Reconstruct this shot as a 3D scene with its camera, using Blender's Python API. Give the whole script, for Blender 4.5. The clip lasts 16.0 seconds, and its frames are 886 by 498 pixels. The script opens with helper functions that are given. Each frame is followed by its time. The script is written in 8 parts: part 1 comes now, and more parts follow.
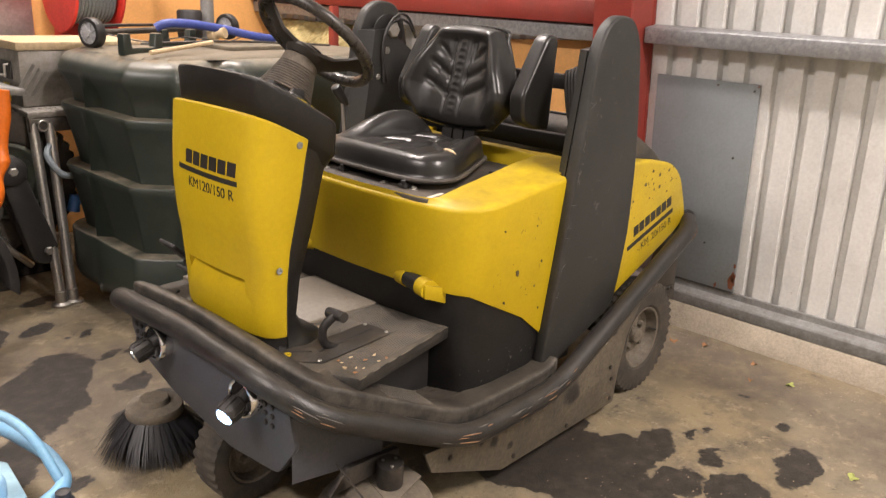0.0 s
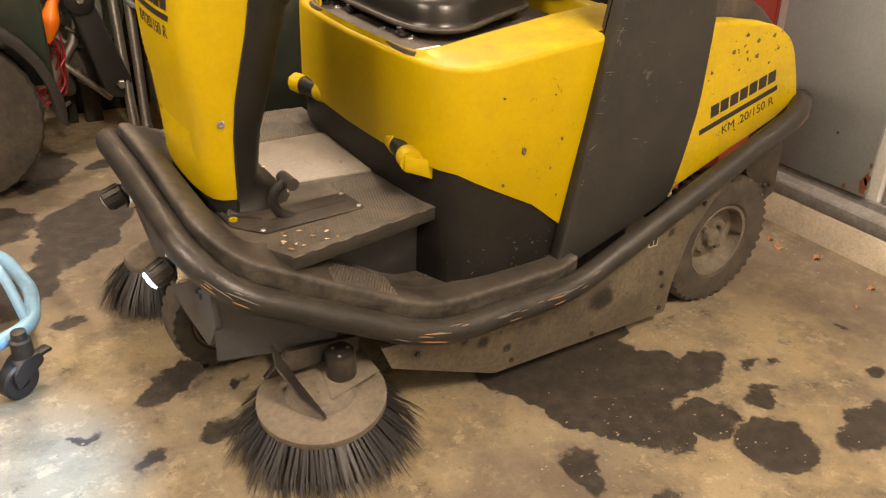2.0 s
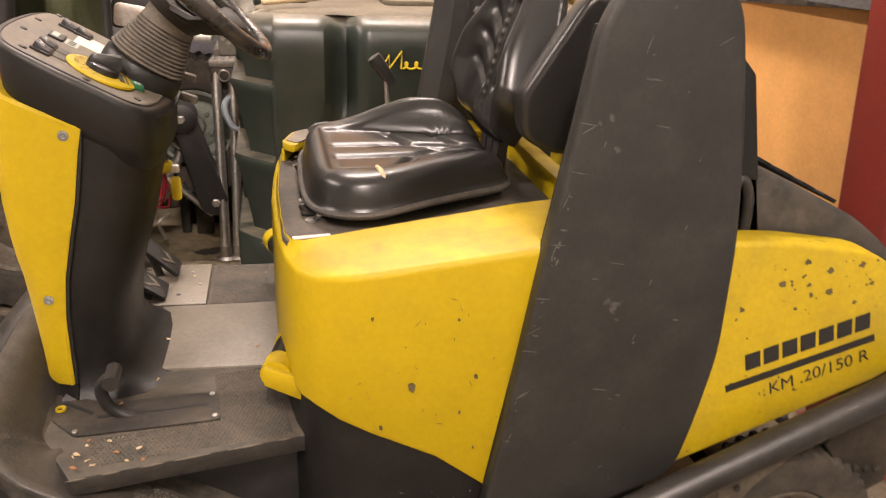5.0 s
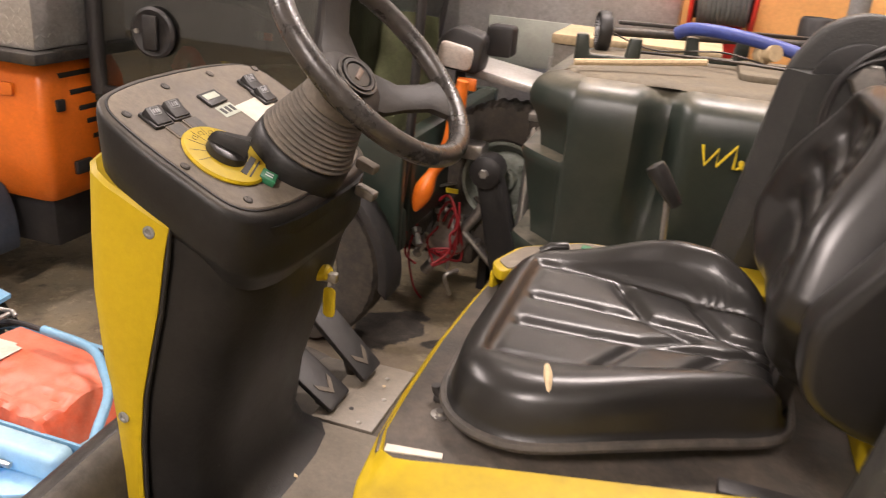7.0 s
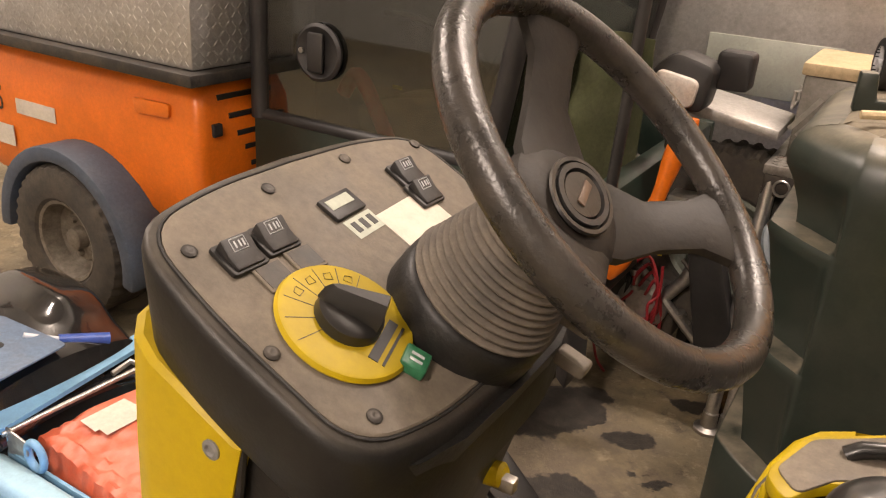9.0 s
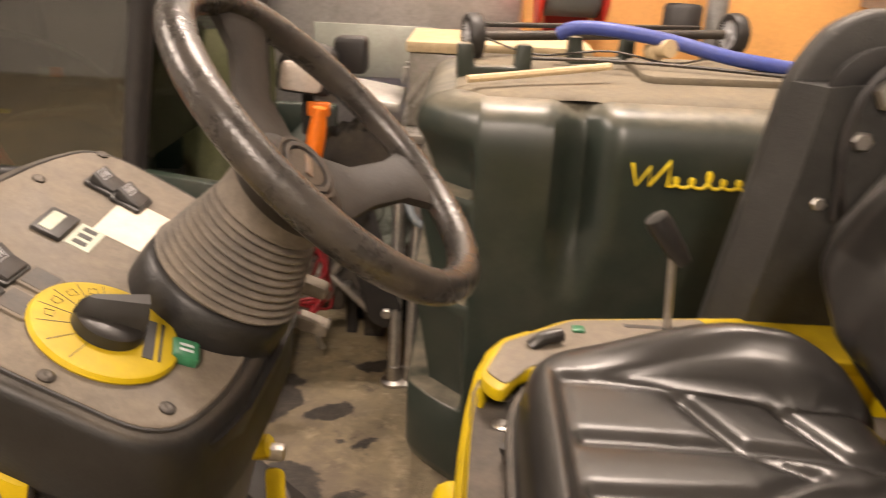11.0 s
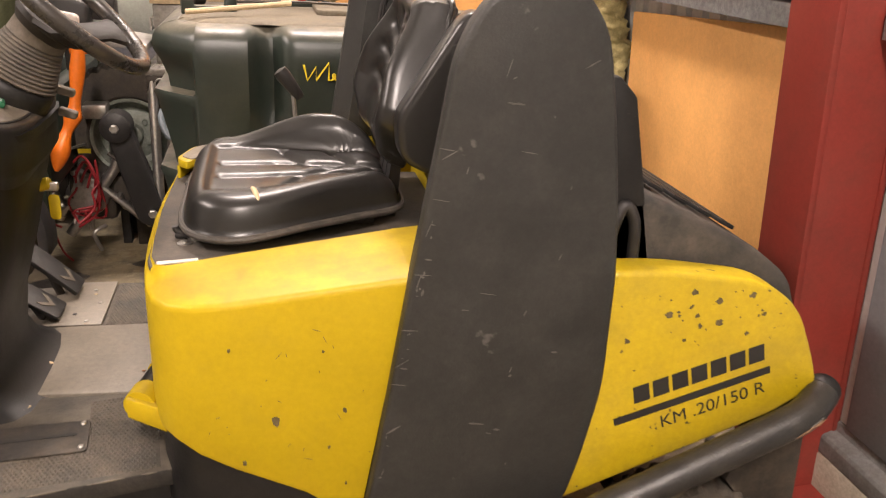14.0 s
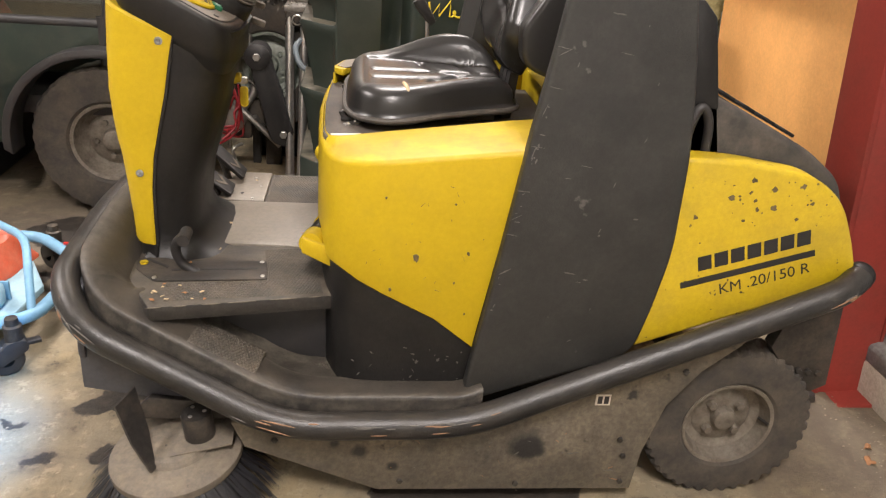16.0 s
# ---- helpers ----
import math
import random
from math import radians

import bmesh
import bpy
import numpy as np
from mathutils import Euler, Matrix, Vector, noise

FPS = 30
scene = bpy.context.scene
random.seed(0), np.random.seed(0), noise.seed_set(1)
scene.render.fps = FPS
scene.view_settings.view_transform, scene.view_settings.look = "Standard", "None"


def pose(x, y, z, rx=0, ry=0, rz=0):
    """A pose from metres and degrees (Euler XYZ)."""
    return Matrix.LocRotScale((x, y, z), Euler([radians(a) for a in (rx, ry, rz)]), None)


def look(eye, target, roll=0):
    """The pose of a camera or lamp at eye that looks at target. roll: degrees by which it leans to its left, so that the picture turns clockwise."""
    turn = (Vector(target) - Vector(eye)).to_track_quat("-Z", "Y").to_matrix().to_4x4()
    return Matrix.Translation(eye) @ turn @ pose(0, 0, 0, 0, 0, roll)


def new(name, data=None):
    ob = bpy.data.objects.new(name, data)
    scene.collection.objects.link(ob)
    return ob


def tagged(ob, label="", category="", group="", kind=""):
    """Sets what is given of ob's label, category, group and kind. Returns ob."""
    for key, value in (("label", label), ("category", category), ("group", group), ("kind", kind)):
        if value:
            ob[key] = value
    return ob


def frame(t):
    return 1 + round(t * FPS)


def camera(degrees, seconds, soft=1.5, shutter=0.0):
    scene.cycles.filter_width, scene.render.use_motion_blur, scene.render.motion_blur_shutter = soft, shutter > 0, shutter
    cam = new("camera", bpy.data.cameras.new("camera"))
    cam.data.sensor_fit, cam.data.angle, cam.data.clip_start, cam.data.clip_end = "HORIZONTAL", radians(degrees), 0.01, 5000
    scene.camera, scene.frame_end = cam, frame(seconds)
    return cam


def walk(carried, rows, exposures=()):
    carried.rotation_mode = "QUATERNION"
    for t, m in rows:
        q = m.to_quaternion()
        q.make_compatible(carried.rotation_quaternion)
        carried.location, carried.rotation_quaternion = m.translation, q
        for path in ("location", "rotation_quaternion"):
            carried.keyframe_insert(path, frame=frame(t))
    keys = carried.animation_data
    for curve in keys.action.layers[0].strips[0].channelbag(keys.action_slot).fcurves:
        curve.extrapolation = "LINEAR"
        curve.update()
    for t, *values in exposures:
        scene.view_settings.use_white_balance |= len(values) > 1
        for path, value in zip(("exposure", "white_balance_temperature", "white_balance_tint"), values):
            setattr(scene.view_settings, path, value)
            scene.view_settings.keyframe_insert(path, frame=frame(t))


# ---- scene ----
cam = camera(58.5, 16.0, soft=1.1, shutter=0.35)
PATH = [
    (0, (-0.097, -1.300, 1.428), (1.316, -0.025, 0.813), 2.90),
    (0.5, (0.035, -1.323, 1.395), (1.336, 0.016, 0.679), 3.10),
    (1, (0.209, -1.288, 1.353), (1.392, 0.097, 0.526), 3.22),
    (1.5, (0.362, -1.301, 1.348), (1.425, 0.124, 0.429), 3.07),
    (2, (0.528, -1.388, 1.361), (1.500, 0.071, 0.399), 2.95),
    (2.5, (0.658, -1.428, 1.377), (1.564, 0.073, 0.415), 2.71),
    (3, (0.794, -1.400, 1.381), (1.657, 0.144, 0.449), 2.42),
    (3.2, (0.859, -1.380, 1.385), (1.704, 0.187, 0.474), 2.33),
    (5.3, (1.513, -1.114, 1.423), (1.813, 0.718, 0.678), 3.15),
    (5.5, (1.540, -1.054, 1.440), (1.770, 0.790, 0.700), 3.63),
    (6, (1.623, -0.901, 1.456), (1.596, 0.964, 0.733), 4.23),
    (6.5, (1.711, -0.714, 1.476), (1.432, 1.123, 0.736), 4.99),
    (7, (1.748, -0.565, 1.465), (1.219, 1.212, 0.714), 5.08),
    (7.5, (1.662, -0.347, 1.452), (0.932, 1.344, 0.674), 4.82),
    (8, (1.583, -0.177, 1.465), (0.699, 1.426, 0.660), 4.56),
    (8.2, (1.557, -0.127, 1.462), (0.632, 1.457, 0.664), 4.18),
    (10.5, (1.452, -0.090, 1.470), (0.927, 1.693, 0.731), 3.28),
    (11, (1.436, -0.207, 1.461), (1.380, 1.652, 0.724), 2.53),
    (11.5, (1.477, -0.329, 1.453), (1.738, 1.521, 0.741), 1.86),
    (12, (1.495, -0.513, 1.468), (1.880, 1.325, 0.780), 2.63),
    (12.5, (1.501, -0.673, 1.468), (1.925, 1.162, 0.796), 1.94),
    (13, (1.513, -0.838, 1.432), (1.980, 0.976, 0.730), 1.59),
    (13.5, (1.569, -0.995, 1.415), (2.055, 0.819, 0.728), 2.78),
    (14, (1.673, -1.160, 1.442), (2.095, 0.648, 0.699), 3.28),
    (14.5, (1.706, -1.307, 1.460), (2.075, 0.508, 0.706), 3.99),
    (15, (1.625, -1.423, 1.457), (1.932, 0.396, 0.684), 4.25),
    (15.5, (1.562, -1.528, 1.428), (1.816, 0.289, 0.632), 4.41),
    (16, (1.532, -1.581, 1.407), (1.758, 0.226, 0.579), 4.45),
]

# The shed floor falls towards the sheeted wall: things that stand on it are built
# level and tipped together by SLOPE; walls and columns are built upright.
SLOPE = 5.0
TIP = pose(0, 0, 0, 0, SLOPE, 0)
EXPOSURES = [(0, 0.13, 6250, 13), (1.0, 0.15, 6800, 14), (2.0, 0.19, 7900, 14), (3.0, 0.22, 8900, 15), (4.2, 0.2, 7600, 16), (5.5, 0.17, 6400, 17), (6.5, 0.12, 6250, 17), (8.0, -0.17, 6900, 15), (10.5, 0.06, 7100, 16), (11.5, 0.35, 7200, 15), (12.5, 0.21, 7000, 17), (13.5, 0.18, 6900, 17), (14.5, 0.30, 6300, 14), (16, 0.29, 6100, 11)]
walk(cam, [(t, TIP @ look(eye, target, roll)) for t, eye, target, roll in PATH], EXPOSURES)

# ---- world and lights ----
world = bpy.data.worlds.new("world")
scene.world = world
world.use_nodes = True
world.node_tree.nodes["Background"].inputs[0].default_value = (0.05, 0.05, 0.06, 1)
world.node_tree.nodes["Background"].inputs[1].default_value = 0.2


def strip_light(name, x, y, z, length, width, watts, colour, turn=0.0):
    data = bpy.data.lights.new(name, "AREA")
    data.shape, data.size, data.size_y, data.energy, data.color = "RECTANGLE", length, width, watts, colour
    ob = new(name, data)
    ob.matrix_world = pose(x, y, z, 0, 0, turn)
    return ob


WARM = (1.0, 0.88, 0.79)
strip_light("unseen_tube_light", 1.70, -3.2, 4.45, 0.30, 1.4, 295, WARM)
# added fill for the far end, no lamp known there
strip_light("unseen_tube_light", 2.1, 2.4, 4.45, 1.6, 0.16, 230, WARM)
# bright source towards the front is unseen, its strip shape assumed
strip_light("unseen_tube_light", -2.0, 0.6, 4.45, 0.30, 2.4, 250, WARM)

# ---- materials ----


def material(name, base, rough=0.5, metal=0.0, dirt=None, dirt_amount=0.35, scale=6.0, bump=0.15, fine=180.0,
             tint=0.12, coat=0.0, wear=None, wear_scale=30.0, wear_amount=0.0, spec=0.5, dust_light=None, dust_light_amount=0.5, speck=0.20, blobs=(), blob_colour=(0.02, 0.018, 0.016), edge=None):
    """A worn surface: two scales of tone, an optional layer of dirt and of wear marks, and fine relief."""
    m = bpy.data.materials.new(name)
    m.use_nodes = True
    nt = m.node_tree
    n, l = nt.nodes, nt.links
    bsdf = n["Principled BSDF"]
    co = n.new("ShaderNodeTexCoord")

    def tex(s, detail=6.0, rgh=0.6):
        t = n.new("ShaderNodeTexNoise")
        t.inputs["Scale"].default_value, t.inputs["Detail"].default_value, t.inputs["Roughness"].default_value = s, detail, rgh
        l.new(co.outputs["Object"], t.inputs["Vector"])
        return t

    def ramp(src, lo, hi):
        r = n.new("ShaderNodeMapRange")
        r.inputs["From Min"].default_value, r.inputs["From Max"].default_value = lo, hi
        l.new(src, r.inputs["Value"])
        return r.outputs["Result"]

    def mix(fac, a, b, kind="MIX"):
        x = n.new("ShaderNodeMix")
        x.data_type, x.blend_type = "RGBA", kind
        for sock, v in ((x.inputs["Factor"], fac), (x.inputs["A"], a), (x.inputs["B"], b)):
            if isinstance(v, (tuple, float, int)):
                sock.default_value = (*v, 1) if isinstance(v, tuple) else v
            else:
                l.new(v, sock)
        return x.outputs["Result"]

    big, small = tex(scale), tex(fine, 3.0)
    lo = tuple(c * (1 - tint) for c in base)
    hi = tuple(min(1.0, c * (1 + tint)) for c in base)
    col = mix(ramp(big.outputs["Fac"], 0.3, 0.7), lo, hi)
    rsock = None
    if dirt:
        d = tex(scale * 1.7, 9.0, 0.7)
        f = ramp(d.outputs["Fac"], 0.62 - dirt_amount * 0.55, 0.86 - dirt_amount * 0.15)
        k = n.new("ShaderNodeMath")
        k.operation = "MULTIPLY"
        l.new(f, k.inputs[0])
        k.inputs[1].default_value = min(1.0, dirt_amount * 1.6)
        col = mix(k.outputs[0], col, dirt)
        rr = n.new("ShaderNodeMapRange")
        rr.inputs["To Min"].default_value, rr.inputs["To Max"].default_value = rough, min(1.0, rough + 0.3)
        l.new(k.outputs[0], rr.inputs["Value"])
        rsock = rr.outputs["Result"]
    if wear:
        w = tex(wear_scale, 4.0, 0.55)
        f = ramp(w.outputs["Fac"], 0.74 - wear_amount * 0.3, 0.78 - wear_amount * 0.3)
        col = mix(f, col, wear)
    if speck:   # fine mottling and specks
        sp = tex(75.0, 9.0, 0.78)
        r_ = n.new("ShaderNodeMapRange")
        r_.inputs["From Min"].default_value, r_.inputs["From Max"].default_value = 0.34, 0.66
        r_.inputs["To Min"].default_value, r_.inputs["To Max"].default_value = 1 - speck, 1 + speck
        l.new(sp.outputs["Fac"], r_.inputs["Value"])
        v_ = n.new("ShaderNodeVectorMath")
        v_.operation = "MULTIPLY"
        l.new(col, v_.inputs[0])
        l.new(r_.outputs["Result"], v_.inputs[1])
        col = v_.outputs[0]
    for x, y, z, r in blobs:   # soft round smears
        w = tex(30.0, 4.0, 0.6)
        dist = n.new("ShaderNodeVectorMath")
        dist.operation = "DISTANCE"
        l.new(co.outputs["Object"], dist.inputs[0])
        dist.inputs[1].default_value = (x, y, z)
        k4 = n.new("ShaderNodeMath")
        k4.operation = "MULTIPLY_ADD"
        l.new(w.outputs["Fac"], k4.inputs[0])
        k4.inputs[1].default_value = r * 1.2
        l.new(dist.outputs["Value"], k4.inputs[2])
        col = mix(ramp(k4.outputs[0], r * 1.75, r * 1.15), col, blob_colour)
    if dust_light:   # second tone on what faces up: dust, and overhead light painted in for some
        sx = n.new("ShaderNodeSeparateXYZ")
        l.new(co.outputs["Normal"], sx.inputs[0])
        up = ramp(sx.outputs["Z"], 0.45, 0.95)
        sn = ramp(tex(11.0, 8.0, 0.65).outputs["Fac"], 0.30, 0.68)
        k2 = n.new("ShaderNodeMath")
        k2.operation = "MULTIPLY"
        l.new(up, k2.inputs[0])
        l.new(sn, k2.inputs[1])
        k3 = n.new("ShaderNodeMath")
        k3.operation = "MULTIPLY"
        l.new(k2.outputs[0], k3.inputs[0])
        k3.inputs[1].default_value = dust_light_amount
        col = mix(k3.outputs[0], col, dust_light)
    if edge:   # rubbed edges, broken up by noise
        geo = n.new("ShaderNodeNewGeometry")
        e1 = ramp(geo.outputs["Pointiness"], 0.515, 0.60)
        e2 = ramp(tex(24.0, 6.0, 0.7).outputs["Fac"], 0.42, 0.62)
        k5 = n.new("ShaderNodeMath")
        k5.operation = "MULTIPLY"
        l.new(e1, k5.inputs[0])
        l.new(e2, k5.inputs[1])
        col = mix(k5.outputs[0], col, edge)
    l.new(col, bsdf.inputs["Base Color"])
    if rsock:
        l.new(rsock, bsdf.inputs["Roughness"])
    else:
        bsdf.inputs["Roughness"].default_value = rough
    bsdf.inputs["Metallic"].default_value = metal
    bsdf.inputs["Coat Weight"].default_value = coat
    bsdf.inputs["Specular IOR Level"].default_value = spec
    b = n.new("ShaderNodeBump")
    b.inputs["Strength"].default_value, b.inputs["Distance"].default_value = bump, 0.002
    l.new(small.outputs["Fac"], b.inputs["Height"])
    l.new(b.outputs["Normal"], bsdf.inputs["Normal"])
    return m


DUST = (0.23, 0.18, 0.125)
# what faces up is painted darker to offset strong light from above
YELLOW = material("yellow_moulding", (0.445, 0.318, 0.005), 0.46, speck=0.06, dirt=(0.33, 0.235, 0.03), dirt_amount=0.17, bump=0.06, tint=0.05, dust_light=(0.26, 0.183, 0.014), dust_light_amount=0.9, spec=0.30)
YELLOW_PIT = material("pitted_yellow_moulding", (0.47, 0.338, 0.007), 0.43, speck=0.10, dirt=(0.27, 0.20, 0.045), dirt_amount=0.27, wear=(0.07, 0.05, 0.03), wear_scale=38, wear_amount=0.22, bump=0.08, tint=0.08)
BLACK = material("black_moulding", (0.0085, 0.0082, 0.0080), 0.42, speck=0.3, dirt=(0.024, 0.021, 0.0175), dirt_amount=0.3, bump=0.25, tint=0.3, wear=(0.12, 0.105, 0.09), wear_scale=34, wear_amount=0.02, spec=0.36)
DASHGREY = material("dashboard_plastic", (0.0095, 0.0090, 0.0084), 0.44, dirt=(0.024, 0.021, 0.0175), dirt_amount=0.3, bump=0.15, dust_light=(0.10, 0.084, 0.063), dust_light_amount=0.8, spec=0.36)
PANEL = material("dusty_panel", (0.098, 0.083, 0.064), 0.58, dirt=(0.20, 0.165, 0.122), dirt_amount=0.5, bump=0.2)
# what faces up is painted paler for dust and grey sheen
VINYL = material("black_vinyl", (0.0165, 0.0158, 0.0148), 0.30, speck=0.10, bump=0.04, tint=0.2, fine=240, dirt=(0.045, 0.040, 0.034), dirt_amount=0.10, dust_light=(0.050, 0.044, 0.036), dust_light_amount=0.16, spec=0.42)
DECK = material("dusty_deck", (0.018, 0.0165, 0.0145), 0.58, speck=0.35, dirt=(0.070, 0.058, 0.042), dirt_amount=0.34, bump=0.6, scale=9, dust_light=(0.135, 0.113, 0.083), dust_light_amount=0.65)
DECKRIM = material("dusty_black_rim", (0.015, 0.0145, 0.014), 0.48, speck=0.35, dirt=(0.060, 0.050, 0.039), dirt_amount=0.40, bump=0.4, scale=10, wear=(0.13, 0.085, 0.05), wear_scale=15, wear_amount=0.03, dust_light=(0.085, 0.071, 0.054), dust_light_amount=0.7, edge=(0.13, 0.115, 0.09))
RUBBERMAT = material("dusty_ribbed_mat", (0.042, 0.038, 0.032), 0.7, dirt=(0.14, 0.115, 0.083), dirt_amount=0.5, bump=0.5)
BUMPER = material("bumper_rubber", (0.0135, 0.0133, 0.013), 0.36, speck=0.3, dirt=(0.055, 0.047, 0.037), dirt_amount=0.33, scale=9, wear=(0.20, 0.105, 0.05), wear_scale=11, wear_amount=0.075, bump=0.45, dust_light=(0.055, 0.047, 0.037), dust_light_amount=0.6)
SKIRT = material("dirty_steel_skirt", (0.058, 0.052, 0.042), 0.55, dirt=(0.19, 0.155, 0.105), dirt_amount=0.55, scale=6, wear=(0.018, 0.016, 0.014), wear_scale=10, wear_amount=0.25, bump=0.6, speck=0.35, blobs=((1.965, -0.05, 0.178, 0.048), (1.985, -0.05, 0.172, 0.03), (1.56, -0.05, 0.165, 0.022), (1.50, -0.05, 0.19, 0.014), (1.64, -0.05, 0.12, 0.016)))
FRONTSTEEL = material("slate_painted_steel", (0.046, 0.048, 0.056), 0.42, dirt=(0.12, 0.10, 0.08), dirt_amount=0.2, bump=0.25)
TYRE = material("tyre_rubber", (0.027, 0.025, 0.022), 0.8, dirt=(0.115, 0.092, 0.066), dirt_amount=0.5, bump=0.5)
RIM = material("grey_rim", (0.20, 0.178, 0.145), 0.5, metal=0.3, dirt=(0.075, 0.057, 0.038), dirt_amount=0.6, bump=0.3, scale=14)
BRISTLE = material("bristle", (0.018, 0.018, 0.020), 0.5, bump=0.1)
BRUSHPLATE = material("dusty_brush_plate", (0.115, 0.100, 0.080), 0.75, dirt=(0.22, 0.18, 0.125), dirt_amount=0.5, bump=0.5, scale=12, wear=(0.05, 0.043, 0.035), wear_scale=20, wear_amount=0.12)
STEEL = material("bare_steel", (0.45, 0.43, 0.40), 0.38, metal=0.9, dirt=(0.16, 0.12, 0.08), dirt_amount=0.25, bump=0.2)
CHROME = material("chrome", (0.75, 0.75, 0.76), 0.15, speck=0.10, metal=1.0, bump=0.02)
DARKSTEEL = material("dark_steel", (0.05, 0.046, 0.042), 0.5, metal=0.6, dirt=DUST, dirt_amount=0.3, bump=0.3)
INK = material("black_print", (0.016, 0.015, 0.014), 0.5, bump=0.02)
BOOT = material("dusty_rubber_boot", (0.055, 0.050, 0.045), 0.7, dirt=(0.20, 0.165, 0.125), dirt_amount=0.55, bump=0.3)
GREENKEY = material("green_key", (0.02, 0.13, 0.06), 0.4, bump=0.05)
PAPER = material("paper_label", (0.55, 0.50, 0.42), 0.6, speck=0.10, bump=0.05, dirt=(0.35, 0.30, 0.22), dirt_amount=0.3)
LCD = material("display", (0.42, 0.45, 0.38), 0.2, speck=0.10, bump=0.0)

WELLPAN = material("worn_dusty_pan", (0.13, 0.113, 0.088), 0.40, dirt=(0.20, 0.17, 0.128), dirt_amount=0.5, scale=5, bump=0.25, speck=0.2, wear=(0.04, 0.036, 0.03), wear_scale=10, wear_amount=0.14, spec=0.7)
PLINTH = material("concrete_plinth", (0.50, 0.445, 0.355), 0.9, scale=3, dirt=(0.24, 0.19, 0.14), dirt_amount=0.4, bump=0.6, fine=90)
SHEETING = material("white_sheeting", (0.62, 0.62, 0.60), 0.45, speck=0.10, dirt=(0.30, 0.27, 0.22), dirt_amount=0.2, wear=(0.16, 0.12, 0.09), wear_scale=34, wear_amount=0.0, bump=0.05, scale=2)
GALV = material("galvanised_steel", (0.40, 0.41, 0.42), 0.45, metal=0.55, dirt=(0.20, 0.20, 0.205), dirt_amount=0.55, scale=26, bump=0.15)
GALVOLD = material("grimy_galvanised_steel", (0.24, 0.245, 0.24), 0.6, metal=0.3, dirt=(0.12, 0.10, 0.08), dirt_amount=0.5, scale=9, bump=0.3)
RUST = material("flaking_rust", (0.20, 0.065, 0.025), 0.85, dirt=(0.09, 0.035, 0.02), dirt_amount=0.5, scale=40, bump=0.8)
GREYBOARD = material("grey_painted_board", (0.20, 0.22, 0.23), 0.55, speck=0.10, dirt=(0.16, 0.16, 0.15), dirt_amount=0.3, scale=2, bump=0.05)
REDSTEEL = material("red_oxide_steel", (0.24, 0.032, 0.022), 0.5, speck=0.10, dirt=(0.12, 0.05, 0.035), dirt_amount=0.3, wear=(0.30, 0.10, 0.06), wear_scale=20, wear_amount=0.04, bump=0.15, scale=3)
PLY = material("orange_plywood", (0.74, 0.39, 0.125), 0.6, speck=0.10, dirt=(0.60, 0.30, 0.095), dirt_amount=0.35, scale=2.5, bump=0.1)
WOOL = material("yellow_mineral_wool", (0.42, 0.355, 0.16), 0.95, dirt=(0.20, 0.155, 0.065), dirt_amount=0.55, scale=20, bump=1.0, fine=45)
TANK = material("dark_green_tank", (0.019, 0.027, 0.021), 0.36, speck=0.10, dirt=(0.075, 0.068, 0.052), dirt_amount=0.25, bump=0.08, scale=3, dust_light=(0.22, 0.19, 0.14), dust_light_amount=0.9)
TANKTOP = material("dusty_tank_top", (0.10, 0.085, 0.06), 0.65, dirt=(0.20, 0.165, 0.11), dirt_amount=0.55, bump=0.2, scale=5)
SCRIPT = material("yellow_script", (0.75, 0.58, 0.02), 0.5, bump=0.02)
GREENPAINT = material("dark_green_paint", (0.012, 0.022, 0.016), 0.35, speck=0.08, dirt=(0.07, 0.06, 0.04), dirt_amount=0.3, bump=0.05)
ORANGE = material("orange_paint", (0.72, 0.16, 0.012), 0.35, speck=0.10, dirt=(0.35, 0.12, 0.03), dirt_amount=0.15, bump=0.04)
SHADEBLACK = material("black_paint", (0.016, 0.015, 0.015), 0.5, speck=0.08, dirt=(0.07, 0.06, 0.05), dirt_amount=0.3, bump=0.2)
ALU = material("aluminium_sheet", (0.55, 0.54, 0.52), 0.38, metal=0.8, dirt=(0.35, 0.32, 0.27), dirt_amount=0.35, bump=0.1)
BLUE = material("light_blue_paint", (0.16, 0.33, 0.48), 0.45, speck=0.08, dirt=(0.12, 0.16, 0.18), dirt_amount=0.3, bump=0.1)
NAVY = material("blue_enamel", (0.03, 0.07, 0.28), 0.4, dirt=(0.08, 0.08, 0.09), dirt_amount=0.25, bump=0.1)
REDPLASTIC = material("red_plastic", (0.55, 0.03, 0.02), 0.4, dirt=(0.25, 0.05, 0.03), dirt_amount=0.2, bump=0.05)
WHITEPLASTIC = material("grey_white_plastic", (0.50, 0.51, 0.53), 0.45, dirt=(0.25, 0.24, 0.22), dirt_amount=0.3, bump=0.05)
UNION = material("blue_plastic_union", (0.05, 0.14, 0.36), 0.4, bump=0.1)
DIRTMARK = material("dark_smudge", (0.16, 0.115, 0.03), 0.6, bump=0.1, tint=0.3)
CHIPMARK = material("brown_chip", (0.10, 0.075, 0.035), 0.7, bump=0.2, tint=0.4, scale=60)
GRIT = material("floor_grit", (0.27, 0.22, 0.155), 0.9, bump=0.3)
LEGSTEEL = material("bright_steel_tube", (0.62, 0.60, 0.57), 0.28, metal=0.9, dirt=(0.30, 0.25, 0.2), dirt_amount=0.25, bump=0.1)
TREADALU = material("weathered_tread_plate", (0.30, 0.285, 0.26), 0.48, metal=0.7, dirt=(0.15, 0.13, 0.10), dirt_amount=0.5, bump=0.25, scale=12)
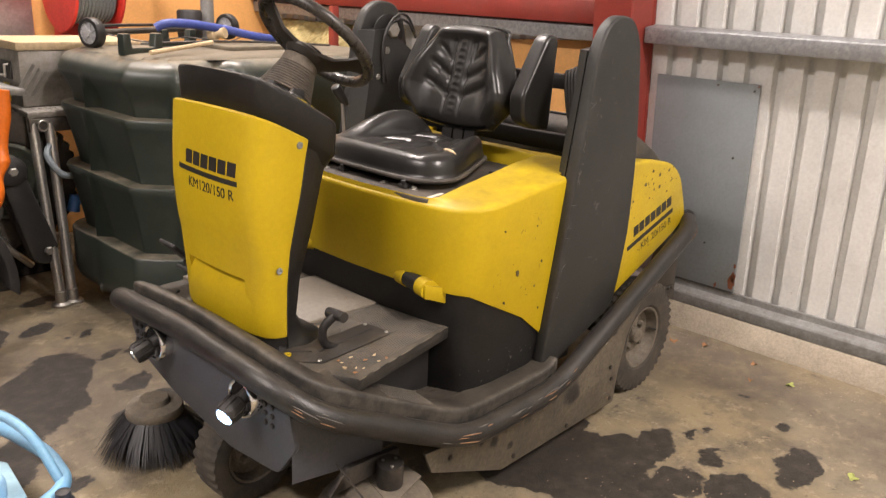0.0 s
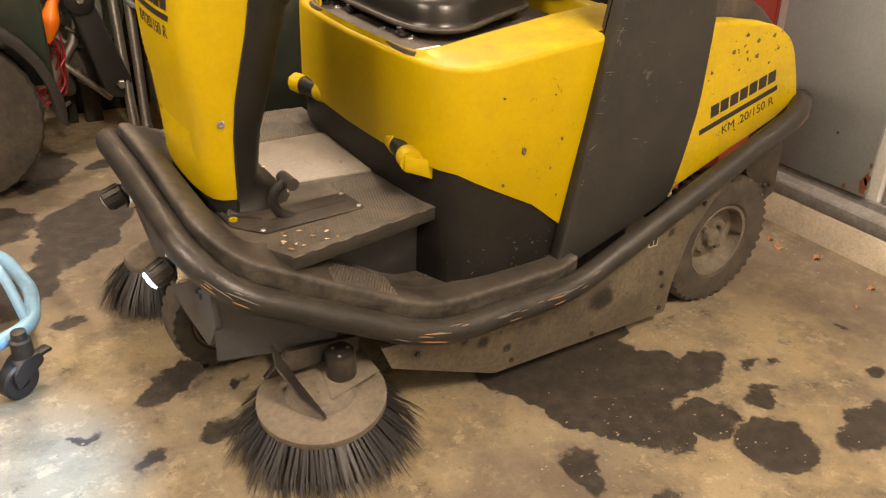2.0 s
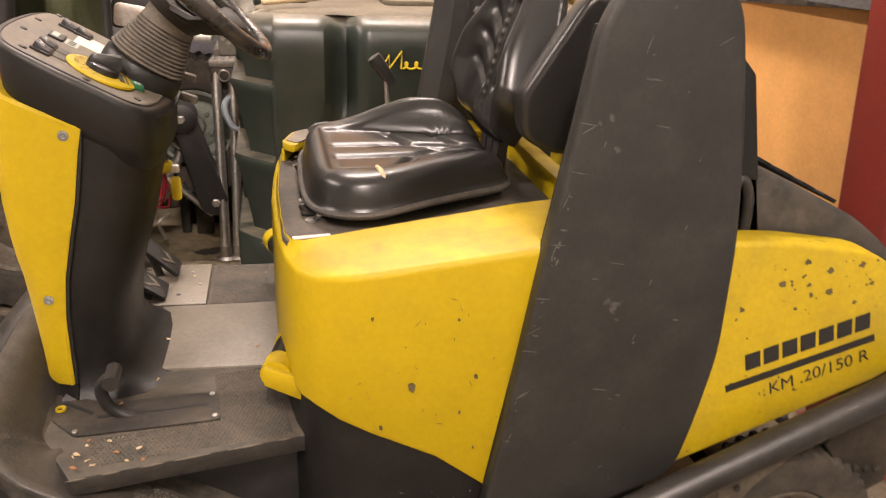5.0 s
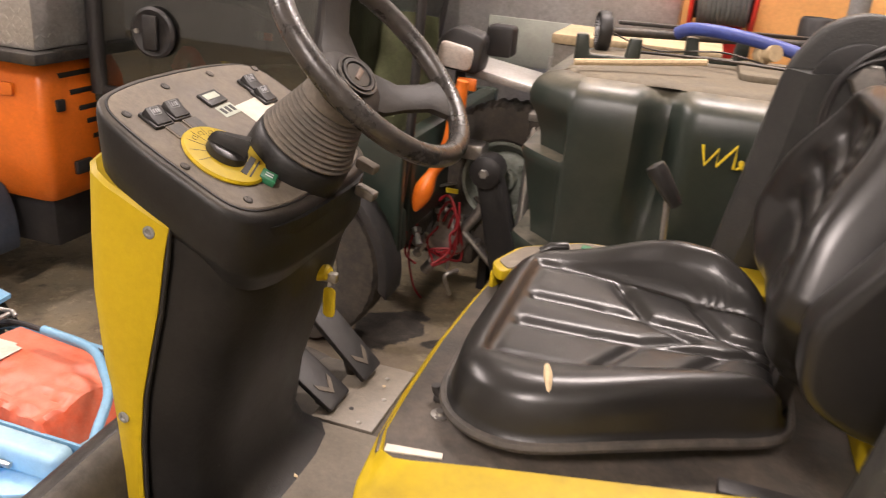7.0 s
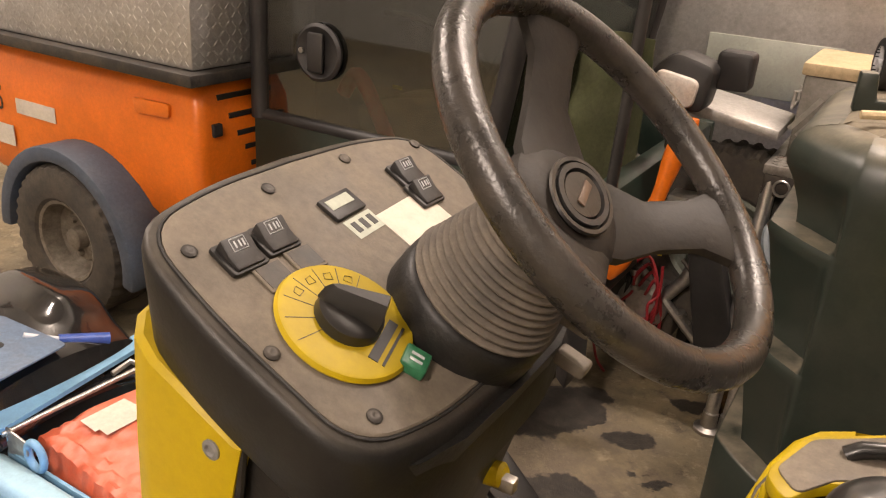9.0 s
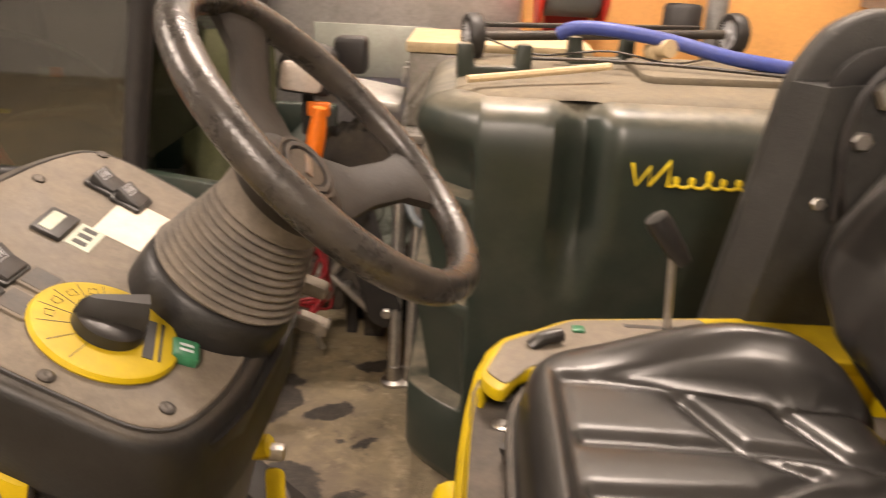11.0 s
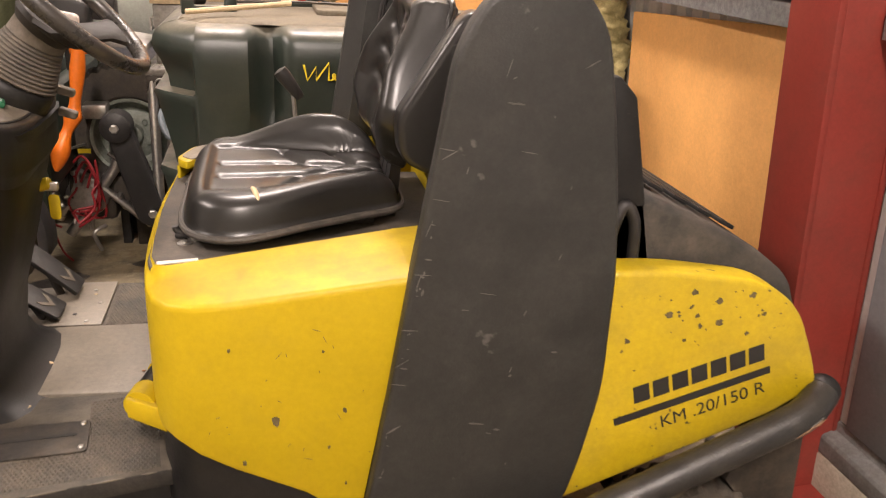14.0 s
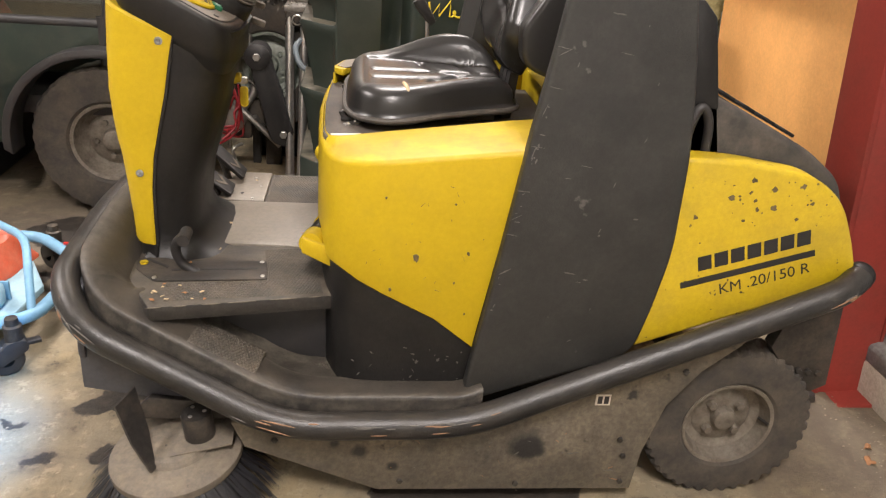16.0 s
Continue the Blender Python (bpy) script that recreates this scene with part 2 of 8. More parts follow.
TIMBER = material("pale_timber", (0.48, 0.37, 0.22), 0.7, dirt=(0.33, 0.25, 0.15), dirt_amount=0.3, bump=0.3)
HOSE = material("grey_hose", (0.17, 0.20, 0.22), 0.5, bump=0.1)
REDWIRE = material("red_cable", (0.30, 0.018, 0.024), 0.45, bump=0.02)
WHEELGRIP = material("worn_grip", (0.024, 0.0215, 0.019), 0.27, dirt=(0.10, 0.078, 0.058), dirt_amount=0.28, bump=0.30, fine=260, scale=12)
SPOKE = material("worn_spoke_plastic", (0.015, 0.0125, 0.010), 0.52, dirt=(0.042, 0.033, 0.024), dirt_amount=0.35, bump=0.2, scale=9, spec=0.28)
RUSTYBADGE = material("copper_badge", (0.11, 0.07, 0.045), 0.45, bump=0.1)
TRAY = material("dusty_tray", (0.035, 0.031, 0.027), 0.7, dirt=(0.15, 0.12, 0.09), dirt_amount=0.45, bump=0.35)
PILLAR = material("scratched_black_moulding", (0.0195, 0.0195, 0.0178), 0.50, dirt=(0.056, 0.054, 0.047), dirt_amount=0.30, wear=(0.085, 0.08, 0.072), wear_scale=15, wear_amount=0.12, bump=0.4, fine=220)
COVER = material("dusty_black_cover", (0.030, 0.028, 0.025), 0.55, dirt=(0.14, 0.115, 0.09), dirt_amount=0.45, bump=0.3, scale=9)
OLIVE = material("olive_cloth", (0.075, 0.082, 0.035), 0.85, dirt=(0.10, 0.095, 0.06), dirt_amount=0.4, bump=0.5)
PINKDUST = material("dusty_red_shell", (0.56, 0.085, 0.03), 0.42, speck=0.12, dirt=(0.50, 0.22, 0.14), dirt_amount=0.4, scale=9, bump=0.2, dust_light=(0.50, 0.20, 0.14), dust_light_amount=0.7)
BLUETAPE = material("blue_tape", (0.03, 0.055, 0.26), 0.45, dirt=(0.12, 0.13, 0.18), dirt_amount=0.3, bump=0.3)
GLOSSBLACK = material("glossy_black_shell", (0.014, 0.0135, 0.013), 0.12, speck=0.06, dirt=(0.09, 0.07, 0.05), dirt_amount=0.25, bump=0.03, coat=0.6)
SLATEBLUE = material("slate_blue_plate", (0.10, 0.15, 0.22), 0.4, dirt=(0.16, 0.15, 0.14), dirt_amount=0.3, bump=0.1)
VANGLASS = material("pale_dusty_window", (0.34, 0.36, 0.31), 0.25, speck=0.10, dirt=(0.24, 0.23, 0.19), dirt_amount=0.4, bump=0.03)
LENS = material("clear_ribbed_lens", (0.55, 0.50, 0.45), 0.15, bump=0.1, dirt=(0.5, 0.3, 0.2), dirt_amount=0.3)
GALVDULL = material("dull_grey_pipe", (0.30, 0.30, 0.29), 0.5, metal=0.3, dirt=(0.2, 0.19, 0.17), dirt_amount=0.3, bump=0.1)
FENDER = material("slate_rubber_fender", (0.05, 0.065, 0.09), 0.6, dirt=(0.12, 0.12, 0.12), dirt_amount=0.3, bump=0.2)
BLUEPALE = material("pale_blue_sheet", (0.30, 0.47, 0.55), 0.5, speck=0.08, dirt=(0.2, 0.26, 0.28), dirt_amount=0.3, bump=0.1)
# kept pale so the unseen roof and walls throw fill light back
BOUNCE_SHELL = material("pale_bounce_sheet", (0.58, 0.57, 0.54), 0.7, bump=0.1)


def stained_concrete(stains):
    """Dusty concrete with grain, ochre dirt, oil stains and painted shade; stains: (x, y, half length, half width,
    turn).
    """
    m = bpy.data.materials.new("stained_concrete")
    m.use_nodes = True
    nt = m.node_tree
    n, l = nt.nodes, nt.links
    bsdf = n["Principled BSDF"]
    co = n.new("ShaderNodeTexCoord").outputs["Object"]

    def op(kind, p, q=None, vec=False):
        x = n.new("ShaderNodeVectorMath" if vec else "ShaderNodeMath")
        x.operation = kind
        for s, v in ((x.inputs[0], p), (x.inputs[1], q)):
            if v is None:
                continue
            if isinstance(v, (tuple, float, int)):
                s.default_value = v
            else:
                l.new(v, s)
        return x.outputs["Value"] if kind == "LENGTH" else x.outputs[0]

    def tex(s, detail=6.0, rgh=0.6, colour=False):
        t = n.new("ShaderNodeTexNoise")
        t.inputs["Scale"].default_value, t.inputs["Detail"].default_value, t.inputs["Roughness"].default_value = s, detail, rgh
        l.new(co, t.inputs["Vector"])
        return t.outputs["Color" if colour else "Fac"]

    def span(src, lo, hi, a_=0.0, b_=1.0):
        r = n.new("ShaderNodeMapRange")
        r.interpolation_type = "SMOOTHSTEP"
        for k, v in (("From Min", lo), ("From Max", hi), ("To Min", a_), ("To Max", b_)):
            r.inputs[k].default_value = v
        l.new(src, r.inputs["Value"])
        return r.outputs["Result"]

    def mix(fac, p, q, kind="MIX"):
        x = n.new("ShaderNodeMix")
        x.data_type, x.blend_type = "RGBA", kind
        for sock, v in ((x.inputs["Factor"], fac), (x.inputs["A"], p), (x.inputs["B"], q)):
            if isinstance(v, (tuple, float, int)):
                sock.default_value = (*v, 1) if isinstance(v, tuple) else v
            else:
                l.new(v, sock)
        return x.outputs["Result"]

    wob = op("ADD", op("MULTIPLY", op("SUBTRACT", tex(7.0, 3.0, 0.5, True), (0.5, 0.5, 0.5), True), (0.16, 0.16, 0.0), True),
             op("MULTIPLY", op("SUBTRACT", tex(38.0, 5.0, 0.65, True), (0.5, 0.5, 0.5), True), (0.050, 0.050, 0.0), True), True)
    at = op("ADD", co, wob, True)
    near = None
    for x, y, a_, b_, turn in stains:
        mp = n.new("ShaderNodeMapping")
        mp.vector_type = "TEXTURE"
        mp.inputs["Location"].default_value = (x, y, 0)
        mp.inputs["Rotation"].default_value = (0, 0, radians(turn))
        mp.inputs["Scale"].default_value = (a_, b_, 1)
        l.new(at, mp.inputs["Vector"])
        d = op("LENGTH", mp.outputs["Vector"], None, True)
        d = op("MULTIPLY", op("SUBTRACT", d, 1.0), min(a_, b_))
        near = d if near is None else op("MINIMUM", near, d)
    wet = span(near, 0.003, -0.006)
    halo = span(near, 0.055, -0.01)
    base = mix(span(tex(1.3, 5.0, 0.6), 0.35, 0.65), (0.200, 0.172, 0.122), (0.262, 0.208, 0.118))
    base = mix(span(tex(4.5, 9.0, 0.72), 0.45, 0.62, 0.0, 0.8), base, (0.135, 0.108, 0.072))
    base = mix(span(tex(16.0, 9.0, 0.75), 0.53, 0.62, 0.0, 0.7), base, (0.33, 0.275, 0.18))
    base = mix(span(tex(9.0, 10.0, 0.78), 0.58, 0.66, 0.0, 0.75), base, (0.075, 0.060, 0.042))
    base = mix(span(tex(42.0, 8.0, 0.75), 0.57, 0.66, 0.0, 0.6), base, (0.095, 0.076, 0.052))
    drift = None
    for x, y, a_, b_ in ((2.95, 0.1, 0.40, 0.95), (2.85, -1.0, 0.35, 0.5), (1.35, -0.45, 0.42, 0.22), (0.55, 1.5, 0.9, 0.8), (1.05, -0.75, 0.25, 0.16)):
        mp = n.new("ShaderNodeMapping")
        mp.vector_type = "TEXTURE"
        mp.inputs["Location"].default_value, mp.inputs["Scale"].default_value = (x, y, 0), (a_, b_, 1)
        l.new(at, mp.inputs["Vector"])
        d = span(op("LENGTH", mp.outputs["Vector"], None, True), 1.15, 0.45)
        drift = d if drift is None else op("MAXIMUM", drift, d)
    base = mix(op("MULTIPLY", drift, span(tex(6.0, 9.0, 0.72), 0.30, 0.62, 0.35, 0.95)), base, (0.105, 0.083, 0.060))
    base = mix(span(tex(2.6, 10.0, 0.75), 0.56, 0.66, 0.0, 0.5), base, (0.36, 0.305, 0.205))
    grain = tex(150.0, 4.0, 0.7)
    base = mix(span(grain, 0.60, 0.74, 0.0, 0.5), base, (0.40, 0.35, 0.27))
    base = mix(span(tex(95.0, 4.0, 0.7), 0.60, 0.72, 0.0, 0.55), base, (0.12, 0.097, 0.075))
    base = mix(op("MULTIPLY", halo, span(tex(12.0, 6.0, 0.6), 0.3, 0.7, 0.1, 0.6)), base, (0.13, 0.105, 0.08))
    oil = mix(span(tex(21.0, 7.0, 0.65), 0.40, 0.72), (0.017, 0.014, 0.011), (0.046, 0.037, 0.028))
    oil = mix(span(tex(120.0, 3.0, 0.7), 0.64, 0.75, 0.0, 0.6), oil, (0.17, 0.14, 0.105))
    col = mix(op("MULTIPLY", wet, 0.97), base, oil)
    l.new(col, bsdf.inputs["Base Color"])
    l.new(span(wet, 0.0, 1.0, 0.88, 0.62), bsdf.inputs["Roughness"])
    h = op("ADD", op("MULTIPLY", grain, 0.5), op("MULTIPLY", tex(30.0, 8.0, 0.7), 1.2))
    bp = n.new("ShaderNodeBump")
    bp.inputs["Strength"].default_value, bp.inputs["Distance"].default_value = 0.8, 0.005
    l.new(h, bp.inputs["Height"])
    l.new(bp.outputs["Normal"], bsdf.inputs["Normal"])
    return m


STAINS_SHADE = [(1.80, -0.02, 0.20, 0.22, 0), (1.84, -0.24, 0.16, 0.17, 10), (1.885, -0.40, 0.085, 0.09, 0), (2.12, -0.275, 0.165, 0.065, 4), (2.02, -0.20, 0.14, 0.10, 0), (2.02, -0.42, 0.12, 0.07, -20), (2.22, -0.44, 0.05, 0.03, 0), (1.98, -0.10, 0.10, 0.10, 0), (2.02, 0.06, 0.15, 0.10, 0),
          (2.11, -0.59, 0.115, 0.098, 0), (2.39, -0.67, 0.14, 0.062, 10), (2.27, -0.42, 0.035, 0.022, 0), (2.34, -0.33, 0.030, 0.020, 0), (2.40, -0.36, 0.020, 0.014, 0), (2.62, -0.52, 0.030, 0.020, 30), (2.75, -0.35, 0.022, 0.016, 0),
          (0.86, 0.39, 0.10, 0.050, 25), (0.97, 0.43, 0.07, 0.020, 25), (0.92, 0.155, 0.06, 0.035, 0), (0.75, 0.12, 0.05, 0.025, 20), (0.62, 0.30, 0.035, 0.020, 0), (1.02, 0.30, 0.04, 0.02, 40),
          (0.84, 1.38, 0.30, 0.13, 55), (0.78, 2.00, 0.20, 0.12, 70), (0.60, 1.05, 0.19, 0.09, 60), (1.10, 1.30, 0.09, 0.05, 30), (1.25, 1.55, 0.05, 0.03, 0), (1.17, 1.815, 0.035, 0.02, 50), (0.70, 0.80, 0.05, 0.03, 0), (1.32, 1.35, 0.035, 0.02, 0), (1.05, 1.15, 0.03, 0.02, 0),
          # first three: shade and puddles by the vehicle's tyre, painted as oil
          (0.88, 1.52, 0.23, 0.14, 40), (1.03, 1.97, 0.09, 0.05, 30), (0.45, 1.55, 0.26, 0.18, 0), (1.15, 2.28, 0.08, 0.05, 0), (1.14, 1.57, 0.07, 0.035, 20), (1.10, 1.84, 0.022, 0.015, 0), (1.08, 1.10, 0.16, 0.07, 20), (0.35, 1.15, 0.12, 0.05, 0), (1.28, 1.22, 0.028, 0.018, 0), (1.36, 1.26, 0.018, 0.014, 0), (1.31, 1.32, 0.022, 0.016, 30), (1.22, 1.30, 0.016, 0.012, 0), (1.40, 1.34, 0.020, 0.015, 0), (1.26, 1.41, 0.020, 0.014, 0), (1.34, 1.45, 0.026, 0.018, 60), (1.20, 1.20, 0.014, 0.010, 0), (1.62, -0.42, 0.08, 0.04, 60), (1.70, -0.58, 0.06, 0.025, 20)]
CONCRETE = stained_concrete(STAINS_SHADE)


def glass(name, tint=(0.50, 0.53, 0.50)):
    """A tinted dusty pane: see-through, with a faint mirror on it."""
    m = bpy.data.materials.new(name)
    m.use_nodes = True
    n, l = m.node_tree.nodes, m.node_tree.links
    clear, shine, film, m1, m2 = (n.new(k) for k in ("ShaderNodeBsdfTransparent", "ShaderNodeBsdfGlossy", "ShaderNodeBsdfDiffuse", "ShaderNodeMixShader", "ShaderNodeMixShader"))
    clear.inputs["Color"].default_value = (*tint, 1)
    shine.inputs["Roughness"].default_value = 0.03
    shine.inputs["Color"].default_value = (0.9, 0.9, 0.9, 1)
    film.inputs["Color"].default_value = (0.30, 0.28, 0.24, 1)
    m1.inputs[0].default_value, m2.inputs[0].default_value = 0.13, 0.012
    l.new(clear.outputs[0], m1.inputs[1])
    l.new(shine.outputs[0], m1.inputs[2])
    l.new(m1.outputs[0], m2.inputs[1])
    l.new(film.outputs[0], m2.inputs[2])
    l.new(m2.outputs[0], n["Material Output"].inputs["Surface"])
    return m


GLASS = glass("dusty_glass")


def glow(name, colour, strength):
    m = bpy.data.materials.new(name)
    m.use_nodes = True
    b = m.node_tree.nodes["Principled BSDF"]
    b.inputs["Base Color"].default_value = (*colour, 1)
    b.inputs["Emission Color"].default_value = (*colour, 1)
    b.inputs["Emission Strength"].default_value = strength
    return m


LAMPGLOW = glow("lit_led_lens", (0.42, 0.66, 1.0), 9.0)

# ---- building tools ----


def finish(bm, name, mat, angle=38):
    me = bpy.data.meshes.new(name)
    bmesh.ops.recalc_face_normals(bm, faces=bm.faces[:])
    for f in bm.faces:
        f.smooth = True
    bm.to_mesh(me)
    bm.free()
    me.set_sharp_from_angle(angle=radians(angle))
    for m in mat if isinstance(mat, (list, tuple)) else (mat,):
        me.materials.append(m)
    return me


def thing(name, label, category, at=(0, 0, 0), group="", kind=""):
    """An Empty at the base of a thing, to hold its parts."""
    ob = new(name)
    ob.empty_display_size = 0.1
    ob.location = at
    return tagged(ob, label, category, group, kind)


def part(name, bm, mat, parent, label="", angle=38):
    ob = new(name, finish(bm, name, mat, angle))
    ob.parent = parent
    if parent.type == "EMPTY":
        ob.matrix_parent_inverse = Matrix.Translation(-Vector(parent.location))
    return tagged(ob, label)


def solid(name, bm, mat, label, category="", group="", kind="", angle=38):
    return tagged(new(name, finish(bm, name, mat, angle)), label, category, group, kind)


def bevel(bm, width, segments=2, angle=30, edges=None):
    if width <= 0:
        return bm
    es = edges or [e for e in bm.edges if len(e.link_faces) == 2 and e.calc_face_angle(0) > radians(angle)]
    bmesh.ops.bevel(bm, geom=es, offset=width, segments=segments, profile=0.5, affect="EDGES", clamp_overlap=True)
    return bm


def box(x0, x1, y0, y1, z0, z1, r=0.0, bm=None, m=None, segs=2):
    own = bmesh.new()
    bmesh.ops.create_cube(own, size=1.0, matrix=Matrix.LocRotScale(((x0 + x1) / 2, (y0 + y1) / 2, (z0 + z1) / 2), None, (abs(x1 - x0), abs(y1 - y0), abs(z1 - z0))))
    bevel(own, r, segs)
    if m:
        own.transform(m)
    return merge(bm, own)


def merge(bm, own):
    if bm is None:
        return own
    me = bpy.data.meshes.new("join")
    own.to_mesh(me)
    own.free()
    bm.from_mesh(me)
    bpy.data.meshes.remove(me)
    return bm


def prism(points, a, b, axis="y", r=0.0, bm=None, segs=2, m=None):
    """A polygon drawn in the plane across an axis, drawn out from a to b."""
    own = bmesh.new()

    def place(p, d):
        return {"y": (p[0], d, p[1]), "x": (d, p[0], p[1]), "z": (p[0], p[1], d)}[axis]

    lo = [own.verts.new(place(p, a)) for p in points]
    hi = [own.verts.new(place(p, b)) for p in points]
    own.faces.new(lo)
    own.faces.new(hi[::-1])
    for i in range(len(points)):
        j = (i + 1) % len(points)
        own.faces.new((lo[i], hi[i], hi[j], lo[j]))
    bmesh.ops.recalc_face_normals(own, faces=own.faces[:])
    bevel(own, r, segs)
    if m:
        own.transform(m)
    return merge(bm, own)


def rounded(points, r, n=5):
    """A polygon with its corners rounded off; r: one radius, or one a corner."""
    out = []
    k = len(points)
    for i, p in enumerate(points):
        p = Vector(p)
        a, c = Vector(points[i - 1]), Vector(points[(i + 1) % k])
        rad = r[i] if isinstance(r, (list, tuple)) else r
        u, v = (a - p), (c - p)
        d = min(rad, u.length * 0.48, v.length * 0.48)
        if d <= 1e-5:
            out.append(tuple(p))
            continue
        s, e = p + u.normalized() * d, p + v.normalized() * d
        for j in range(n + 1):
            t = j / n
            out.append(tuple((1 - t) ** 2 * s + 2 * t * (1 - t) * p + t * t * e))
    return out


def smooth_path(points, steps=6):
    pts = [Vector(p) for p in points]
    out = []
    for i in range(len(pts) - 1):
        p0, p1, p2, p3 = pts[max(i - 1, 0)], pts[i], pts[i + 1], pts[min(i + 2, len(pts) - 1)]
        for j in range(steps):
            t = j / steps
            out.append(0.5 * ((2 * p1) + (p2 - p0) * t + (2 * p0 - 5 * p1 + 4 * p2 - p3) * t * t + (3 * p1 - p0 - 3 * p2 + p3) * t ** 3))
    out.append(pts[-1])
    return out


def tube(points, r, sides=12, bm=None, closed=False, smooth=6, caps=True):
    """A round bar along a path; r: one radius or a function of the share along it."""
    own = bmesh.new()
    pts = smooth_path(points, smooth) if smooth else [Vector(p) for p in points]
    n = len(pts)
    rings = []
    side = None
    for i, p in enumerate(pts):
        if closed:
            d = pts[(i + 1) % n] - pts[i - 1]
        else:
            d = pts[min(i + 1, n - 1)] - pts[max(i - 1, 0)]
        d.normalize()
        if side is None:
            side = d.orthogonal().normalized()
        side = (side - d * side.dot(d)).normalized()
        up = d.cross(side)
        rad = r(i / max(1, n - 1)) if callable(r) else r
        rings.append([own.verts.new(p + (side * math.cos(a) + up * math.sin(a)) * rad) for a in (2 * math.pi * k / sides for k in range(sides))])
    pairs = list(zip(rings, rings[1:])) + ([(rings[-1], rings[0])] if closed else [])
    for a, b in pairs:
        for k in range(sides):
            own.faces.new((a[k], a[(k + 1) % sides], b[(k + 1) % sides], b[k]))
    if caps and not closed:
        own.faces.new(rings[0][::-1])
        own.faces.new(rings[-1])
    return merge(bm, own)


def lathe(profile, sides=32, m=None, bm=None, closed=False):
    """Turns (radius, height) pairs about z."""
    own = bmesh.new()
    rings = []
    for r, z in profile:
        if r < 1e-5:
            rings.append([own.verts.new((0, 0, z))])
        else:
            rings.append([own.verts.new((r * math.cos(2 * math.pi * k / sides), r * math.sin(2 * math.pi * k / sides), z)) for k in range(sides)])
    todo = list(zip(rings, rings[1:])) + ([(rings[-1], rings[0])] if closed else [])
    for a, b in todo:
        for k in range(sides):
            j = (k + 1) % sides
            if len(a) == 1 and len(b) == 1:
                continue
            if len(a) == 1:
                own.faces.new((a[0], b[j], b[k]))
            elif len(b) == 1:
                own.faces.new((a[k], a[j], b[0]))
            else:
                own.faces.new((a[k], a[j], b[j], b[k]))
    if m:
        own.transform(m)
    return merge(bm, own)


def loft(sections, bm=None, cap=True):
    """Skins rings of the same number of points."""
    own = bmesh.new()
    rings = [[own.verts.new(p) for p in s] for s in sections]
    n = len(rings[0])
    for a, b in zip(rings, rings[1:]):
        for k in range(n):
            own.faces.new((a[k], a[(k + 1) % n], b[(k + 1) % n], b[k]))
    if cap:
        own.faces.new(rings[0][::-1])
        own.faces.new(rings[-1])
    return merge(bm, own)


def axis_to(direction, at):
    """A frame at a place whose z points in a direction."""
    return Matrix.Translation(at) @ Vector(direction).to_track_quat("Z", "Y").to_matrix().to_4x4()


def bolt(at, direction, r=0.008, h=0.006, bm=None, sides=6):
    return lathe([(0, 0), (r, 0), (r, h * 0.7), (r * 0.8, h), (0, h)], sides, axis_to(direction, at), bm)


def text_mesh(words, size, m, extrude=0.0006, bold=0.0, shear=0.0, stretch=1.0):
    c = bpy.data.curves.new("lettering", "FONT")
    c.body, c.size, c.extrude, c.offset, c.shear = words, size, extrude, bold, shear
    ob = bpy.data.objects.new("lettering", c)
    scene.collection.objects.link(ob)
    dg = bpy.context.evaluated_depsgraph_get()
    me = bpy.data.meshes.new_from_object(ob.evaluated_get(dg))
    bpy.data.objects.remove(ob)
    bpy.data.curves.remove(c)
    bm = bmesh.new()
    bm.from_mesh(me)
    bpy.data.meshes.remove(me)
    bm.transform(m @ Matrix.Diagonal((stretch, 1, 1, 1)))
    return bm


YC = 0.475   # the sweeper's centre line


def mirrored(points):
    return [(p[0], 2 * YC - p[1], p[2]) for p in points]


def flip(bm):
    """The mirror image on the sweeper's other side."""
    bm.transform(Matrix.Translation((0, YC, 0)) @ Matrix.Diagonal((1, -1, 1, 1)) @ Matrix.Translation((0, -YC, 0)))
    bmesh.ops.reverse_faces(bm, faces=bm.faces[:])
    return bm


# ---- the shed ----
FLOORED = []   # everything that stands on the sloping floor

bm = bmesh.new()
bmesh.ops.create_grid(bm, x_segments=60, y_segments=60, size=5.0, matrix=Matrix.Translation((0.0, 1.0, 0)))
floor = solid("floor", bm, CONCRETE, "worn dusty concrete shed floor with dark oil stains and painted shade", "floor", kind="structure")

WX = 3.23      # face of the sheeted wall (upright axes)
WZ = -0.28     # floor level at that wall


def ribbed_sheet(y0, y1, z0, z1, pitch=0.115):
    """Trapezoidal sheeting, its ribs upright."""
    own = bmesh.new()
    prof = []
    y = y0
    while y < y1:
        prof += [(y, 0.0), (y + pitch * 0.62, 0.0), (y + pitch * 0.70, 0.034), (y + pitch * 0.92, 0.034)]
        y += pitch
    lo = [own.verts.new((WX + d, y, z0)) for y, d in prof]
    hi = [own.verts.new((WX + d, y, z1)) for y, d in prof]
    for i in range(len(prof) - 1):
        own.faces.new((lo[i], lo[i + 1], hi[i + 1], hi[i]))
    back = bmesh.ops.extrude_face_region(own, geom=own.faces[:])
    bmesh.ops.translate(own, verts=[v for v in back["geom"] if isinstance(v, bmesh.types.BMVert)], vec=(0.012, 0, 0))
    return own


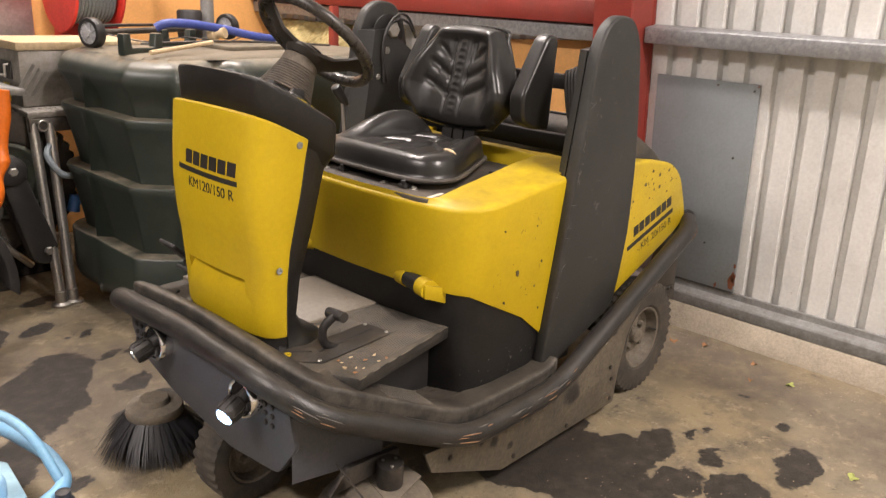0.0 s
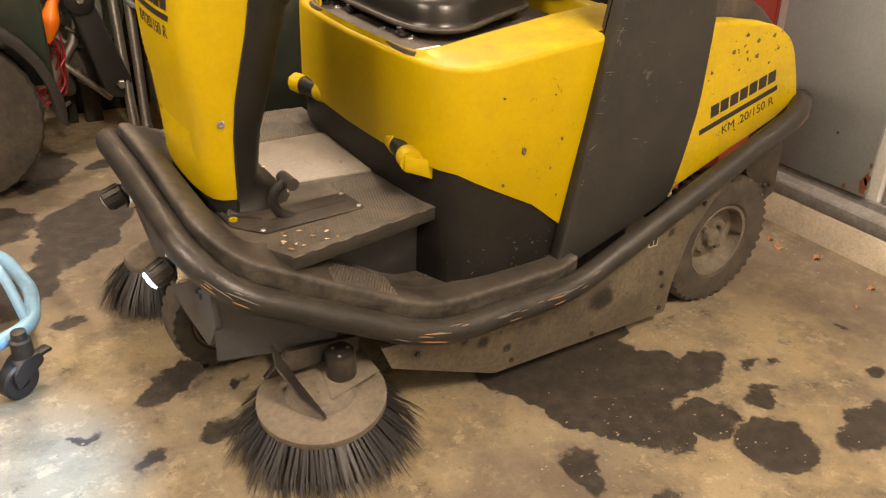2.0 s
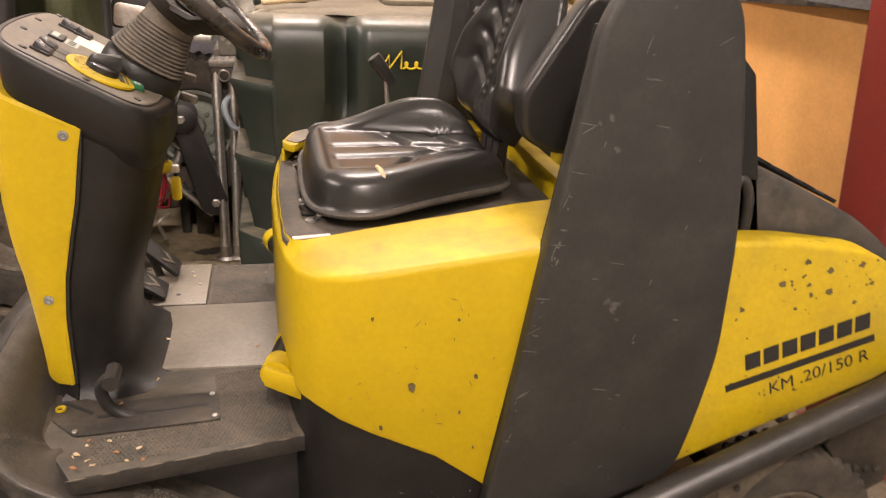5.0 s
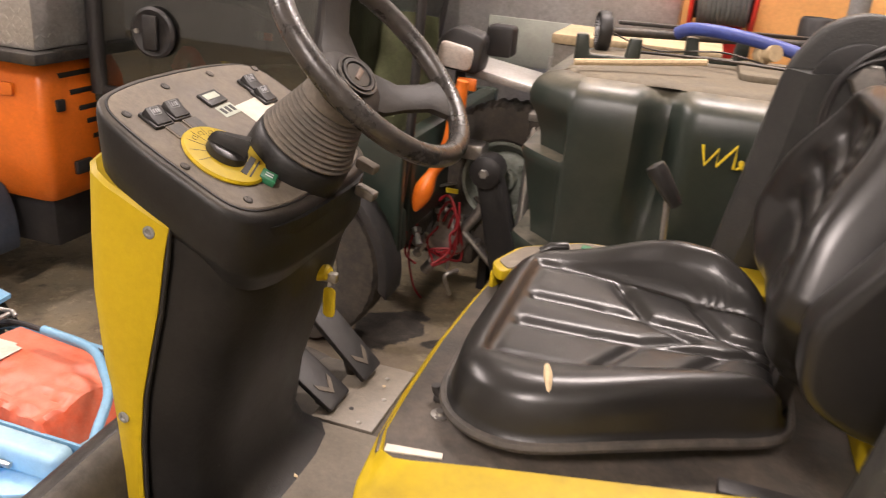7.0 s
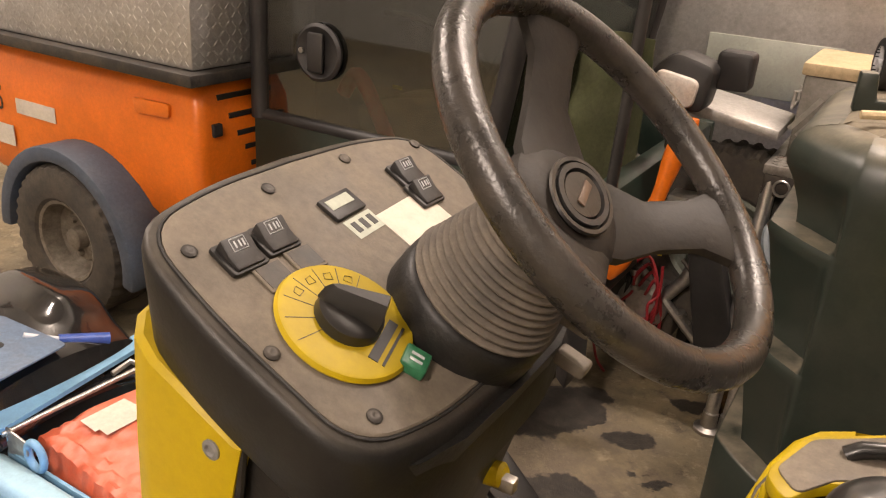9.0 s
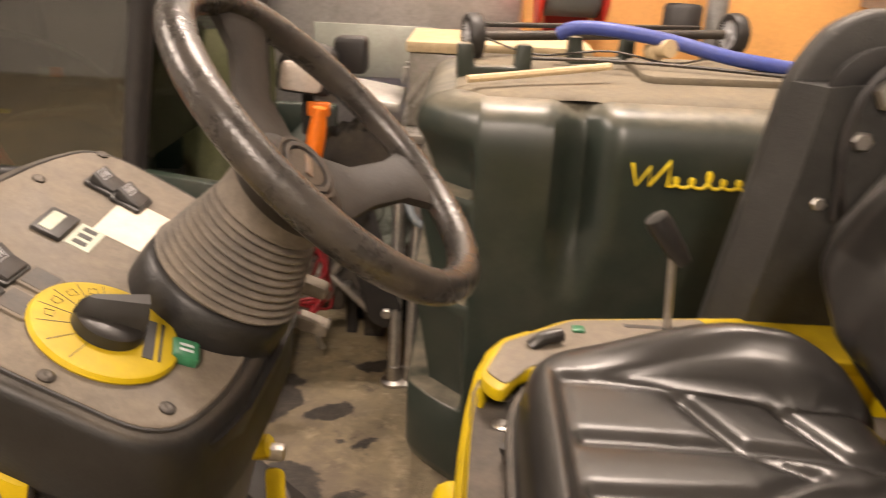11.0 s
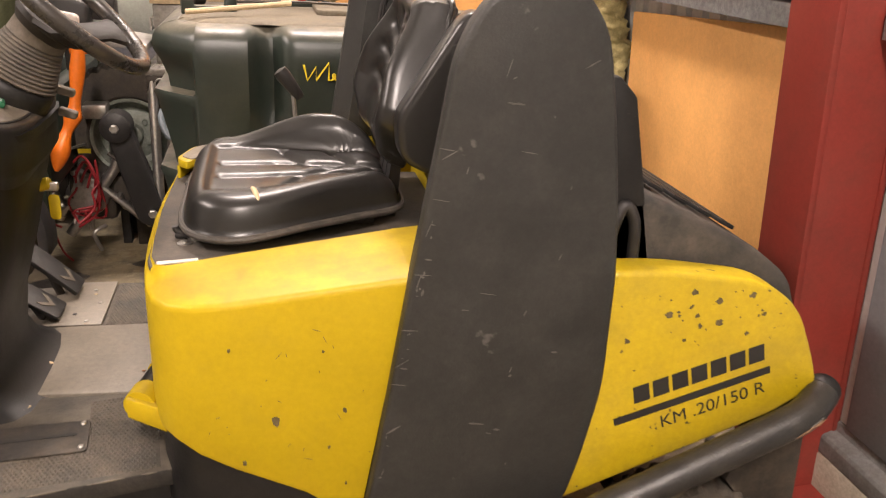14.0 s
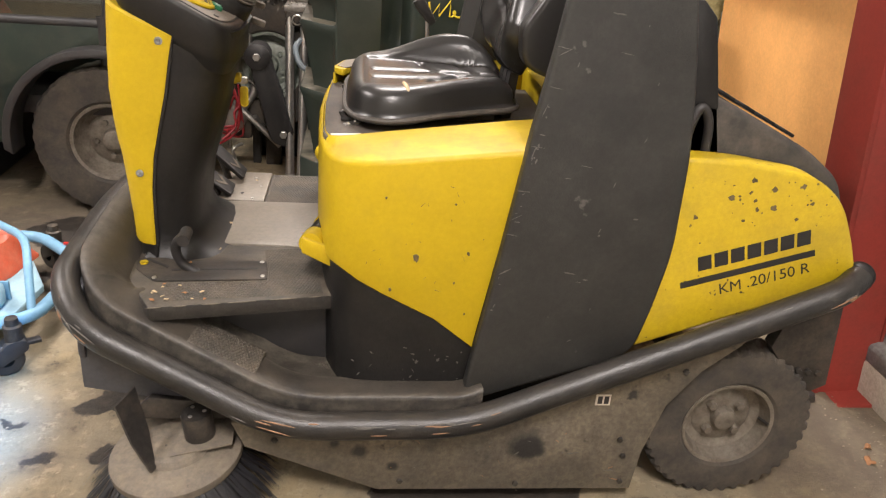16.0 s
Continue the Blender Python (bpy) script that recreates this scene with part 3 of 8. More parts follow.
wall_east = solid("wall_east", ribbed_sheet(-4.0, 4.2, WZ + 0.165, 4.7), SHEETING, "white ribbed metal wall sheeting, slightly dirty", "wall", kind="structure", angle=20)
solid("plinth", box(WX - 0.055, WX + 0.15, -4, 4.2, WZ - 0.15, WZ + 0.128, 0.010), PLINTH, "low pale concrete plinth under the sheeting", "plinth", kind="structure")
solid("base_rail", prism([(WX - 0.052, WZ + 0.1285), (WX - 0.052, WZ + 0.176), (WX - 0.046, WZ + 0.186), (WX - 0.010, WZ + 0.196), (WX - 0.010, WZ + 0.224), (WX - 0.004, WZ + 0.228), (WX - 0.0005, WZ + 0.226), (WX - 0.0005, WZ + 0.1285)], -4, 4.2, "y", 0.002), GALVOLD, "dull galvanised rail along the foot of the wall", "rail", kind="structure")


def cladding_rail(x, z, y0, y1):
    """A folded rail: top flange, front lip."""
    return prism([(x - 0.088, z - 0.070), (x - 0.088, z - 0.010), (x - 0.084, z - 0.005), (x, z), (x, z - 0.010), (x - 0.076, z - 0.016), (x - 0.076, z - 0.070)], y0, y1, "y", 0.002)


solid("wall_rail", cladding_rail(WX - 0.004, 1.068, -4, 0.438), GALV, "galvanised steel rail running along the wall", "rail", kind="structure")
solid("wall_rail_far", cladding_rail(WX - 0.045, 1.062, 0.63, 4.1), GALV, "galvanised steel rail below the red beam", "rail", kind="structure")

# red column and beam
bm = box(3.02, 3.04, 0.44, 0.62, WZ, 4.7, 0.003)
box(3.21, 3.228, 0.44, 0.62, WZ, 4.7, 0.003, bm)
box(3.0401, 3.2099, 0.445, 0.457, WZ, 4.7, 0.0, bm)
box(2.95, 3.2, 0.36, 0.72, WZ - 0.02, WZ + 0.012, 0.003, bm)
column = solid("steel_column", bm, REDSTEEL, "red oxide painted steel column standing on its base plate", "column", kind="structure")
bm = box(3.075, 3.20, 0.625, 4.1, 1.066, 1.165, 0.004)
solid("red_beam", bm, REDSTEEL, "red painted steel beam along the wall", "beam", kind="structure")

for y in (0.405, 0.675):
    part("anchor_bolt", bolt((2.985, y, WZ + 0.012), (0, 0, 1), 0.022, 0.03), DARKSTEEL, column)

# grey board against the sheeting
bm = box(WX - 0.018, WX - 0.006, -0.055, 0.40, WZ + 0.232, 0.862, 0.002)
board = solid("wall_board", bm, GREYBOARD, "grey painted sheet fixed to the wall, lower edge rusty", "board", kind="structure")
rnd = random.Random(3)
for y, z, r in ((-0.046, 0.025, 0.022), (-0.040, -0.010, 0.030), (-0.049, 0.075, 0.010), (0.03, -0.035, 0.012), (-0.050, 0.855, 0.006)):
    part("rust_patch", prism([(y + r * rnd.uniform(0.5, 1.1) * 0.6 * math.cos(t), z + r * rnd.uniform(0.6, 1.4) * math.sin(t)) for t in (k * math.pi / 6 for k in range(12))], WX - 0.0190, WX - 0.0175, "x"), RUST, board)
for y, z in ((-0.035, 0.835), (0.12, 0.845), (0.02, 0.55), (0.10, 0.15)):
    part("board_screw", bolt((WX - 0.018, y, z), (-1, 0, 0), 0.005, 0.003), DARKSTEEL, board)
for k in range(46):
    y, z = rnd.uniform(-1.3, -0.08), rnd.uniform(0.0, 0.95)
    if (y + 4.0) % 0.115 > 0.066:
        continue
    L = rnd.choice((0.004, 0.006, 0.010, 0.016))
    part("chip", prism([(y - 0.0016, z), (y + 0.001, z + L * 0.5), (y + 0.0022, z + L), (y + 0.0006, z + L * 0.4)], WX - 0.0009, WX + 0.0008, "x"), CHIPMARK, wall_east)
# orange plywood between column and corner
bm = prism([(0.66, WZ + 0.10), (0.66, 0.985), (1.845, 0.918), (1.90, WZ + 0.10)], WX - 0.05, WX - 0.034, "x", 0.002)
solid("plywood_sheet", bm, PLY, "orange stained plywood sheet leaning on the wall", "board", kind="structure")

NORTH = 3.25
# unseen upper wall, pale to keep orange out of the seat's reflections
solid("wall_north_upper", box(1.64, 3.3, NORTH + 0.02, NORTH + 0.1, 2.2, 4.7), BOUNCE_SHELL, "unseen pale grey upper end wall of the shed", "wall", kind="structure")
solid("wall_north", box(1.64, 3.3, NORTH, NORTH + 0.1, -0.6, 2.199), PLY, "orange stained plywood lining of the end wall", "wall", kind="structure")
# unseen walls and roof added to close the shed and bounce light
solid("wall_north_far", box(-6, 1.64, 4.6, 4.7, -0.6, 4.7), BOUNCE_SHELL, "unseen pale grey end wall of the shed", "wall", kind="structure")
solid("wall_west", box(-5.1, -5.0, -4, 4.6, -0.6, 4.7), BOUNCE_SHELL, "unseen pale grey side wall of the shed", "wall", kind="structure")
solid("wall_south", box(-5, 3.3, -4.1, -4, -0.6, 4.7), BOUNCE_SHELL, "unseen pale grey wall behind the walker", "wall", kind="structure")
solid("ceiling", box(-5.1, 3.3, -4.1, 4.7, 4.7, 4.8), BOUNCE_SHELL, "unseen pale grey roof that bounces light", "ceiling", kind="structure")

# ---- the sweeper ----
sweeper = thing("ride_on_sweeper", "yellow and black ride-on sweeper, dusty and scuffed, standing on concrete", "sweeper", (1.7, YC, 0))
FLOORED.append(sweeper)


def bend(points, r, n=6):
    """An open line in space with its corners rounded."""
    pts = [Vector(p) for p in points]
    out = [pts[0]]
    for a, p, c in zip(pts, pts[1:], pts[2:]):
        d = min(r, (a - p).length * 0.48, (c - p).length * 0.48)
        s, e = p + (a - p).normalized() * d, p + (c - p).normalized() * d
        out += [(1 - t) ** 2 * s + 2 * t * (1 - t) * p + t * t * e for t in (j / n for j in range(n + 1))]
    return out + [pts[-1]]


def ease(a, b, x):
    t = min(1.0, max(0.0, (x - a) / (b - a)))
    return t * t * (3 - 2 * t)


# bumper tube round the machine
LEFT = [(0.868, YC, 0.562), (0.872, 0.10, 0.54), (0.94, -0.005, 0.475), (1.38, -0.09, 0.275), (1.80, -0.09, 0.281), (2.655, -0.06, 0.632), (2.715, -0.02, 0.652)]
whole = mirrored(LEFT[:0:-1]) + LEFT
part("bumper", tube([p + Vector((0, 0, -0.007)) for p in bend(whole, 0.10, 7)], 0.0325, 16, smooth=0), BUMPER, sweeper, "black rubber-clad bumper tube, scraped and dusty")
for y, x in ((-0.02, 2.715), (2 * YC + 0.02, 2.715)):
    part("bumper_cap", lathe([(0.031, 0), (0.033, 0.004), (0.033, 0.02), (0.030, 0.026), (0, 0.027)], 18, axis_to((0.9, 0.5 if y < 0 else -0.5, 0.25), (x - 0.005, y, 0.646))), BLACK, sweeper)

# deck: a rolled lip inside the bumper, then the dusty pan
LIP = [(0.925, YC, 0.585), (0.928, 0.14, 0.565), (0.985, 0.045, 0.505), (1.395, -0.035, 0.31), (1.795, -0.035, 0.312), (1.84, -0.03, 0.33)]
lip = bend(LIP, 0.09, 7)
rim_line = bend(mirrored(LIP[:0:-1]) + LIP, 0.09, 7)
secs = []
for i, p in enumerate(rim_line):
    d = rim_line[min(i + 1, len(rim_line) - 1)] - rim_line[max(i - 1, 0)]
    inn = Vector((-d.y, d.x, 0)).normalized()
    if inn.dot(Vector((1.45, YC, 0)) - Vector((p.x, p.y, 0))) < 0:
        inn = -inn
    wide = 0.066 - 0.012 * ease(1.25, 1.42, p.x)
    fall = max(0.006, p.z + 0.020 - 0.514) if p.x < 1.0 else 0.006 - 0.022 * ease(0.99, 1.04, p.x) * (1 - ease(1.05, 1.22, p.x))
    foot = min(-0.055, -0.020 - fall)
    secs.append([p + inn * u + Vector((0, 0, z)) for u, z in ((-0.028, -0.050), (-0.030, 0.010), (-0.0285, 0.018), (-0.024, 0.0225), (-0.008, 0.0215), (wide * 0.5, 0.021 - fall * 0.3), (wide, 0.020 - fall), (wide + 0.02, 0.014 - fall), (wide + 0.022, foot), (wide * 0.5, foot))])
part("deck_rim", loft(secs), DECKRIM, sweeper, "broad black deck rim, dusty and worn", angle=50)
bm = bmesh.new()
for k in (0, 1):
    last = None
    for p in lip:
        if p.x < 0.99:
            b = Vector((p.x + 0.12, min(YC, p.y + 0.20), 0.504))
        else:
            b = Vector((p.x + 0.04 * (1 - ease(1.0, 1.4, p.x)), 0.15, p.z + 0.004 + 0.010 * ease(1.02, 1.10, p.x) - 0.022 * ease(1.25, 1.42, p.x)))
        q = [Vector((v.x, v.y if k == 0 else 2 * YC - v.y, v.z)) for v in (p + Vector((0, 0, 0.012 if p.x > 0.99 else -0.03)), p.lerp(b, 0.5) + Vector((0, 0, 0.004 if p.x > 0.99 else -0.045)), b)]
        cur = [bm.verts.new(v) for v in q]
        if last:
            for i in (0, 1):
                bm.faces.new((last[i], last[i + 1], cur[i + 1], cur[i]))
        last = cur
g = bmesh.ops.extrude_face_region(bm, geom=bm.faces[:])
bmesh.ops.translate(bm, verts=[v for v in g["geom"] if isinstance(v, bmesh.types.BMVert)], vec=(0, 0, -0.03))
part("deck", bm, DECKRIM, sweeper, "dusty black front deck", angle=50)
part("deck_floor", prism([(0.96, 0.20), (0.96, 0.75), (1.04, 0.93), (1.50, 0.945), (1.50, 0.16), (1.16, 0.16)], 0.42, 0.506, "z", 0.008), DECK, sweeper, "dusty black foot well floor")
step = part("foot_plate", prism([(1.080, 0.016), (1.502, 0.094), (1.478, 0.365), (1.03, 0.365), (0.99, 0.25), (1.0, 0.16)], 0.474, 0.513, "z", 0.007), DECK, sweeper, "dusty raised foot plate with a hanging edge")


def ribbed(x0, x1, y0, y1, z, cut=None):
    """A mat of small diamond studs."""
    own = box(x0, x1, y0, y1, z, z + 0.003, 0.001)
    n = int((x1 - x0) / 0.0085)
    k = int((y1 - y0) / 0.0085)
    for i in range(n):
        for j in range(k):
            cx, cy = x0 + (i + 0.5 + 0.5 * (j % 2)) * 0.0085, y0 + (j + 0.5) * 0.0085
            if cx > x1 - 0.003:
                continue
            t = own.verts.new((cx, cy, z + 0.0058))
            v = [own.verts.new((cx + dx, cy + dy, z + 0.003)) for dx, dy in ((0.0038, 0), (0, 0.0038), (-0.0038, 0), (0, -0.0038))]
            for a in range(4):
                own.faces.new((v[a], v[(a + 1) % 4], t))
    return own


def skew(bm):
    bm.transform(Matrix.Translation((1.09, 0.03, 0)) @ pose(0, 0, 0, 0, 0, 8.5))
    return bm


part("studded_mat", skew(ribbed(0.02, 0.38, 0.012, 0.097, 0.5108)), RUBBERMAT, step, "studded dusty rubber mat")
part("studded_mat", skew(ribbed(0.255, 0.39, 0.0975, 0.27, 0.5108)), RUBBERMAT, step)
slot = prism(rounded([(1.000, 0.300), (1.008, 0.205), (1.064, 0.140), (1.327, 0.160), (1.316, 0.262), (1.10, 0.248)], 0.012), 0.513, 0.5175, "z", 0.0015)
plate = part("slot_plate", slot, DARKSTEEL, step, "worn steel slot plate")
part("slot", box(0.0, 0.205, -0.004, 0.004, 0.516, 0.5185, 0.0, m=Matrix.Translation((1.095, 0.198, 0)) @ pose(0, 0, 0, 0, 0, 5)), INK, plate)
part("slot", prism([(1.022, 0.252), (1.082, 0.208), (1.086, 0.214), (1.030, 0.258)], 0.516, 0.5185, "z"), INK, plate)
for x, y in ((1.315, 0.172), (1.305, 0.250), (1.016, 0.285), (1.064, 0.153)):
    part("bolt", bolt((x, y, 0.517), (0, 0, 1), 0.006, 0.004), STEEL, plate)
part("grommet", lathe([(0.005, 0.5172), (0.010, 0.5172), (0.010, 0.522), (0.005, 0.521)], 16, Matrix.Translation((1.022, 0.232, 0)), closed=True), YELLOW, plate, "small yellow grommet")
for k, (p, q) in enumerate((((1.075, 0.0135, 0.5115), (1.500, 0.0942, 0.5115)), ((1.5005, 0.098, 0.5115), (1.479, 0.355, 0.5115)))):
    p, q = Vector(p), Vector(q)
    rnd = random.Random(60 + k)
    a = 0.0
    while a < 0.97:
        b = min(1.0, a + rnd.uniform(0.04, 0.16))
        part("worn_edge", tube([p.lerp(q, a), p.lerp(q, (a + b) / 2), p.lerp(q, b)], lambda t: 0.0006 + 0.0016 * math.sin(math.pi * t), 6, smooth=0), SKIRT, step)
        a = b + rnd.uniform(0.01, 0.09)
# parking lever
lever = part("parking_pedal", tube(bend([(1.165, 0.20, 0.505), (1.115, 0.205, 0.53), (1.105, 0.195, 0.585), (1.135, 0.175, 0.620)], 0.03, 6), 0.012, 10, smooth=0), SHADEBLACK, sweeper, "black curved parking brake pedal")
part("pedal_roller", tube([(1.135, 0.205, 0.617), (1.138, 0.145, 0.619)], 0.0145, 14, smooth=0), SHADEBLACK, lever)
# foot well plates
part("well_pan", prism(rounded([(1.10, 0.372), (1.45, 0.352), (1.455, 0.672), (1.14, 0.672)], [0.05, 0.012, 0.02, 0.03]), 0.50, 0.518, "z", 0.006), WELLPAN, sweeper, "smooth dusty foot well pan")
pl = part("floor_plate", box(1.125, 1.262, 0.682, 0.935, 0.50, 0.515, 0.003), WELLPAN, sweeper, "drilled dusty steel floor plate")
for x, y in ((1.15, 0.72), (1.19, 0.74), (1.225, 0.70), (1.24, 0.80), (1.215, 0.88), (1.17, 0.90)):
    part("bolt", bolt((x, y, 0.514), (0, 0, 1), 0.0055, 0.003), SHADEBLACK if x < 1.2 else STEEL, pl)
part("studded_mat", ribbed(1.27, 1.42, 0.69, 0.93, 0.506), RUBBERMAT, pl)
part("well_mat", box(1.264, 1.45, 0.682, 0.938, 0.50, 0.5075, 0.002), RUBBERMAT, sweeper)


def pedal(y0, y1, x0, z0, x1, z1, arrow):
    d = Vector((x1 - x0, 0, z1 - z0))
    L = d.length
    m = Matrix.Translation((x0, 0, z0)) @ pose(0, 0, 0, 0, -math.degrees(math.atan2(d.z, d.x)), 0)
    own = prism(rounded([(0, y0), (L, y0), (L, y1), (0, y1)], 0.01), -0.012, 0.0, "z", 0.003, m=m)
    ob = part("pedal", own, SHADEBLACK, sweeper, "black angled foot pedal with an arrow")
    mid = (y0 + y1) / 2
    a = L - 0.05 if arrow > 0 else 0.045
    part("arrow", prism([(a, y0 + 0.018), (a + 0.028 * arrow, mid), (a, y1 - 0.018), (a - 0.014 * arrow, y1 - 0.018), (a + 0.012 * arrow, mid), (a - 0.014 * arrow, y0 + 0.018)], 0.0005, 0.002, "z", m=m), PANEL, ob)
    part("pedal_arm", tube([m @ Vector((L * 0.5, mid, -0.012)), Vector((x0 + 0.09, mid, 0.50))], 0.011, 8, smooth=0), DARKSTEEL, ob)


pedal(0.825, 0.915, 1.045, 0.665, 1.185, 0.532, 1)
pedal(0.70, 0.79, 1.03, 0.62, 1.165, 0.525, 1)
LEAFB = material("brown_leaf", (0.26, 0.12, 0.045), 0.7, bump=0.2)
# crumbs of leaf and grit on the deck
rnd = random.Random(4)
for k in range(18):
    x, y = rnd.uniform(1.05, 1.2), rnd.uniform(0.03, 0.12) if k < 12 else rnd.uniform(0.12, 0.9)
    if k >= 12:
        x = rnd.uniform(1.12, 1.42)
    own = prism([(rnd.uniform(-1, 1) * 0.004 + 0.0045 * math.cos(a), 0.004 * math.sin(a)) for a in (0.3, 1.6, 2.9, 4.4, 5.4)], 0, 0.0015, "z", m=Matrix.Translation((x, y, 0.5205)) @ pose(0, 0, 0, rnd.uniform(-15, 15), rnd.uniform(-15, 15), 0))
    FLOORED.append(solid("leaf_crumb", own, TIMBER if k % 3 else LEAFB, "dry leaf crumb lying on the foot plate", "leaf", "leaf crumbs"))

# low mounting step
part("low_step", prism([(1.33, -0.045), (1.82, -0.045), (1.83, 0.14), (1.30, 0.14)], 0.26, 0.305, "z", 0.008), DECKRIM, sweeper, "dusty low mounting step")
tilt = ribbed(0.0, 0.17, 0.0, 0.10, 0.0)
tilt.transform(Matrix.Translation((1.165, -0.004, 0.4385)) @ pose(0, 0, 0, 0, 25.5, -8))
part("studded_mat", tilt, RUBBERMAT, sweeper)
part("studded_mat", ribbed(1.40, 1.54, -0.025, 0.12, 0.304), RUBBERMAT, sweeper)
part("studded_mat", ribbed(1.60, 1.78, -0.025, 0.03, 0.304), RUBBERMAT, sweeper)

# chassis and skirts
part("chassis", prism([(1.0, 0.32), (1.0, 0.41), (1.1, 0.41), (2.6, 0.60), (2.6, 0.44), (2.26, 0.44), (2.24, 0.16), (1.30, 0.16)], 0.15, 2 * YC - 0.15, "y", 0.01), SHADEBLACK, sweeper, "dark grimy chassis")
SK = [(1.26, 0.25), (1.29, 0.18), (1.605, 0.048), (2.25, 0.045), (2.262, 0.16), (2.30, 0.30), (2.37, 0.40), (2.45, 0.47), (2.50, 0.53), (2.2, 0.40), (1.82, 0.245), (1.40, 0.24)]
sk = part("side_skirt", prism(SK, -0.05, -0.04, "y", 0.002), SKIRT, sweeper, "dirty steel side skirt with a dark round smear")
part("side_skirt", flip(prism(SK, -0.05, -0.04, "y", 0.002)), SKIRT, sweeper)
part("sticker", box(2.12, 2.157, -0.0520, -0.0505, 0.303, 0.334, 0.0), PAPER, sk, "small pale square sticker")
part("sticker_print", box(2.125, 2.136, -0.0532, -0.0522, 0.308, 0.329, 0.0), SHADEBLACK, sk)
part("sticker_print", box(2.141, 2.152, -0.0532, -0.0522, 0.308, 0.329, 0.0), SHADEBLACK, sk)
for x, z in ((1.66, 0.075), (1.95, 0.065), (2.22, 0.07), (1.36, 0.20), (2.20, 0.20), (2.215, 0.15), (2.33, 0.40)):
    part("bolt", bolt((x, -0.05, z), (0, -1, 0), 0.008, 0.006), DARKSTEEL, sk)
br = part("rear_bracket", prism([(2.60, 0.57), (2.71, 0.63), (2.735, 0.33), (2.68, 0.30), (2.62, 0.36), (2.56, 0.44)], 0.0, 0.04, "y", 0.004), DARKSTEEL, sweeper, "bolted grimy steel bracket")
for x, z in ((2.645, 0.375), (2.672, 0.372), (2.70, 0.368), (2.655, 0.352)):
    part("bolt", bolt((x, 0.0, z), (0, -1, 0), 0.009, 0.008), DARKSTEEL, br)
part("rear_bracket", flip(prism([(2.60, 0.57), (2.71, 0.63), (2.735, 0.33), (2.68, 0.30), (2.62, 0.36), (2.56, 0.44)], 0.0, 0.04, "y", 0.004)), DARKSTEEL, sweeper)

# front plate under the bumper with two lamp holes
fp = part("front_plate", prism(rounded([(0.09, 0.53), (2 * YC - 0.09, 0.545), (2 * YC - 0.10, 0.43), (0.80, 0.36), (0.62, 0.30), (0.33, 0.25), (0.12, 0.27), (0.045, 0.37)], 0.02, 3), 0.905, 0.922, "x", 0.006), FRONTSTEEL, sweeper, "slate grey steel front plate, chipped")
part("front_corner", loft([[(0.905, 0.06, z), (0.922, 0.06, z), (1.20, -0.04 + 0.1, z - 0.04), (1.19, -0.055 + 0.1, z - 0.04)] for z in (0.27, 0.36, 0.45)]), FRONTSTEEL, sweeper)
for y0 in (0.135, 0.785):
    for dy in (0.0, 0.028):
        for dz in (0.0, 0.026, 0.05):
            part("bolt", bolt((0.905, y0 + dy, 0.40 + dz), (-1, 0, 0), 0.007, 0.006), SHADEBLACK, fp)
part("brush_arm", prism([(1.0, 0.20), (1.24, 0.20), (1.24, 0.245), (1.06, 0.26)], 0.03, 0.05, "y", 0.003), DARKSTEEL, sweeper)
edge_of = ((1.085, -0.105, 0.150, 0.02), (1.040, -0.075, 0.205, 0.07), (1.000, -0.040, 0.285, 0.085))
part("deflector", loft([[(x, y, z), (x + 0.005, y - 0.001, z), (x + 0.005 + 0.27 * w, y - 0.001 + 0.95 * w, z), (x + 0.27 * w, y + 0.95 * w, z)] for x, y, z, w in edge_of]), DARKSTEEL, sweeper, "bent steel deflector")

# steering column
def column_ring(z, xf, xs, drop=0.0, grow=0.0):
    half = [(xs, 0.265 - grow), (xs - 0.006, 0.262), (xf + 0.055, 0.264 - grow), (xf + 0.030, 0.272), (xf + 0.013, 0.290), (xf + 0.004, 0.32), (xf - 0.005, 0.39), (xf - 0.008, YC)]
    pts = half + [(x, 2 * YC - y) for x, y in half[-2::-1]]
    return [(x, y, z - drop * (x - xf)) for x, y in pts]


CURVE = [(0.553, 0.985, 1.045), (0.565, 0.981, 1.046), (0.62, 0.979, 1.046), (0.70, 0.973, 1.048), (0.78, 0.966, 1.057), (0.82, 0.959, 1.066), (0.86, 0.955, 1.075), (0.93, 0.951, 1.092), (1.02, 0.955, 1.108), (1.09, 0.962, 1.116)]
secs = [column_ring(z, xf, xs) for z, xf, xs in CURVE[:-1]] + [column_ring(1.132, 0.963, 1.118, 0.44), [(x + (0.004 if x < 1.05 else -0.004), y + (0.004 if y < YC else -0.004), z + 0.004) for x, y, z in column_ring(1.132, 0.966, 1.120, 0.44)]]
part("column_foot", loft([column_ring(0.50, 0.992, 1.05), column_ring(0.5525, 0.990, 1.05)]), BLACK, sweeper, "black foot under the column cover")
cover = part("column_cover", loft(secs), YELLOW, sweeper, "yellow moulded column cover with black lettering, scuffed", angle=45)


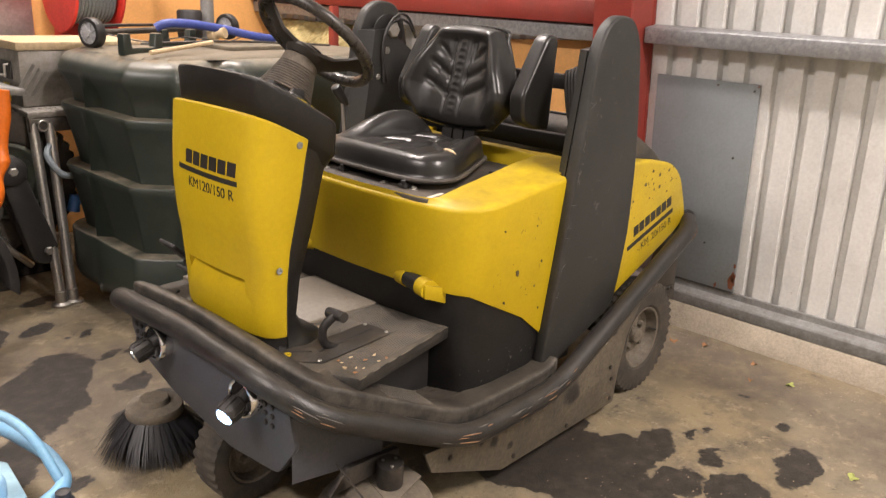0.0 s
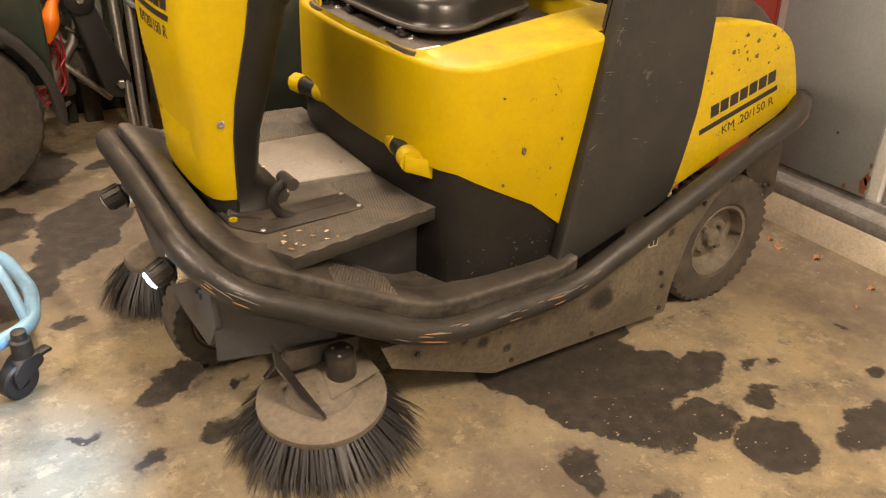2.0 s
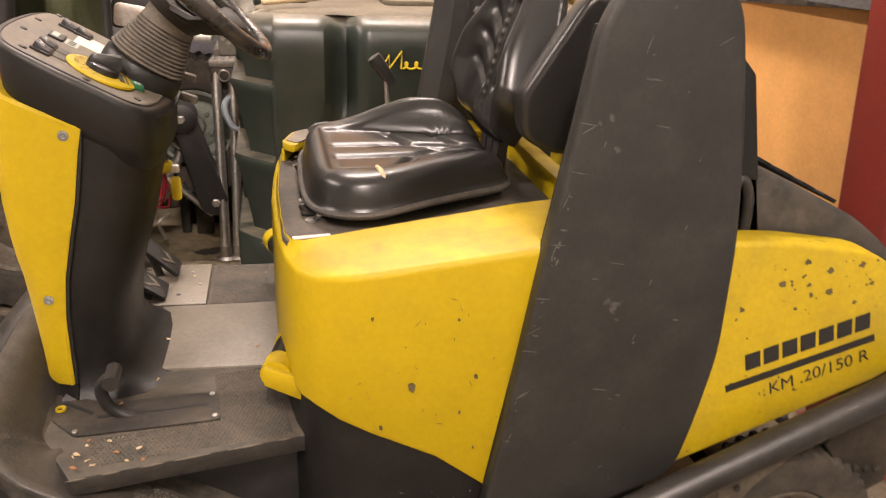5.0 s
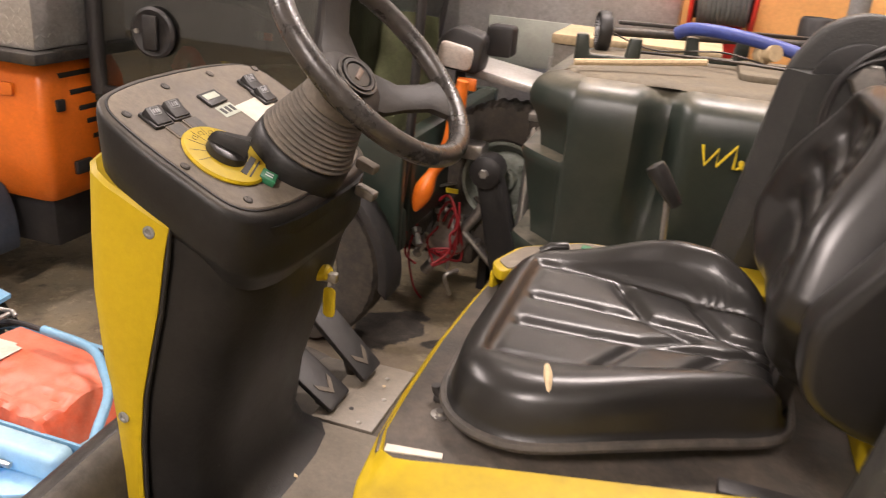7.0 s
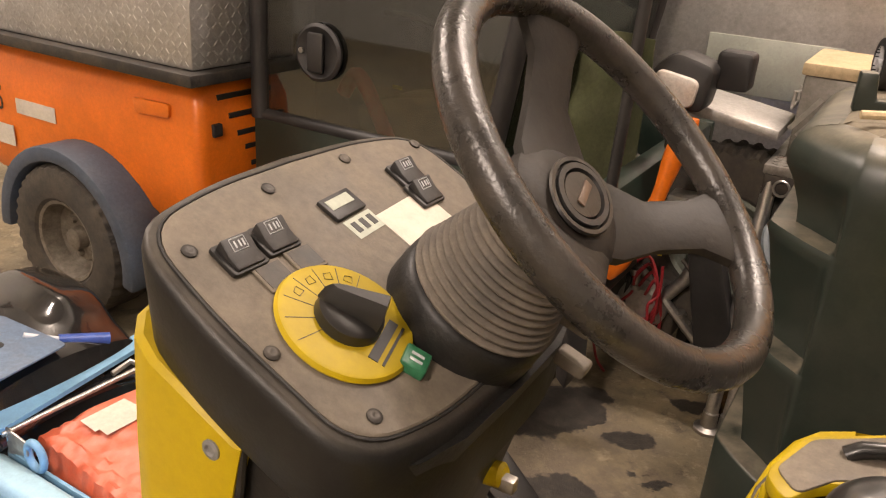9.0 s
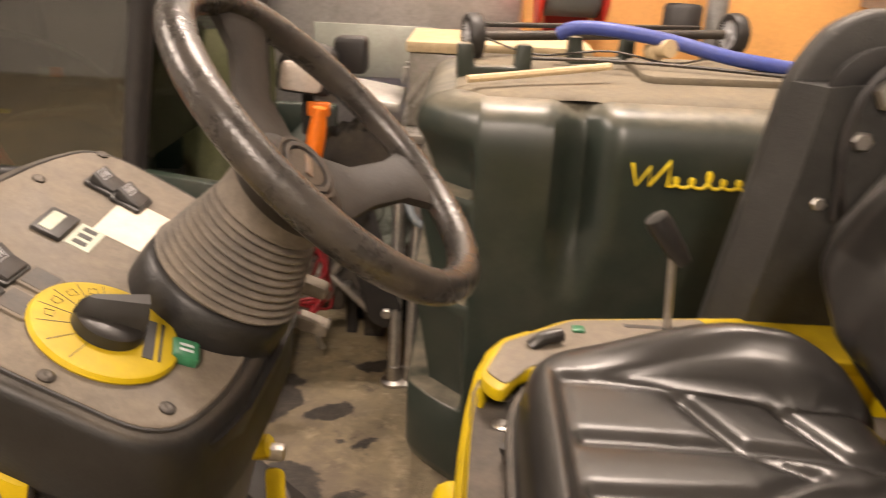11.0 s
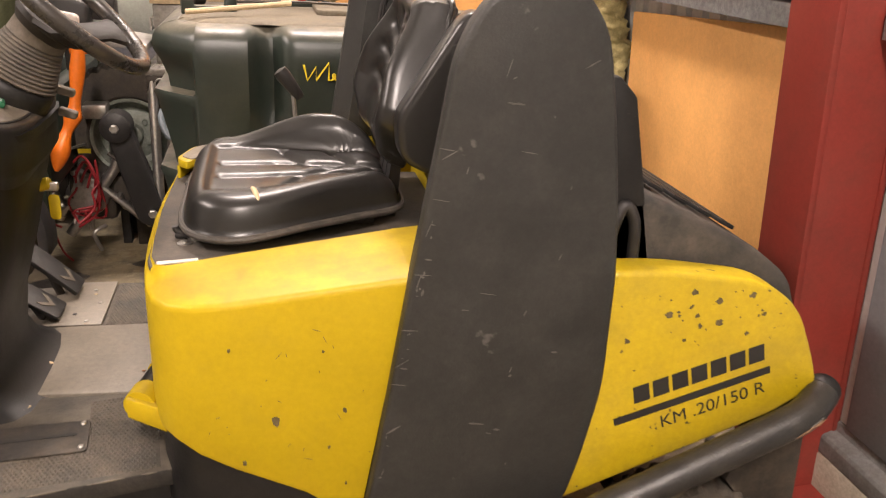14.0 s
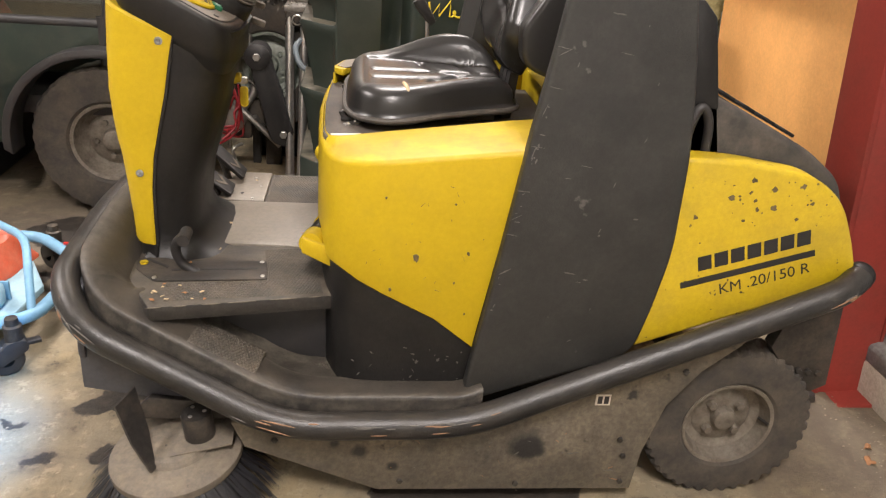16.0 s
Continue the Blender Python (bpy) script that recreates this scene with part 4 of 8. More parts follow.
def carve(ob, bm):
    """Cuts a solid out of a mesh."""
    me = bpy.data.meshes.new("cutter")
    bmesh.ops.recalc_face_normals(bm, faces=bm.faces[:])
    bm.to_mesh(me)
    bm.free()
    tool = bpy.data.objects.new("cutter", me)
    scene.collection.objects.link(tool)
    mod = ob.modifiers.new("cut", "BOOLEAN")
    mod.operation, mod.solver, mod.object = "DIFFERENCE", "EXACT", tool
    dg = bpy.context.evaluated_depsgraph_get()
    old, cut = ob.data, bpy.data.meshes.new_from_object(ob.evaluated_get(dg))
    ob.modifiers.clear()
    ob.data = cut
    bpy.data.objects.remove(tool)
    bpy.data.meshes.remove(old)
    bpy.data.meshes.remove(me)
    cut.set_sharp_from_angle(angle=radians(35))


carve(cover, loft([[(0.94, 0.335, 0.715), (0.94, 0.335, 0.640), (0.966, 0.345, 0.640), (0.992, 0.350, 0.700)], [(0.94, 0.625, 0.715), (0.94, 0.625, 0.640), (0.966, 0.615, 0.640), (0.992, 0.610, 0.700)]]))
for z, x in ((1.054, 1.089), (0.74, 1.023)):
    part("cover_screw", lathe([(0.0092, 0), (0.0092, 0.002), (0.0055, 0.003), (0.0035, 0.001), (0, 0.001)], 18, axis_to((0, -1, 0), (x, 0.2625, z))), GALVOLD, cover)
    part("cover_screw", lathe([(0.0092, 0), (0.0092, 0.002), (0.0055, 0.003), (0.0035, 0.001), (0, 0.001)], 18, axis_to((0, 1, 0), (x, 2 * YC - 0.2625, z))), GALVOLD, cover)


def emblem(owner, m, w, h, faded=False):
    """Seven plain blocks in a row for the maker's mark."""
    step_ = w / 7
    for k in range(7):
        if faded and k == 0:
            continue
        x = k * step_
        part("mark_block", prism([(x, 0), (x + step_ * 0.06, h), (x + step_ * 0.88, h), (x + step_ * 0.82, 0)], 0, 0.0008, "z", m=m), INK, owner)


FACE = Matrix.Translation((0.0, 0.597, 0.980)) @ Matrix(((0, 0, -1, 0), (-1, 0, 0, 0), (0, 1, 0, 0), (0, 0, 0, 1)))   # text plane of the cover
FACE = FACE @ pose(0, 0, 0, 0, 0, -1.2)


def on_cover(ob):
    """Lays a flat mark on the cover's bowed face."""
    flat = bmesh.new()
    flat.from_mesh(ob.data)
    bmesh.ops.subdivide_edges(flat, edges=[e for e in flat.edges if e.calc_length() > 0.03], cuts=6)
    for v in flat.verts:
        out = abs(v.co.y - YC)
        bow = float(np.interp(out, (0.0, 0.085, 0.155, 0.185), (-0.008, -0.005, 0.004, 0.013)))
        face = float(np.interp(v.co.z, [c[0] for c in CURVE], [c[1] for c in CURVE]))
        v.co.x += face + bow - 0.0004
    flat.to_mesh(ob.data)
    flat.free()


known = set(cover.children)
emblem(cover, FACE, 0.262, 0.036, True)
part("mark_bar", box(-0.004, 0.262, -0.022, -0.009, 0, 0.0008, 0, m=FACE), INK, cover)
part("model_lettering", text_mesh("KM120/150 R", 0.038, FACE @ Matrix.Translation((0.05, -0.060, 0)), 0.0006, 0.0, stretch=0.94), INK, cover)
for ob in set(cover.children) - known:
    on_cover(ob)
BACK = [(0.50, 1.0, 1.25, 0.03), (0.515, 1.015, 1.20, 0.015), (0.54, 1.03, 1.155, 0.0), (0.58, 1.034, 1.134, 0.0), (0.69, 1.036, 1.148, 0), (0.82, 1.05, 1.188, 0), (0.93, 1.07, 1.216, 0), (1.02, 1.085, 1.24, 0), (1.07, 1.09, 1.257, 0)]
secs = []
for z, a, b, w in BACK:
    half = [(a, 0.276 - w), (b - 0.085, 0.280 - w), (b - 0.035, 0.298 - w), (b - 0.012, 0.33 - w), (b, 0.38), (b + 0.002, YC)]
    secs.append([(x, y, z) for x, y in half + [(x, 2 * YC - y) for x, y in half[-2::-1]]])
body = part("column_body", loft(secs), BLACK, sweeper, "black column rear moulding", angle=50)
part("seam_strip", tube([(xs + 0.003, 0.270, z) for z, xf, xs in CURVE], 0.004, 8, smooth=0), INK, body)

# dashboard head
DASH = Matrix.Translation((1.0, 0, 1.216)) @ pose(0, 0, 0, 0, 28.4, 0)
edge = bend([(-0.030, YC, 0), (-0.026, 0.37, 0), (-0.004, 0.268, 0), (0.10, 0.258, 0), (0.255, 0.268, 0), (0.283, 0.36, 0), (0.286, YC, 0)], 0.045, 6)
edge = [(p.x, p.y) for p in edge]
edge += [(s, 2 * YC - y) for s, y in edge[-2:0:-1]]


def dash_ring(inset, h):
    mid = Vector((0.125, YC))
    return [(DASH @ Vector((*(mid + (Vector(p) - mid) * (1 - inset / (Vector(p) - mid).length)), h))) for p in edge]


def drop_ring(inset, z):
    return [Vector((v.x, v.y, v.z - z)) for v in dash_ring(inset, 0)]


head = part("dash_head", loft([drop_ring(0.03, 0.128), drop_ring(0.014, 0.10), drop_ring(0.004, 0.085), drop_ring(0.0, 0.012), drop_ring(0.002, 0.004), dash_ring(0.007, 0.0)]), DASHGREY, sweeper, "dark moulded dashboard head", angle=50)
part("dash_panel", loft([dash_ring(0.016, -0.003), dash_ring(0.016, 0.002), dash_ring(0.018, 0.0035)]), PANEL, head, "dusty grey-brown dashboard panel")
part("panel_groove", tube([p for p in dash_ring(0.0140, 0.0010)], 0.0017, 6, closed=True, smooth=0), INK, head)


def on_dash(s, y, h=0.0035, turn=0):
    return DASH @ Matrix.Translation((s, y, h)) @ pose(0, 0, 0, 0, 0, turn)


for s, y in ((0.040, 0.297), (0.008, 0.418), (0.004, 0.537), (0.016, 0.655), (0.236, 0.314), (0.150, 0.285), (0.14, 0.66)):
    part("panel_screw", lathe([(0.0068, 0), (0.0068, 0.0018), (0.0045, 0.003), (0.002, 0.003), (0, 0.0015)], 14, on_dash(s, y)), DARKSTEEL, head)
for s, y in ((0.063, 0.330), (0.060, 0.374), (0.050, 0.592), (0.081, 0.588)):
    base = part("rocker_switch", prism(rounded([(-0.017, -0.020), (0.017, -0.020), (0.017, 0.020), (-0.017, 0.020)], 0.004), 0, 0.005, "z", 0.0012, m=on_dash(s, y)), INK, head, "black rocker switch with a pictogram")
    part("rocker", prism([(-0.014, 0.003), (0.014, 0.003), (0.015, 0.008), (0.002, 0.0095), (-0.013, 0.0155)], -0.016, 0.016, "y", 0.0018, m=on_dash(s, y)), SHADEBLACK, base)
    m_ = on_dash(s, y, 0.0035) @ pose(-0.0055, 0, 0.0126, 0, 22, 0)
    part("pictogram", tube([m_ @ Vector(p) for p in ((-0.0055, -0.008, 0), (0.0055, -0.008, 0), (0.0055, 0.008, 0), (-0.0055, 0.008, 0))], 0.0006, 4, closed=True, smooth=0), WHITEPLASTIC, base)
    for y_ in (-0.004, 0.001, 0.005):
        part("pictogram_bar", box(-0.003, 0.003, y_ - 0.0008, y_ + 0.0008, -0.0004, 0.0005, 0, m=m_), WHITEPLASTIC, base)
for s, y in ((0.092, 0.345), (0.090, 0.385)):
    part("blank_plate", prism(rounded([(-0.0145, -0.0165), (0.0145, -0.0165), (0.0145, 0.0165), (-0.0145, 0.0165)], 0.003), 0, 0.0026, "z", 0.0008, m=on_dash(s, y)), PANEL, head, "blank switch plate")
    part("blank_inset", box(-0.0115, 0.0115, -0.0135, 0.0135, 0.002, 0.0030, 0, m=on_dash(s, y)), COVER, head)
d = part("hour_meter", box(-0.014, 0.014, -0.024, 0.024, 0, 0.005, 0.0015, m=on_dash(0.055, 0.474, turn=4)), INK, head, "small hour meter")
part("display", box(-0.009, 0.003, -0.019, 0.016, 0.0045, 0.0058, 0, m=on_dash(0.055, 0.474, turn=4)), LCD, d)
part("symbol_label", box(-0.012, 0.012, -0.022, 0.022, 0, 0.0006, 0, m=on_dash(0.083, 0.480, turn=4)), LCD, head)
for k, y in enumerate((-0.016, -0.003, 0.010)):
    part("label_print", box(-0.007, 0.006, y, y + 0.007, 0.0005, 0.0011, 0, m=on_dash(0.083, 0.480, turn=4)), INK, head)
note = part("paper_note", box(-0.026, 0.026, -0.045, 0.045, 0, 0.0006, 0, m=on_dash(0.103, 0.548, turn=4)), PAPER, head, "faded paper note")
dial = part("selector_dial", lathe([(0.0, 0), (0.060, 0), (0.062, 0.003), (0.060, 0.007), (0.056, 0.008), (0, 0.008)], 48, on_dash(0.160, 0.362)), YELLOW, head, "yellow selector dial with a black knob")
for a in range(0, 150, 24):
    part("dial_line", box(0.020, 0.056, -0.0003, 0.0003, 0.008, 0.0083, 0, m=on_dash(0.160, 0.362) @ pose(0, 0, 0, 0, 0, 120 + a)), INK, dial)
for a in (132, 156, 180, 204):
    m_ = on_dash(0.160, 0.362, 0.0118) @ pose(0, 0, 0, 0, 0, a) @ Matrix.Translation((0.046, 0, 0))
    part("dial_pictogram", tube([m_ @ Vector(p) for p in ((-0.004, -0.004, 0), (0.004, -0.004, 0), (0.003, 0.003, 0), (-0.003, 0.004, 0))], 0.0003, 4, closed=True, smooth=0), INK, dial)
part("maker_mark", box(0.030, 0.039, -0.026, 0.026, 0.008, 0.0087, 0, m=on_dash(0.160, 0.362) @ pose(0, 0, 0, 0, 0, 18)), INK, dial)
part("mark_bar", box(0.043, 0.0455, -0.026, 0.026, 0.008, 0.0087, 0, m=on_dash(0.160, 0.362) @ pose(0, 0, 0, 0, 0, 18)), INK, dial)
km = on_dash(0.160, 0.362, 0.011)
knob = lathe([(0.030, 0), (0.029, 0.010), (0.024, 0.013), (0, 0.014)], 28, km)
loft([[km @ pose(0, 0, 0, 0, 0, 205) @ Vector(p) for p in sec] for sec in (
    [(-0.025, -0.012, 0.008), (0.026, -0.009, 0.008), (0.031, 0, 0.008), (0.026, 0.009, 0.008), (-0.025, 0.012, 0.008)],
    [(-0.024, -0.011, 0.026), (0.024, -0.006, 0.020), (0.029, 0, 0.020), (0.024, 0.006, 0.020), (-0.024, 0.011, 0.026)],
    [(-0.021, -0.007, 0.037), (0.020, -0.003, 0.027), (0.025, 0, 0.026), (0.020, 0.003, 0.027), (-0.021, 0.007, 0.037)])], knob)
part("selector_knob", knob, VINYL, dial)
gk = part("green_button", prism(rounded([(-0.012, -0.013), (0.012, -0.013), (0.012, 0.013), (-0.012, 0.013)], 0.003), 0, 0.010, "z", 0.002, m=on_dash(0.222, 0.384, turn=20)), GREENKEY, head, "green push button with a white mark")
part("button_mark", box(-0.006, 0.006, -0.005, -0.002, 0.010, 0.0105, 0, m=on_dash(0.222, 0.384, turn=20)), WHITEPLASTIC, gk)
part("button_mark", box(-0.006, 0.006, 0.002, 0.005, 0.010, 0.0105, 0, m=on_dash(0.222, 0.384, turn=20)), WHITEPLASTIC, gk)
# ignition key with yellow tag
key = part("ignition_key", box(1.215, 1.246, 0.520, 0.535, 0.905, 0.922, 0.003), STEEL, body, "brass key with a yellow tag")
part("key_tag", prism(rounded([(1.226, 0.845), (1.248, 0.845), (1.248, 0.90), (1.226, 0.90)], 0.012), 0.515, 0.518, "y", 0.001), YELLOW, key)
part("key_barrel", lathe([(0.014, 0), (0.014, 0.02), (0.010, 0.024), (0, 0.024)], 16, axis_to((1, 0, 0.2), (1.208, 0.53, 0.915))), YELLOW, key)

# steering wheel
SW = Matrix.Translation((1.314, 0.483, 1.287)) @ pose(0, 0, 0, 0, math.degrees(0.7646), 0)
ring = [SW @ Vector((0.1685 * math.cos(a), 0.1685 * math.sin(a), 0)) for a in (2 * math.pi * k / 72 for k in range(72))]
rim = part("steering_wheel", tube(ring, 0.0158, 16, closed=True, smooth=0), WHEELGRIP, sweeper, "worn black steering wheel with three broad spokes")


def spoke(a, w0, w1):
    c, s = math.cos(a), math.sin(a)
    secs = []
    for r, w, z, h in ((0.010, w0 * 1.15, -0.054, 0.009), (0.05, w0, -0.052, 0.009), (0.09, w1 * 1.0, -0.040, 0.008), (0.125, w1 * 1.0, -0.018, 0.008), (0.163, w1 * 1.7, -0.002, 0.008)):
        secs.append([SW @ Vector((r * c - k * s, r * s + k * c, z + j)) for k, j in ((-w, -h * 0.6), (-w * 0.6, -h), (w * 0.6, -h), (w, -h * 0.6), (w, h * 0.5), (w * 0.7, h), (-w * 0.7, h), (-w, h * 0.5))])
    return loft(secs)


for a in (152, 52, 300):
    part("spoke", spoke(radians(a), 0.042, 0.026), SPOKE, rim, angle=50)
HUB = SW @ pose(0, -0.004, -0.014)
part("hub_pad", lathe([(0.050, -0.062), (0.060, -0.046), (0.058, -0.036), (0.048, -0.029), (0.036, -0.026), (0, -0.025)], 32, HUB), SPOKE, rim)
BADGE = HUB @ pose(0, 0, 0, 0, 0, 10) @ Matrix.Diagonal((0.85, 1.2, 1, 1))
part("hub_groove", lathe([(0.036, -0.027), (0.040, -0.023), (0.039, -0.021), (0.035, -0.021), (0.034, -0.025)], 32, BADGE, closed=True), DASHGREY, rim)
part("hub_ring", lathe([(0.028, -0.027), (0.032, -0.022), (0.032, -0.0195), (0.026, -0.0195), (0.025, -0.024)], 28, BADGE, closed=True), INK, rim, "oval hub badge")
part("hub_badge", lathe([(0.025, -0.025), (0.023, -0.021), (0, -0.020)], 24, BADGE), DASHGREY, rim)
part("badge_bar", box(-0.004, 0.004, -0.017, 0.017, -0.0205, -0.0185, 0.0008, m=HUB @ pose(0, 0, 0, 0, 0, 18)), RUSTYBADGE, rim)
# bellows boot
top, base = SW @ Vector((0, 0, -0.070)), Vector((1.180, 0.484, 1.105))
ax = (top - base)
L = ax.length
part("boot_collar", lathe([(0.080, -0.04), (0.079, 0.030), (0.077, 0.046), (0.070, 0.054), (0.060, 0.054)], 36, axis_to(ax, base)), BLACK, sweeper, "black steering column collar", angle=50)
prof = [(0.060, 0.050), (0.072, 0.053)]
z = 0.054
for k in range(11):
    r = 0.076 - 0.023 * (k / 10) ** 0.9
    h = (L - 0.054 - 0.022) / 11
    prof += [(r - 0.007, z), (r - 0.001, z + h * 0.25), (r, z + h * 0.5), (r - 0.001, z + h * 0.75)]
    z += h
prof += [(0.052, z), (0.050, L), (0, L)]
part("steering_boot", lathe(prof, 36, axis_to(ax, base)), BOOT, sweeper, "dusty ribbed rubber steering boot", angle=60)
for dz in (0.0, -0.045):
    part("column_stalk", prism(rounded([(1.255, 1.10 + dz), (1.288, 1.09 + dz), (1.292, 1.104 + dz), (1.258, 1.116 + dz)], 0.005), 0.555, 0.578, "y", 0.003), PANEL, body, "grey column stalk")

# seat box: yellow hood, black base
def hood_ring(zf, g=0.0, xr=1.90, slope=0.0, bulge=0.0):
    half = [(xr, 0.0), (1.72, 0.0 - bulge), (1.60, 0.0), (1.545, 0.008), (1.505, 0.030), (1.478, 0.068), (1.460, 0.13), (1.448, 0.22), (1.440, 0.33), (1.436, YC)]
    half = [(x + (g if x < 1.5 else 0), y + (g if y < 0.2 else 0)) for x, y in half]
    pts = half + [(x, 2 * YC - y) for x, y in half[-2::-1]]
    return [(x, y, zf + slope * (x - 1.5)) for x, y in pts]


def crest_ring(z, slope, dx=0.0):
    half = [(1.897, 0.212), (1.72, 0.192), (1.60, 0.178), (1.545, 0.170), (1.515, 0.165), (1.492, 0.164), (1.472, 0.176), (1.460, 0.22), (1.454, 0.32), (1.450, YC)]
    pts = half + [(x, 2 * YC - y) for x, y in half[-2::-1]]
    return [(x + dx, y, z + slope * (x - 1.5)) for x, y in pts]


low = [(x - (0.084 if x > 1.85 else 0), y, (0.618 if x < 1.5 else 0.618 - 0.52 * (x - 1.50)) + (0.018 if x > 1.85 else 0)) for x, y, z in hood_ring(0, 0.0)]
low2 = [(x, y, z + 0.012) for x, y, z in low]
low0 = [(x, y + (0.004 if y < YC else -0.004), z) for x, y, z in low]
secs = [low0, low2, hood_ring(0.76, 0.0, 1.868, 0.02, 0.004), hood_ring(0.858, 0.0, 1.893, 0.11, 0.001), hood_ring(0.8655, 0.0012, 1.895, 0.113), hood_ring(0.8690, 0.005, 1.897, 0.115), hood_ring(0.8705, 0.010, 1.897, 0.115), crest_ring(0.883, 0.10), crest_ring(0.879, 0.10, 0.004), crest_ring(0.860, 0.05, 0.006)]
own = loft(secs, cap=False)
gone = []
for f in own.faces:   # open towards the rear wall and under the console
    c = f.calc_center_median()
    if all(v.co.x > 1.80 for v in f.verts) and 0.20 < c.y < 0.75 or c.y > 0.70 and c.z > 0.872 and c.x > 1.53:
        gone.append(f)
bmesh.ops.delete(own, geom=gone, context="FACES")
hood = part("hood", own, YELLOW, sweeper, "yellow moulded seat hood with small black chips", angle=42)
part("hood_shoulder", loft([[(1.890, 0.04, 0.80), (1.890, 0.04, 0.9160), (1.890, 0.214, 0.9214), (1.890, 0.214, 0.80)], [(2.07, 0.04, 0.80), (2.07, 0.04, 0.932), (2.07, 0.222, 0.9365), (2.07, 0.222, 0.80)]]), YELLOW, sweeper)
rnd = random.Random(11)
for x, z, r in ((1.67, 0.66, 0.0085), (1.787, 0.674, 0.0045), (1.617, 0.58, 0.004), (1.60, 0.80, 0.003), (1.75, 0.79, 0.0028), (1.76, 0.60, 0.003), (1.79, 0.52, 0.003)):
    pts = [(x + r * rnd.uniform(0.5, 1.1) * math.cos(a), z + r * rnd.uniform(0.6, 1.4) * math.sin(a)) for a in (k * math.pi / 5 for k in range(10))]
    part("chip", prism(pts, -0.0042, 0.001, "y"), CHIPMARK, hood)
basem = part("hood_base", loft([hood_ring(0.27, 0.012, 1.95), hood_ring(0.45, 0.010, 1.95), hood_ring(0.66, 0.008, 1.95, -0.3)]), BLACK, sweeper, "scuffed black lower moulding", angle=42)
tray = [(2.06, 0.214), (1.90, 0.209), (1.50, 0.160), (1.464, 0.176), (1.456, 0.21), (1.450, YC)]
tray += [(x, 2 * YC - y) for x, y in tray[-2::-1]]
tr = part("seat_tray", prism(tray, 0.84, 0.877, "z", 0.004), TRAY, sweeper, "dusty black seat tray with screws")
for x, y in ((1.513, 0.249 + 0.03), (1.505, 0.399), (1.496, 0.66), (1.932, 0.271), (1.50, 0.73), (1.53, 0.30)):
    part("tray_screw", lathe([(0.013, 0), (0.013, 0.002), (0.007, 0.003), (0.006, 0.006), (0, 0.006)], 14, Matrix.Translation((x, y, 0.877))), STEEL, tr)
part("tray_strip", prism([(1.476, 0.176), (1.545, 0.190), (1.543, 0.200), (1.474, 0.190)], 0.8775, 0.8795, "z"), PAPER, tr, "pale worn strip")
part("tray_rail", box(1.86, 2.02, 0.255, 0.285, 0.878, 0.890, 0.003), SHADEBLACK, tr)
con = part("side_console", prism(rounded([(1.462, 0.70), (1.492, 0.80), (1.60, 0.885), (2.05, 0.948), (2.05, 0.80), (1.62, 0.765), (1.52, 0.72), (1.49, 0.66)], 0.02), 0.907, 0.925, "z", 0.006), YELLOW, sweeper, "yellow side console with a grey control panel")
# black block put in for the shade of the gap below the console
part("console_shade_block", prism([(1.520, 0.735), (1.535, 0.800), (1.62, 0.872), (1.80, 0.900), (1.80, 0.785), (1.62, 0.768)], 0.80, 0.9065, "z", 0.004), SHADEBLACK, con)
part("console_wall", prism([(1.462, 0.70), (1.492, 0.80), (1.60, 0.885), (1.801, 0.913), (1.801, 0.903), (1.604, 0.875), (1.500, 0.794), (1.470, 0.698)], 0.80, 0.908, "z", 0.003), YELLOW, con)
part("console_wall", prism([(1.801, 0.779), (2.05, 0.801), (2.05, 0.946), (1.801, 0.912)], 0.80, 0.9068, "z", 0.003), YELLOW, con)
part("console_panel", prism(rounded([(1.472, 0.712), (1.499, 0.794), (1.604, 0.877), (1.805, 0.906), (1.805, 0.789), (1.63, 0.775), (1.533, 0.732), (1.498, 0.680)], 0.012), 0.9235, 0.9275, "z", 0.001), PANEL, con)
part("console_knob", tube([(1.535, 0.785, 0.927), (1.55, 0.790, 0.938), (1.58, 0.803, 0.940)], 0.010, 12, smooth=0), VINYL, con)
part("console_button", box(1.60, 1.618, 0.835, 0.853, 0.927, 0.932, 0.002), GREENKEY, con)
part("console_slot", box(1.68, 1.78, 0.862, 0.872, 0.9272, 0.9282, 0.0), INK, con)
lv = part("hopper_lever", tube([(1.745, 0.868, 0.92), (1.735, 0.868, 1.06)], 0.006, 10, smooth=0), STEEL, con, "upright control lever with a black knob")
part("lever_knob", lathe([(0.011, -0.02), (0.015, 0.0), (0.019, 0.05), (0.017, 0.064), (0, 0.068)], 20, axis_to((-0.6, 0, 0.8), (1.742, 0.868, 1.05))), VINYL, lv)
part("rear_wall", prism([(2.03, 0.20), (2.03, 0.80), (2.075, 0.80), (2.075, 0.20)], 0.60, 0.935, "z", 0.01), YELLOW, sweeper, "yellow rear wall of the seat well")


